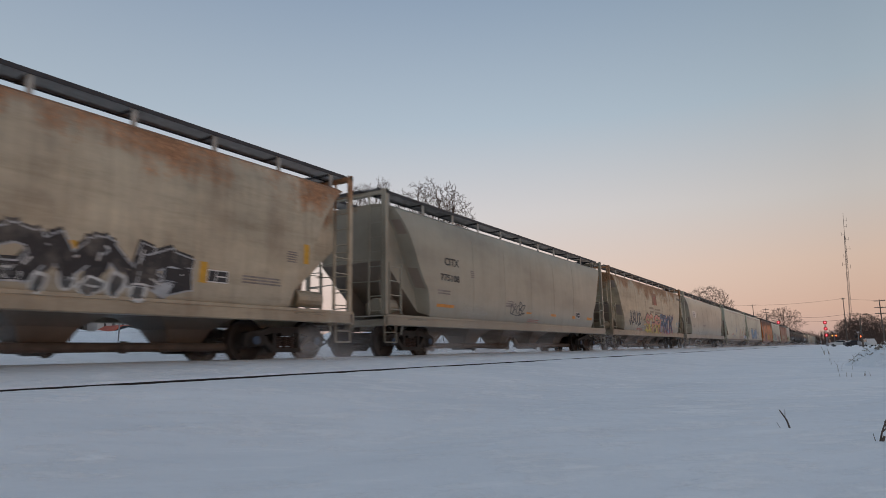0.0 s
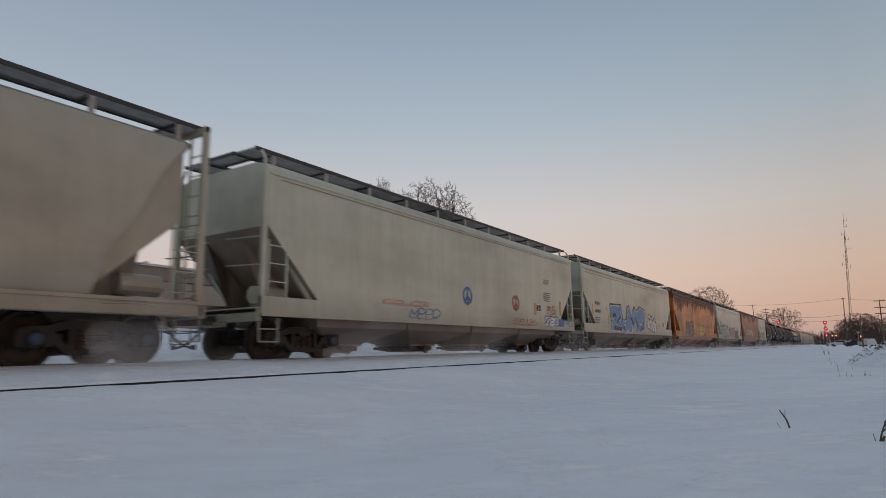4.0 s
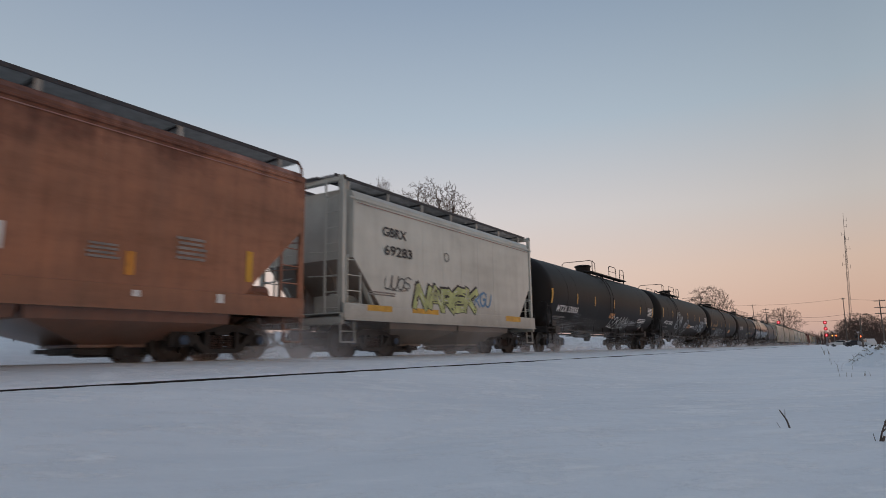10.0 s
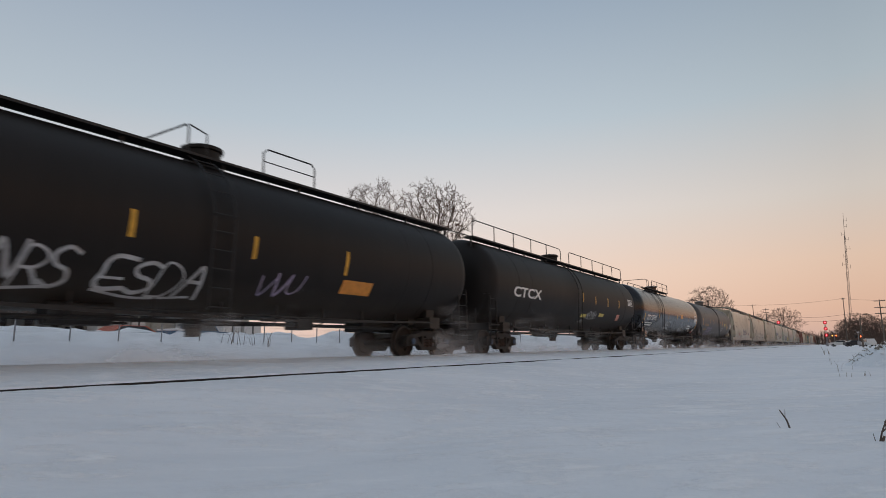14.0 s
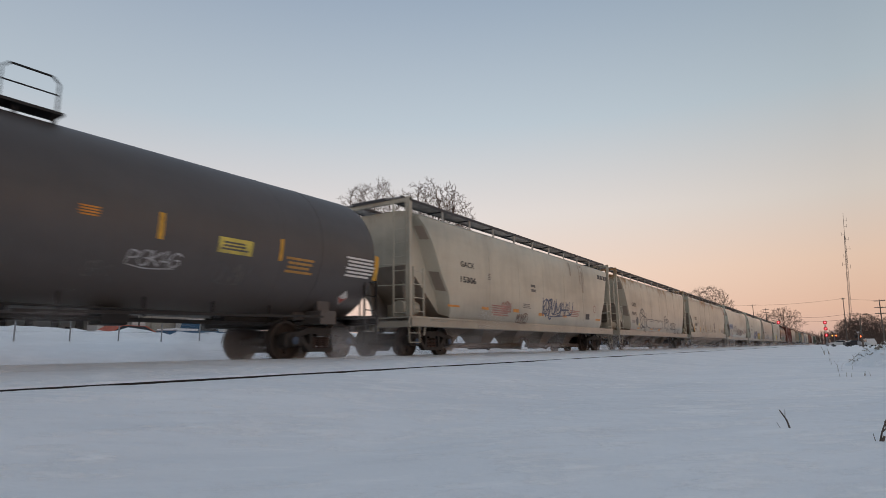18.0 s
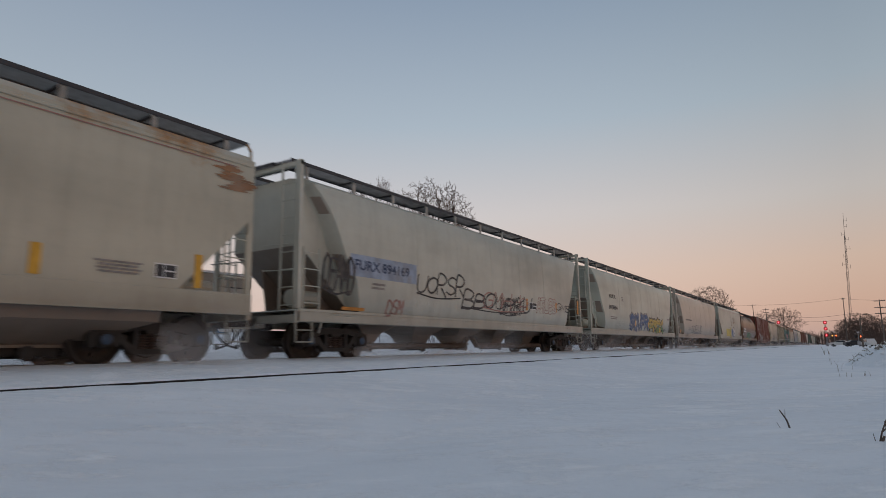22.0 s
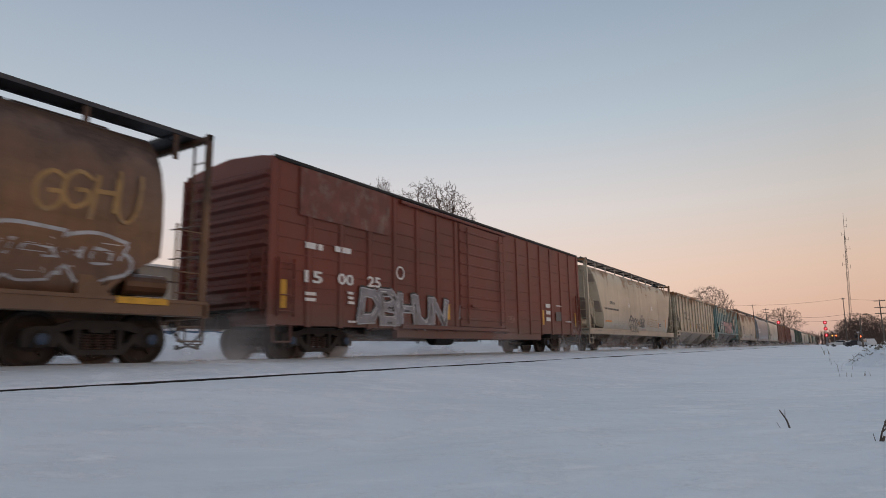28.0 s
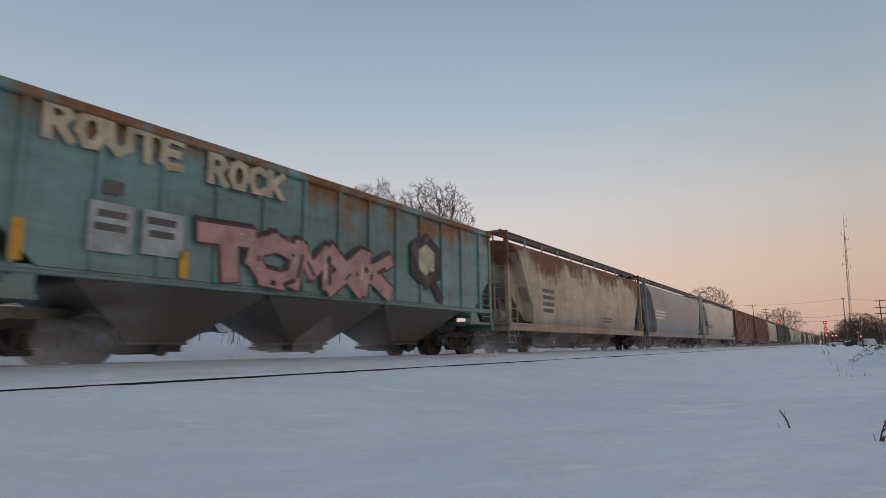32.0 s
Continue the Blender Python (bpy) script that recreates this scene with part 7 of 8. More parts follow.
CAR_DARK = plain("car_dark", (0.03, 0.03, 0.035), 0.3, 0.2, 0.2, 1.5)
CAR_WHITE = plain("car_white", (0.62, 0.60, 0.58), 0.35, 0.0, 0.1, 1.5)
GLASS_DARK = plain("car_window_glass", (0.02, 0.022, 0.025), 0.1, 0.0, 0.2, 2.0)
GALV = plain("galvanised_steel", (0.32, 0.32, 0.33), 0.5, 0.6, 0.2, 3.0)
TOWER_STEEL = plain("weathered_tower_steel", (0.12, 0.10, 0.09), 0.7, 0.2, 0.3, 3.0)
RUBBER = plain("tyre_rubber", (0.02, 0.02, 0.02), 0.8, 0.0, 0.2, 5.0)
SIGNAL_RED = glowing("red_signal_light", (1.0, 0.14, 0.17), 4.0)
SIGNAL_HALO = glowing("red_signal_halo", (0.75, 0.01, 0.03), 0.30)
LAMP_AMBER = glowing("amber_lamp", (1.0, 0.50, 0.10), 2.0)
TAIL_RED = glowing("flashing_red_light", (1.0, 0.10, 0.03), 5.0)


def grow(seed, height, radius, low, clear, points=1100, step=0.34, base=0.2, twig=0.011):
    """A bare tree whose branches grow towards points spread through a rounded crown: trunk and limbs in one mesh, fine twigs in another."""
    r = np.random.RandomState(seed)
    mid, rz = height * (1 + low) / 2, height * (1 - low) / 2
    q = r.normal(0, 1, (points * 3, 3))
    q /= np.linalg.norm(q, axis=1)[:, None]
    q *= r.uniform(0.05, 1.0, (len(q), 1)) ** 0.5
    lump = np.array([1.0 + 0.22 * noise.noise((a * 2.2 + seed, b * 2.2, c * 2.2)) for a, b, c in q])
    q = q * lump[:, None]
    q = q[q[:, 2] > -0.75][:points]
    aim = q * np.array([radius, radius, rz]) + np.array([0, 0, mid])
    nodes, parent = [], []
    k = int(height * clear / step)
    for i in range(k + 1):
        nodes.append(np.array([0.05 * math.sin(i * 0.7 + seed), 0.05 * math.cos(i * 0.5 + seed), -0.4 + (height * clear + 0.4) * i / k]))
        parent.append(i - 1)
    pos = np.array(nodes)
    near = np.array([np.argmin(((pos - p) ** 2).sum(1)) for p in aim])
    dist = np.linalg.norm(aim - pos[near], axis=1)
    live = np.ones(len(aim), bool)
    for turn in range(90):
        if not live.any():
            break
        new_nodes = []
        pull = {}
        for i in np.nonzero(live)[0]:
            if dist[i] < height * 0.9:
                pull.setdefault(near[i], []).append(i)
        for n, ids in pull.items():
            d = aim[ids] - nodes[n]
            d = (d / np.linalg.norm(d, axis=1)[:, None]).mean(0) + r.normal(0, 0.16, 3)
            d += np.array([0, 0, 0.05])
            if parent[n] >= 0:
                p = nodes[n] - nodes[parent[n]]
                d += 0.35 * p / max(1e-6, np.linalg.norm(p))
            d /= max(1e-6, np.linalg.norm(d))
            new_nodes.append((n, nodes[n] + d * step))
        if not new_nodes:
            break
        start = len(nodes)
        for n, p in new_nodes:
            nodes.append(p)
            parent.append(n)
        fresh = np.array([p for n, p in new_nodes])
        dd = np.linalg.norm(aim[:, None, :] - fresh[None], axis=2)
        j = dd.argmin(1)
        m = dd[np.arange(len(aim)), j]
        closer = m < dist
        near[closer], dist[closer] = start + j[closer], m[closer]
        live &= dist > step * 1.15
    kids = collections.defaultdict(list)
    for i, p in enumerate(parent):
        if p >= 0:
            kids[p].append(i)
    load = [0.0] * len(nodes)
    for i in range(len(nodes) - 1, -1, -1):
        load[i] = sum(load[c] for c in kids[i]) if kids[i] else 1.0
    rad = [max(twig, base * (v / load[0]) ** 0.5) for v in load]
    wood, fine = Mesh(), Mesh()

    def chain(i):
        """Follows the strongest branch from node i and returns the side branches met on the way."""
        line, side = [i], []
        while kids[line[-1]]:
            c = sorted(kids[line[-1]], key=lambda v: -load[v])
            side += [(line[-1], v) for v in c[1:]]
            line.append(c[0])
        return line, side

    todo = [(None, 0)]
    while todo:
        frm, i = todo.pop()
        line, side = chain(i)
        todo += side
        ids = ([frm] if frm is not None else []) + line
        rs = [rad[v] for v in ids]
        if frm is not None:
            rs[0] = rad[line[0]]
        if len(ids) > 1:
            thick = rs[0] > twig * 1.8
            (wood if thick else fine).tube([tuple(nodes[v]) for v in ids], rs, 6 if thick else 3, False)
    for i in range(k + 2, len(nodes)):
        if load[i] < 9:
            for w in range(4 if load[i] < 2.5 else 2):
                g = nodes[i] - nodes[parent[i]]
                d = g / np.linalg.norm(g) + r.normal(0, 0.75, 3) + np.array([0, 0, 0.2])
                d /= np.linalg.norm(d)
                e = nodes[i] + d * step * r.uniform(0.7, 1.7)
                h = (nodes[i] + e) / 2 + r.normal(0, 0.03, 3)
                fine.tube([tuple(nodes[i]), tuple(h), tuple(e)], [twig * 0.8, twig * 0.65, twig * 0.5], 3, False)
                g = d + r.normal(0, 0.6, 3)
                fine.tube([tuple(h), tuple(h + g / np.linalg.norm(g) * step * r.uniform(0.4, 0.9))], [twig * 0.65, twig * 0.45], 3, False)
    return wood, fine


def tree(label, x, y, top, seed, radius, low, clear, points=1100, step=0.34, base=0.2, twig=0.011):
    z = ground_z(x, y)
    t = thing("bare_tree", label, "tree", "bare trees", (x, y, z))
    wood, fine = grow(seed, top - z, radius, low, clear, points, step, base, twig)
    part("trunk", wood, BARK, t, "grey-brown trunk and limbs", 0.8)
    part("crown", fine, TWIG, t, "fine bare twigs")
    return t


tree("large bare tree with a rounded spreading crown behind the tracks", -25.1, 38.0, 13.3, 4, 2.75, 0.45, 0.55, 1200, 0.30, 0.2, 0.013)
tree("bare tree with dense fine twigs behind the tracks", -30.4, 37.0, 13.85, 11, 3.3, 0.42, 0.5, 1300, 0.30, 0.17, 0.010)
tree("bare tree standing beyond the rear of the train", -23.6, 150.0, 14.0, 31, 5.6, 0.25, 0.35, 900, 0.5, 0.22, 0.016)
tree("bare tree with a rounded crown near the crossing", -15.9, 262.0, 14.4, 37, 6.8, 0.22, 0.3, 900, 0.6, 0.24, 0.020)
tree("slender bare tree beyond the crossing", -22.4, 255.0, 13.0, 41, 3.0, 0.35, 0.4, 260, 0.6, 0.15, 0.018)
for i, (bx, by, bt, sd) in enumerate(((2.9, 205, 7.2, 51), (5.4, 212, 9.3, 53), (8.2, 206, 8.6, 57), (11.0, 215, 7.2, 59), (14.0, 210, 8.4, 61), (4.2, 228, 8.0, 63), (9.4, 230, 8.8, 65))):
    tree("dark bare shrubby tree beside the crossing road", bx, by, bt, sd, 3.6, 0.1, 0.16, 800, 0.42, 0.16, 0.020)


def far_woods():
    """A low dark belt of leafless woods far down the line."""
    rng = random.Random(77)
    m = Mesh()
    for i in range(2600):
        x, y = rng.uniform(-75, 60), rng.uniform(395, 470)
        if -19 < x < -3 and rng.random() < 0.35:
            continue
        h = (9.5 + 3.0 * noise.noise((x * 0.05, 0, 0))) * rng.uniform(0.5, 1.0)
        lean = rng.uniform(-1.2, 1.2)
        m.tube([(x, y, -0.5), (x + lean * 0.3, y, h * 0.5), (x + lean, y + rng.uniform(-0.6, 0.6), h)], [0.16, 0.10, 0.03], 3, False)
        for k in range(3):
            u = rng.uniform(0.35, 0.9)
            p = Vector((x + lean * u, y, h * u))
            m.tube([p, p + Vector((rng.uniform(-1.6, 1.6), rng.uniform(-0.6, 0.6), rng.uniform(0.6, 2.2)))], [0.07, 0.03], 3, False)
    tagged(part("far_woods", m, TWIG), "belt of leafless woods far down the line", "woods", kind="stuff")


far_woods()


def building():
    b = thing("warehouse", "long two-tone tan warehouse with a canopy behind the snow bank", "building", at=(-40, 0, 0.4))
    z0, top, y0, y1 = -0.8, 6.05, -45.0, 32.6
    m = Mesh()
    m.box(-22, 0, y0, y1, z0, 4.93)
    part("lower_wall", m, WALL_PALE, b, "pale lower cladding")
    m = Mesh()
    m.box(-22, 0.06, y0 - 0.06, y1 + 0.06, 5.03, top - 0.1)
    part("upper_wall", m, WALL_TAN, b, "tan upper cladding")
    m = Mesh()
    m.box(-21.9, 0.03, y0 - 0.03, y1 + 0.03, 4.932, 5.028)
    part("band", m, TRIM_DARK, b, "dark line between the claddings")
    m = Mesh()
    m.box(-22.2, 0.25, y0 - 0.2, y1 + 0.2, top - 0.098, top + 0.06)
    part("roof", m, WHITE_PAINT, b, "flat roof with a pale edge trim")
    for i in range(24):
        y = y0 + 2 + i * 3.2
        m = Mesh()
        m.box(0.062, 0.10, y - 0.05, y + 0.05, z0 + 0.1, 4.9)
        part("wall_joint", m, WALL_TAN, b)
    m = Mesh()
    m.box(0.10, 4.0, -30, 21.2, 2.28, 2.46, 0.03)
    c = part("canopy", m, WHITE_PAINT, b, "white canopy edge")
    m = Mesh()
    m.box(0.2, 3.9, -29.8, 21.0, 2.05, 2.276)
    part("soffit", m, TRIM_DARK, c, "dark underside of the canopy")
    for i in range(9):
        y = 21.0 - i * 1.42 - 0.9
        m = Mesh()
        m.box(0.105, 0.19, y - 0.46, y + 0.46, z0 + 0.1, 2.0, 0.02)
        d = part("door_panel", m, PANEL_GREY, b, "pale grey door panel")
        m = Mesh()
        m.box(0.192, 0.21, y - 0.13, y + 0.13, 1.45, 1.58)
        part("door_window", m, GLASS_DARK, d)
        m = Mesh()
        m.box(0.10, 0.16, y + 0.50, y + 0.90, z0 + 0.1, 2.0)
        part("door_gap", m, TRIM_DARK, b, "dark recess between the doors")
    m = Mesh()
    m.box(0.11, 1.6, 26.0, 27.4, z0, 2.3, 0.04)
    part("bay_box", m, WHITE_PAINT, b, "white projecting bay")
    return b


building()


def storage_box(x, y, sx, sy, z0, z1):
    t = thing("storage_box", "white storage box standing behind the snow bank", "storage box", "storage boxes", (x, y, z0))
    m = Mesh()
    m.box(-sx, sx, -sy, sy, 0, z1 - z0 - 0.06, 0.03)
    b = part("body", m, WHITE_PAINT, t)
    m = Mesh()
    m.box(-sx - 0.03, sx + 0.03, -sy - 0.03, sy + 0.03, z1 - z0 - 0.058, z1 - z0, 0.02)
    part("lid", m, PANEL_GREY, t, "grey lid")
    m = Mesh()
    m.box(sx + 0.002, sx + 0.03, -0.05, 0.05, 0.3, z1 - z0 - 0.2)
    part("latch", m, TRIM_DARK, b)


for sy in (17.9, 18.9, 19.85):
    storage_box(-36.3, sy * 1.05, 0.6, 0.43, ground_z(-36.3, sy), 2.42)
storage_box(-36.3, 27.6, 0.7, 0.75, ground_z(-36.3, 27.6), 2.6)
storage_box(-36.3, 29.4, 0.7, 0.75, ground_z(-36.3, 29.4), 2.45)


def fence():
    f = thing("wire_fence", "low wire fence with thin steel posts along the snow bank", "fence", at=(-19, 0, 0))
    ys = [3.2 + 1.45 * i for i in range(26)]
    for y in ys:
        z = ground_z(-19, y)
        m = Mesh()
        m.tube([(0, y, z - 0.3), (0.01, y, z + 0.62)], 0.022, 6)
        part("post", m, GALV, f)
    for k, h in enumerate((0.55, 0.30)):
        m = Mesh()
        m.tube([(0, y, ground_z(-19, y) + h - 0.02 * (i % 2)) for i, y in enumerate(ys)], 0.004, 4)
        part("wire", m, GALV, f)


fence()


def vehicle(name, label, x, y, paint, turn, kind="suv"):
    """A car of body, cabin, windows, wheels."""
    z = ground_z(x, y)
    v = thing(name, label, "vehicle", at=(x, y, z))
    v.rotation_euler = (0, 0, radians(turn))
    h = 1.72 if kind != "sedan" else 1.42
    low = [(-2.3, 0.35), (2.25, 0.35), (2.3, 0.75), (1.95, 0.98), (1.1, 1.02), (-2.25, 1.02), (-2.35, 0.7)]
    cab = [(1.15, 1.02), (0.55, h), (-1.9 if kind == "suv" else -1.0, h), (-2.25 if kind == "suv" else -1.7, 1.02)]
    if kind == "pickup":
        cab = [(1.05, 1.02), (0.55, h), (-0.45, h), (-0.6, 1.02)]

    def slab(pts, wdt, wtop=None):
        m = Mesh()
        n = len(pts)
        zmin = min(q for _, q in pts)
        wt2 = wtop or wdt

        def hw(q):
            return wdt + (wt2 - wdt) * (q - zmin) / max(0.01, (max(b for _, b in pts) - zmin))
        m.add([(-hw(b), a, b) for a, b in pts] + [(hw(b), a, b) for a, b in pts], [tuple(range(n)), tuple(range(2 * n - 1, n - 1, -1))] + [(i, (i + 1) % n, n + (i + 1) % n, n + i) for i in range(n)])
        return m
    part("body", slab(low, 0.92), paint, v)
    part("cabin", slab(cab, 0.86, 0.70), paint, v)
    win = [((a - sum(p[0] for p in cab) / 4) * 0.86 + sum(p[0] for p in cab) / 4, 1.06 + (b - 1.02) * 0.80) for a, b in cab]
    part("side_windows", slab(win, 0.872, 0.745), GLASS_DARK, v)
    for wx in (-0.86, 0.86):
        for wy in (-1.4, 1.4):
            m = Mesh()
            m.lathe([(-0.1, 0.16), (-0.1, 0.31), (-0.06, 0.33), (0.06, 0.33), (0.1, 0.31), (0.1, 0.16)], (wx, wy, 0.33), "x", 18)
            w = part("wheel", m, RUBBER, v, smooth=0.6)
            m = Mesh()
            m.lathe([(-0.105, 0.04), (-0.105, 0.15), (0.105, 0.15), (0.105, 0.04)], (wx, wy, 0.33), "x", 12)
            part("rim", m, GALV, w)
    if kind == "pickup":
        m = Mesh()
        m.box(-0.85, 0.85, -2.2, -0.62, 1.025, 1.16, 0.05)
        part("snow_cover", m, SNOW, v, "snow lying on the bed")
    for s in (1, -1):
        m = Mesh()
        m.box(s * 0.72 - 0.14, s * 0.72 + 0.14, 2.22, 2.32, 0.70, 0.84, 0.02)
        part("headlight", m, WHITE_PAINT, v)
    return v


vehicle("pickup_truck", "blue pickup truck half hidden behind the snow bank", -33.5, 23.3, CAR_BLUE, 8, "pickup").location.z = 0.55
vehicle("parked_car", "orange-red car half hidden behind the snow bank", -33.8, 19.2, RED_PAINT, 4, "sedan").location.z = 0.42
vehicle("suv", "white sport utility vehicle waiting at the crossing", 6.0, 166, CAR_WHITE, 12)
vehicle("parked_car", "dark car waiting at the crossing", 3.7, 172, CAR_DARK, -70, "sedan")
vehicle("parked_car", "white car with snow on it beyond the crossing", 0.7, 178, CAR_WHITE, 80, "sedan")


# ---- signals, poles, tower ----
def signal(label, x, y, heads, pole_top):
    z = ground_z(x, y)
    s = thing("railway_signal", label, "railway signal", "railway signals", (x, y, z))
    m = Mesh()
    m.tube([(0, 0.3, -0.5), (0, 0.3, pole_top - z)], 0.09, 10)
    part("mast", m, GALV, s)
    m = Mesh()
    m.box(-0.35, 0.35, 0.05, 0.6, 0.0, 1.1, 0.05)
    part("relay_case", m, GALV, s)
    m = Mesh()
    ladder(m, (-0.2, 0.5, 0.3), (-0.2, 0.5, pole_top - z - 0.4), "x", 0.4, 0.35)
    part("ladder", m, GALV, s)
    for hz in heads:
        m = Mesh()
        m.lathe([(-0.02, 0.10), (-0.02, 0.52), (0.04, 0.52), (0.04, 0.10)], (0, 0.0, hz - z), "y", 24)
        h = part("signal_head", m, STEEL_DARK, s, "black round target with a hood")
        m = Mesh()
        m.lathe([(-0.05, 0.02), (-0.05, 0.16), (-0.03, 0.17)], (0, 0.0, hz - z), "y", 20)
        part("lens", m, SIGNAL_RED, h, "glowing red lens")
        # lens light spilling onto the black target, added as a dim emissive ring
        m = Mesh()
        m.lathe([(-0.024, 0.20), (-0.03, 0.22), (-0.03, 0.44), (-0.024, 0.46)], (0, 0.0, hz - z), "y", 24)
        part("lens_rim", m, SIGNAL_HALO, h, "dim red halo of the lens on its target")
        m = Mesh()
        pts = [(0.27 * math.cos(a), 0.27 * math.sin(a)) for a in (math.pi * k / 10 for k in range(11))]
        ring_o = [(px, -0.4, hz - z + pz) for px, pz in pts] + [(px * 0.9, -0.4, hz - z + pz * 0.9) for px, pz in reversed(pts)]
        ring_i = [(px, -0.03, hz - z + pz) for px, pz in pts] + [(px * 0.9, -0.03, hz - z + pz * 0.9) for px, pz in reversed(pts)]
        m.loft([ring_o, ring_i])
        part("hood", m, STEEL_DARK, h)


signal("tall mast signal with three glowing red lights", -2.35, 215, (6.62, 4.75, 2.85), 7.1)
signal("mast signal with one glowing red light beyond the train", -14.6, 215, (7.1,), 7.6)


def crossing_flasher(label, x, y, top, lit, amber):
    z = ground_z(x, y)
    s = thing("crossing_signal", label, "crossing signal", "crossing signals", (x, y, z))
    m = Mesh()
    m.tube([(0, 0, -0.3), (0, 0, top + 0.9 - z)], 0.06, 8)
    part("mast", m, GALV, s)
    m = Mesh()
    for q in (1, -1):
        m.beam((-0.6, -0.05, top + 0.9 - z - 0.4 * q), (0.6, -0.05, top + 0.9 - z + 0.4 * q), 0.12, 0.03)
    part("crossbuck", m, WHITE_PAINT, s, "white crossbuck boards")
    for q in (1, -1):
        m = Mesh()
        m.lathe([(-0.02, 0.05), (-0.02, 0.28), (0.02, 0.28), (0.02, 0.05)], (q * 0.42, -0.1, top - z), "y", 18)
        h = part("lamp_plate", m, STEEL_DARK, s)
        m = Mesh()
        m.lathe([(-0.06, 0.02), (-0.06, 0.15), (-0.022, 0.16)], (q * 0.42, -0.1, top - z), "y", 14)
        part("lens", m, TAIL_RED if q == lit else (LAMP_AMBER if amber else STEEL_DARK), h, "lit lamp lens" if q == lit or amber else "")
    m = Mesh()
    m.box(-0.3, 0.3, -0.2, 0.2, 0.3, 1.1, 0.04)
    part("gate_case", m, GALV, s)


crossing_flasher("crossing signal with one flashing red lamp", -0.35, 190, 2.35, 1, True)
crossing_flasher("crossing signal with a bright red lamp beside waiting cars", 3.9, 152, 1.65, 1, False)





def utility_pole(x, y, top, arms, lean=0.0, ARM=0.95):
    z = ground_z(x, y)
    p = thing("utility_pole", "weathered wooden utility pole with cross-arms", "utility pole", "utility poles", (x, y, z))
    m = Mesh()
    m.tube([(0, 0, -0.5), (lean * 0.5, 0, (top - z) * 0.5), (lean, 0, top - z)], [0.14, 0.12, 0.09], 10)
    part("pole", m, POLEWOOD, p, smooth=0.7)
    for h in arms:
        m = Mesh()
        m.box(-ARM + lean, ARM + lean, -0.06, 0.06, top - z - h - 0.07, top - z - h + 0.07, 0.02)
        a = part("cross_arm", m, POLEWOOD, p)
        for k in (-ARM * 0.88, -ARM * 0.4, ARM * 0.4, ARM * 0.88):
            m = Mesh()
            m.lathe([(top - z - h + 0.07, 0.03), (top - z - h + 0.2, 0.05), (top - z - h + 0.24, 0.02)], (k + lean, 0, 0), "z", 8)
            part("insulator", m, GALV, a)


utility_pole(2.55, 200, 12.8, (0.35,), 0.15, 0.45)
utility_pole(8.1, 150, 8.9, (0.25, 1.6, 2.8))
utility_pole(3.6, 121, 4.3, ())
utility_pole(-22.8, 230, 13.9, (0.2,))
utility_pole(-19.0, 230, 12.4, (0.4, 1.4))
utility_pole(36.0, 132, 11.0, (0.3, 1.4))


def wire(a, b, sag, r=0.016):
    m = Mesh()
    a, b = Vector(a), Vector(b)
    m.tube([a.lerp(b, k / 16) - Vector((0, 0, sag * 4 * (k / 16) * (1 - k / 16))) for k in range(17)], r, 4)
    tagged(part("power_line", m, STEEL_DARK), "dark overhead power line between poles", "power line", "power lines")


wire((-30, 231, 14.1), (-22.8, 230, 13.75), 0.2, 0.035)
wire((-22.8, 230, 13.75), (2.6, 200, 12.6), 0.5, 0.03)
wire((2.6, 200, 12.6), (8.1, 150, 8.75), 0.1, 0.025)
wire((8.1, 150, 8.75), (36, 132, 10.8), 0.5, 0.022)
wire((-19.0, 230, 11.0), (2.6, 200, 8.2), 1.2, 0.035)
wire((2.6, 200, 8.2), (8.1, 150, 6.2), 0.2, 0.03)
wire((-19.0, 230, 9.4), (2.6, 200, 6.8), 1.0, 0.04)
wire((2.6, 200, 6.8), (8.1, 150, 5.9), 0.3, 0.03)
wire((8.1, 150, 6.2), (36, 132, 8.8), 0.5, 0.022)


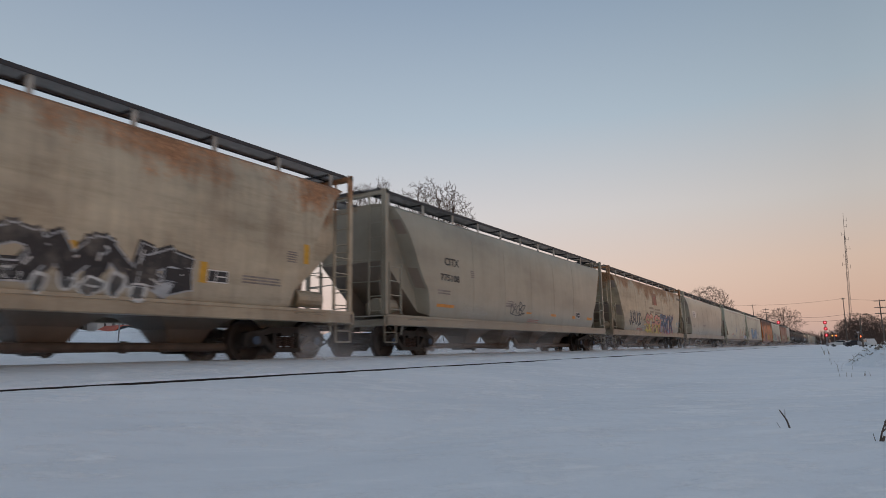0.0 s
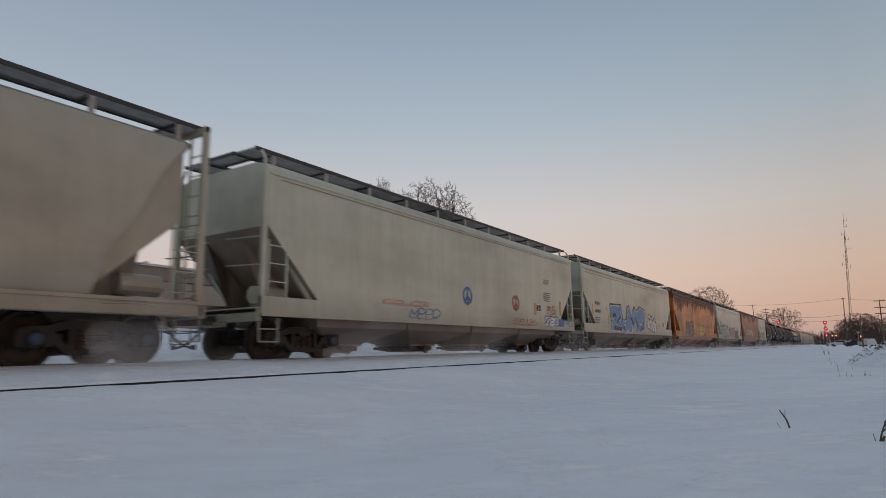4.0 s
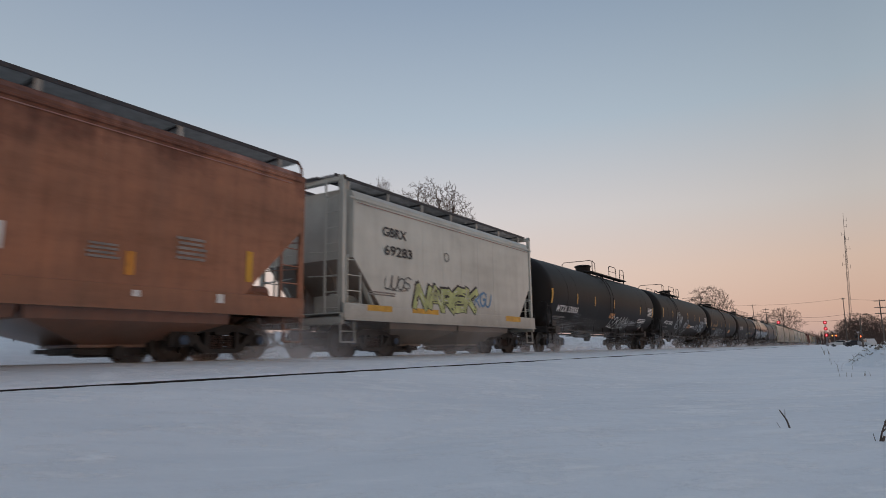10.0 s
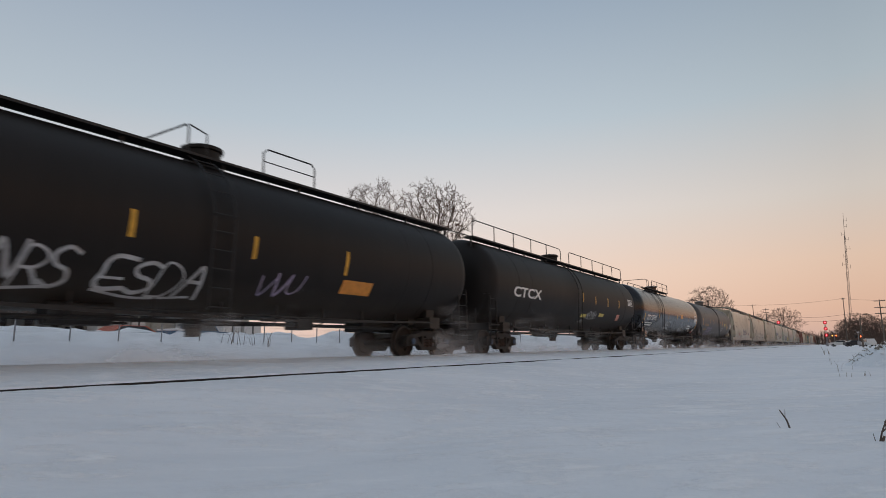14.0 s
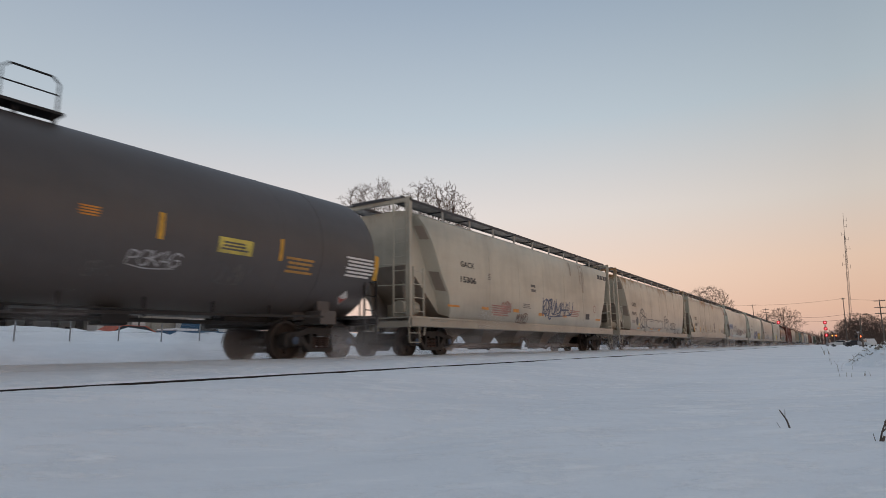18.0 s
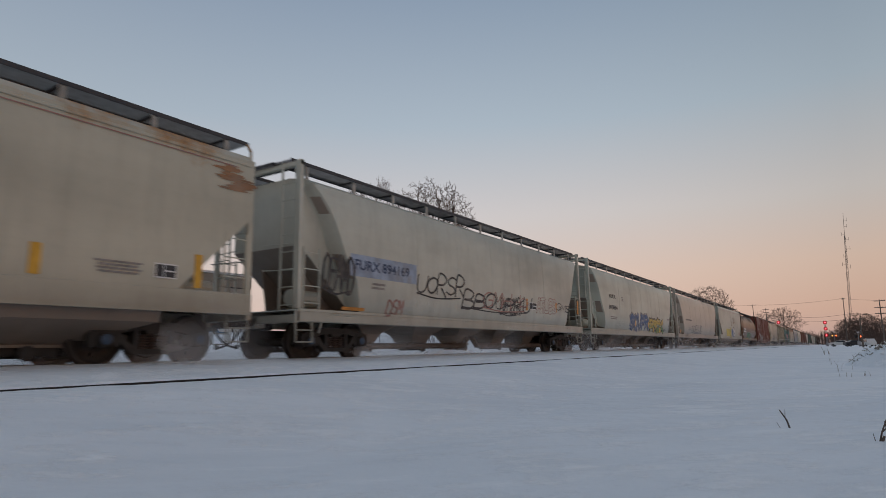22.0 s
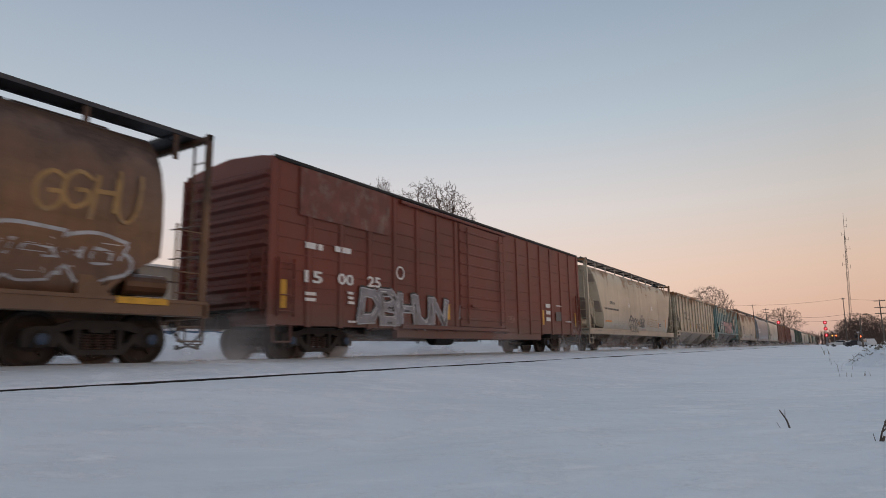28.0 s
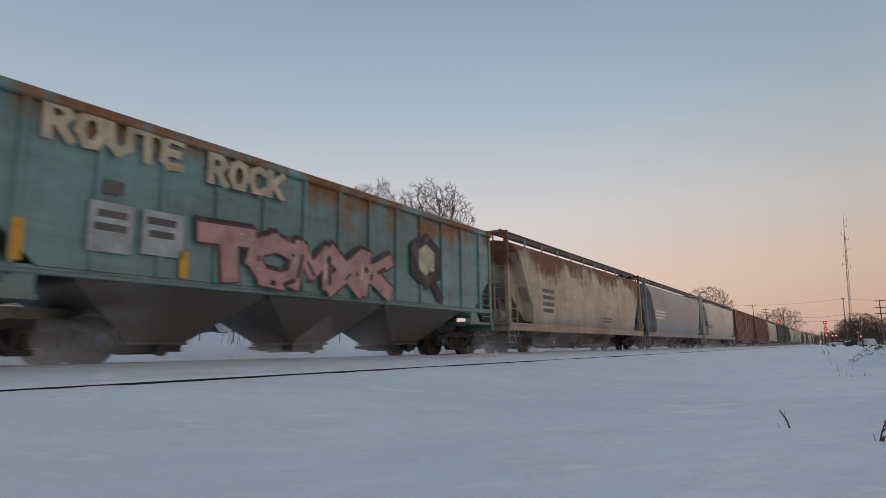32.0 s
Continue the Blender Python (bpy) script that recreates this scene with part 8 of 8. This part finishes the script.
def radio_tower(x, y, top):
    t = thing("radio_tower", "tall slender lattice radio tower with small antennas", "radio tower", at=(x, y, -0.4))
    t.rotation_euler = (0, radians(2.6), 0)
    h = top + 0.4
    legs = [(0.55 * math.cos(a), 0.55 * math.sin(a)) for a in (0.3, 2.39, 4.49)]
    for lx, ly in legs:
        m = Mesh()
        m.tube([(lx, ly, 0), (lx * 0.75, ly * 0.75, h * 0.6), (lx * 0.35, ly * 0.35, h * 0.82)], 0.05, 5)
        part("leg", m, TOWER_STEEL, t)
    m = Mesh()
    n = 52
    for i in range(n):
        z0, z1 = h * 0.82 * i / n, h * 0.82 * (i + 1) / n
        k0 = 1 - 0.42 * i / n
        for j in range(3):
            a, b = legs[j], legs[(j + 1) % 3]
            m.tube([(a[0] * k0, a[1] * k0, z0), (b[0] * k0, b[1] * k0, z1)], 0.028, 3, False)
            m.tube([(a[0] * k0, a[1] * k0, z0), (b[0] * k0, b[1] * k0, z0)], 0.022, 3, False)
    part("lattice", m, TOWER_STEEL, t, "triangular lattice bracing")
    m = Mesh()
    m.tube([(0, 0, h * 0.8), (0, 0, h)], [0.10, 0.04], 6)
    part("top_mast", m, TOWER_STEEL, t)
    for z, s, ln in ((h * 0.94, 1, 1.0), (h * 0.89, 1, 0.9), (h * 0.83, -1, 1.0), (h * 0.79, 1, 1.3), (h * 0.72, 1, 1.5), (h * 0.66, -1, 0.8), (h * 0.58, 1, 1.2), (h * 0.60, -1, 1.4)):
        m = Mesh()
        m.tube([(0, 0, z), (s * ln, 0, z)], 0.04, 4)
        m.tube([(s * ln, 0, z - 0.5), (s * ln, 0, z + 1.0)], 0.045, 5)
        part("antenna", m, TOWER_STEEL, t)


radio_tower(5.2, 290, 53.2)


# ---- snow-covered rubble heap, twigs and weeds in the foreground ----
STRAW = plain("dry_brush", (0.36, 0.31, 0.25), 0.9, 0.0, 0.3, 4.0)
RUBBLE = plain("frozen_rubble", (0.34, 0.30, 0.25), 0.85, 0.0, 0.4, 3.0, 0.5)


def heap():
    h = thing("rubble_heap", "heap of broken branches and lumps covered with snow", "rubble heap", at=(2.2, 22.5, -0.45))
    rng = random.Random(9)
    m = Mesh()
    n, r = 56, 26
    vs, fs = [], []
    for i in range(r + 1):
        for j in range(n):
            a = 2 * math.pi * j / n
            u = i / r
            px, py = 2.1 * u * math.cos(a), 2.7 * u * math.sin(a)
            z = 0.92 * (1 - u * u) ** 0.8 * (0.75 + 0.5 * noise.noise((px * 1.1, py * 1.1, 2.0))) + (0.20 * noise.noise((px * 3.4, py * 3.4, 5.0)) + 0.12 * noise.noise((px * 9.0, py * 9.0, 1.0))) * (1 - u) ** 0.5 - 0.04
            vs.append((px, py, z))
    for i in range(r):
        fs += [(i * n + j, (i + 1) * n + j, (i + 1) * n + (j + 1) % n, i * n + (j + 1) % n) for j in range(n)]
    m.add(vs, fs)
    part("snow_cover", m, SNOW, h, "snow over the heap", 1.2)
    for k in range(280):
        a, u = rng.uniform(0, 2 * math.pi), rng.random() ** 0.6
        px, py = 1.95 * u * math.cos(a), 2.5 * u * math.sin(a)
        z = 0.92 * (1 - u * u) ** 0.8 * (0.75 + 0.5 * noise.noise((px * 1.1, py * 1.1, 2.0))) + rng.uniform(-0.02, 0.10)
        s = rng.uniform(0.02, 0.065)
        b = Mesh()
        ringv = []
        for zz, kk in ((-0.6, 0.5), (-0.2, 1.0), (0.3, 0.9), (0.6, 0.4)):
            ringv.append([(px + s * kk * rng.uniform(0.8, 1.3) * math.cos(t), py + s * kk * rng.uniform(0.8, 1.3) * math.sin(t), z + s * zz) for t in (2 * math.pi * q / 7 for q in range(7))])
        b.loft(ringv)
        part("lump", b, SNOW if k % 2 else RUBBLE, h)
    for k in range(300):
        a, u = rng.uniform(0, 2 * math.pi), rng.random() ** 0.6
        px, py = 1.95 * u * math.cos(a), 2.5 * u * math.sin(a)
        p = Vector((px, py, 0.92 * (1 - u * u) ** 0.8 * (0.75 + 0.5 * noise.noise((px * 1.1, py * 1.1, 2.0))) + rng.uniform(0.0, 0.08)))
        d = Vector((rng.uniform(-1, 1), rng.uniform(-1, 1), rng.uniform(-0.2, 0.6))).normalized() * rng.uniform(0.10, 0.34)
        b = Mesh()
        w = rng.uniform(0.005, 0.014)
        b.tube([p - d * 0.4, p + d * 0.2 + Vector((0, 0, 0.03)), p + d * 0.6], [w, w * 0.8, w * 0.4], 5)
        br = part("broken_branch", b, BARK if k % 3 == 0 else STRAW, h)
        if k % 2:
            b = Mesh()
            q = Vector((0, 0, w * 1.1))
            b.tube([p - d * 0.35 + q, p + d * 0.2 + Vector((0, 0, 0.035)) + q, p + d * 0.5 + q], [w * 0.8, w * 1.1, w * 0.5], 5)
            part("snow_cap", b, SNOW, br)


heap()


def twig_thing(name, label, x, y, stems, category, mat=BARK):
    t = thing(name, label, category, at=(x, y, ground_z(x, y)))
    for pts, r in stems:
        m = Mesh()
        m.tube(pts, [r * (1 - 0.55 * k / max(1, len(pts) - 1)) for k in range(len(pts))], 6)
        part("stem", m, mat, t, smooth=0.8)
    return t


twig_thing("broken_twig", "short dark twig sticking out of the snow", -0.37, 5.62, [([(0, 0, -0.05), (-0.03, 0.02, 0.06), (-0.075, 0.03, 0.135)], 0.009), ([(-0.04, 0.02, 0.07), (-0.035, 0.03, 0.14)], 0.003), ([(-0.07, 0.0, -0.02), (-0.10, 0.0, 0.04)], 0.003)], "twig")
twig_thing("broken_twig", "dark twig with curled dead leaves in the snow", 0.17, 5.0, [([(-0.01, 0, -0.05), (0.02, 0.01, 0.06), (0.06, 0.02, 0.16)], 0.007), ([(0.02, 0.01, 0.06), (0.045, 0.0, 0.085), (0.04, 0.0, 0.13)], 0.006), ([(-0.02, 0, -0.02), (-0.03, 0.01, 0.05)], 0.003),
           ([(0.0, 0.0, -0.03), (0.015, 0.0, 0.0), (0.03, 0.0, 0.035)], 0.014)], "twig")
rng = random.Random(5)
for wx, wy, n, h in ((-0.08, 17.0, 3, 0.28), (0.10, 13.9, 3, 0.10), (0.45, 14.2, 4, 0.10), (0.75, 13.6, 1, 0.34), (-0.12, 23.0, 2, 0.34), (0.2, 18.6, 1, 0.18), (-0.78, 45.0, 2, 0.52), (-0.42, 46.0, 2, 0.40)):
    st = []
    for k in range(n):
        dx, dy = rng.uniform(-0.12, 0.12), rng.uniform(-0.1, 0.1)
        lean = rng.uniform(-0.25, 0.25)
        st.append(([(dx, dy, -0.05), (dx + lean * h * 0.4, dy, h * 0.5), (dx + lean * h, dy + 0.02, h * rng.uniform(0.6, 1.0))], 0.0035 if wy < 40 else 0.014))
    twig_thing("dry_weeds", "dry weed stalks sticking up through the snow", wx, wy, st, "weeds", STRAW)
for wx, wy, n, h in ((-17.4, 5.4, 12, 0.8), (-17.6, 13.6, 8, 0.55), (-17.2, 14.6, 8, 0.5), (-18.0, 25.5, 14, 0.9), (-18.2, 27.0, 14, 1.0), (-18.0, 28.6, 12, 0.8)):
    st = []
    for k in range(n):
        dx, dy = rng.uniform(-0.4, 0.4), rng.uniform(-0.5, 0.5)
        l1, l2 = rng.uniform(-0.5, 0.5), rng.uniform(-0.5, 0.5)
        st.append(([(dx, dy, -0.1), (dx + l1 * h * 0.4, dy + l2 * h * 0.4, h * 0.5), (dx + l1 * h, dy + l2 * h, h * rng.uniform(0.6, 1.0))], 0.009))
    twig_thing("bare_bush", "leafless bush growing out of the snow bank", wx, wy, st, "bush")

# ---- snow whirled up by the wheels ----
def haze(name, lift, drop, most):
    """Loose snow in the air: patchy, thinning with height."""
    m, tree, b = material(name)
    b.inputs["Base Color"].default_value = (0.86, 0.87, 0.89, 1)
    b.inputs["Roughness"].default_value = 1.0
    c = tree.nodes.new("ShaderNodeTexCoord")
    mp = tree.nodes.new("ShaderNodeMapping")
    mp.inputs["Scale"].default_value = (1.0, 0.42, 1.5)
    tree.links.new(c.outputs["Object"], mp.inputs[0])
    k = tree.nodes.new("ShaderNodeTexNoise")
    k.inputs["Scale"].default_value, k.inputs["Detail"].default_value, k.inputs["Roughness"].default_value = 0.95, 5.0, 0.6
    tree.links.new(mp.outputs[0], k.inputs[0])
    z = tree.nodes.new("ShaderNodeSeparateXYZ")
    tree.links.new(c.outputs["Object"], z.inputs[0])
    thick = math_node(tree, "SUBTRACT", math_node(tree, "MULTIPLY", k.outputs[0], 1.75), math_node(tree, "MULTIPLY", z.outputs["Z"], drop))
    thick = math_node(tree, "SUBTRACT", thick, lift, True)
    out = math_node(tree, "MULTIPLY", math_node(tree, "SUBTRACT", z.outputs["X"], 0.3), 0.54)
    out = math_node(tree, "SUBTRACT", 1.0, math_node(tree, "MULTIPLY", out, out), True)
    tree.links.new(math_node(tree, "MULTIPLY", math_node(tree, "MULTIPLY", thick, out), most), b.inputs["Alpha"])
    return m


HAZE = haze("whirled_snow_low", 0.52, 1.50, 0.32)
HAZE_WIDE = haze("whirled_snow_across", 0.36, 0.42, 0.56)


def drift_mesh(seed, length):
    """Thin wavy veils of loose snow along and across the track, dense near the rails and thinning upwards."""
    r = random.Random(seed)
    m = Mesh()
    for x in (-1.0, 0.75):
        n = 14
        wob = [r.uniform(-0.12, 0.12) for k in range(n + 1)]
        wob[0] = wob[-1] = 0.0
        vs = [(x + wob[k] + 0.10 * h, -length / 2 + length * k / n, -0.12 + 1.05 * h) for k in range(n + 1) for h in (0, 1)]
        m.add(vs, [(2 * k, 2 * k + 2, 2 * k + 3, 2 * k + 1) for k in range(n)])
    for k in range(3):
        y = length * ((k + 0.5) / 3 - 0.5) + r.uniform(-1.2, 1.2)
        vs = [(-1.6 + 3.8 * q / 6, y + 5.2 * (q / 6 - 0.5) + r.uniform(-0.25, 0.25), -0.12 + 1.9 * h) for q in range(7) for h in (0, 1)]
        m.add(vs, [(2 * q, 2 * q + 2, 2 * q + 3, 2 * q + 1) for q in range(6)])
    me = m.mesh("blown_snow")
    me.materials.append(HAZE)
    me.materials.append(HAZE_WIDE)
    for f in me.polygons:
        f.material_index = 1 if abs(f.normal.y) > 0.45 else 0
    return me


DRIFTS = []
drifts = [drift_mesh(60 + k, 19.6) for k in range(3)]
for i, (car, mid, half) in enumerate(TRAIN):
    ob = new("blown_snow", drifts[i % 3])
    tagged(ob, "loose snow whirled up round the running wheels", "blown snow", kind="stuff")
    ob.location = (MAIN_X, SPEED * mid - PASS_Y, 0)
    DRIFTS.append((ob, mid))


def motions():
    """The train runs at an even speed; each wheelset rolls while its car is near."""
    times = [0.0, 0.1, 1.0] + [2.0 * k for k in range(1, 16)] + [31.0, 31.9, SECONDS]
    for car, mid, half in TRAIN:
        walk(car, [(t, pose(MAIN_X, SPEED * (mid - t) - PASS_Y, 0)) for t in times])
        first = max(0.0, mid - half / SPEED - 2.2)
        last = min(SECONDS, mid + half / SPEED - 0.3)
        if last <= first:
            continue
        ts = [k / FPS for k in range(int(first * FPS), int(last * FPS) + 1)]
        for w in WHEELS[car]:
            y = w.location.y
            rows = [(t, pose(0, y, WHEEL_R, math.degrees(SPEED * (t - ts[0]) / WHEEL_R))) for t in ts]
            if ts[0] > 0:
                rows = [(0.0, rows[0][1])] + rows
            if ts[-1] < SECONDS:
                rows = rows + [(SECONDS, rows[-1][1])]
            walk(w, rows)

    for ob, mid in DRIFTS:
        walk(ob, [(t, pose(MAIN_X, SPEED * (mid - t) - PASS_Y, 0)) for t in times])


motions()
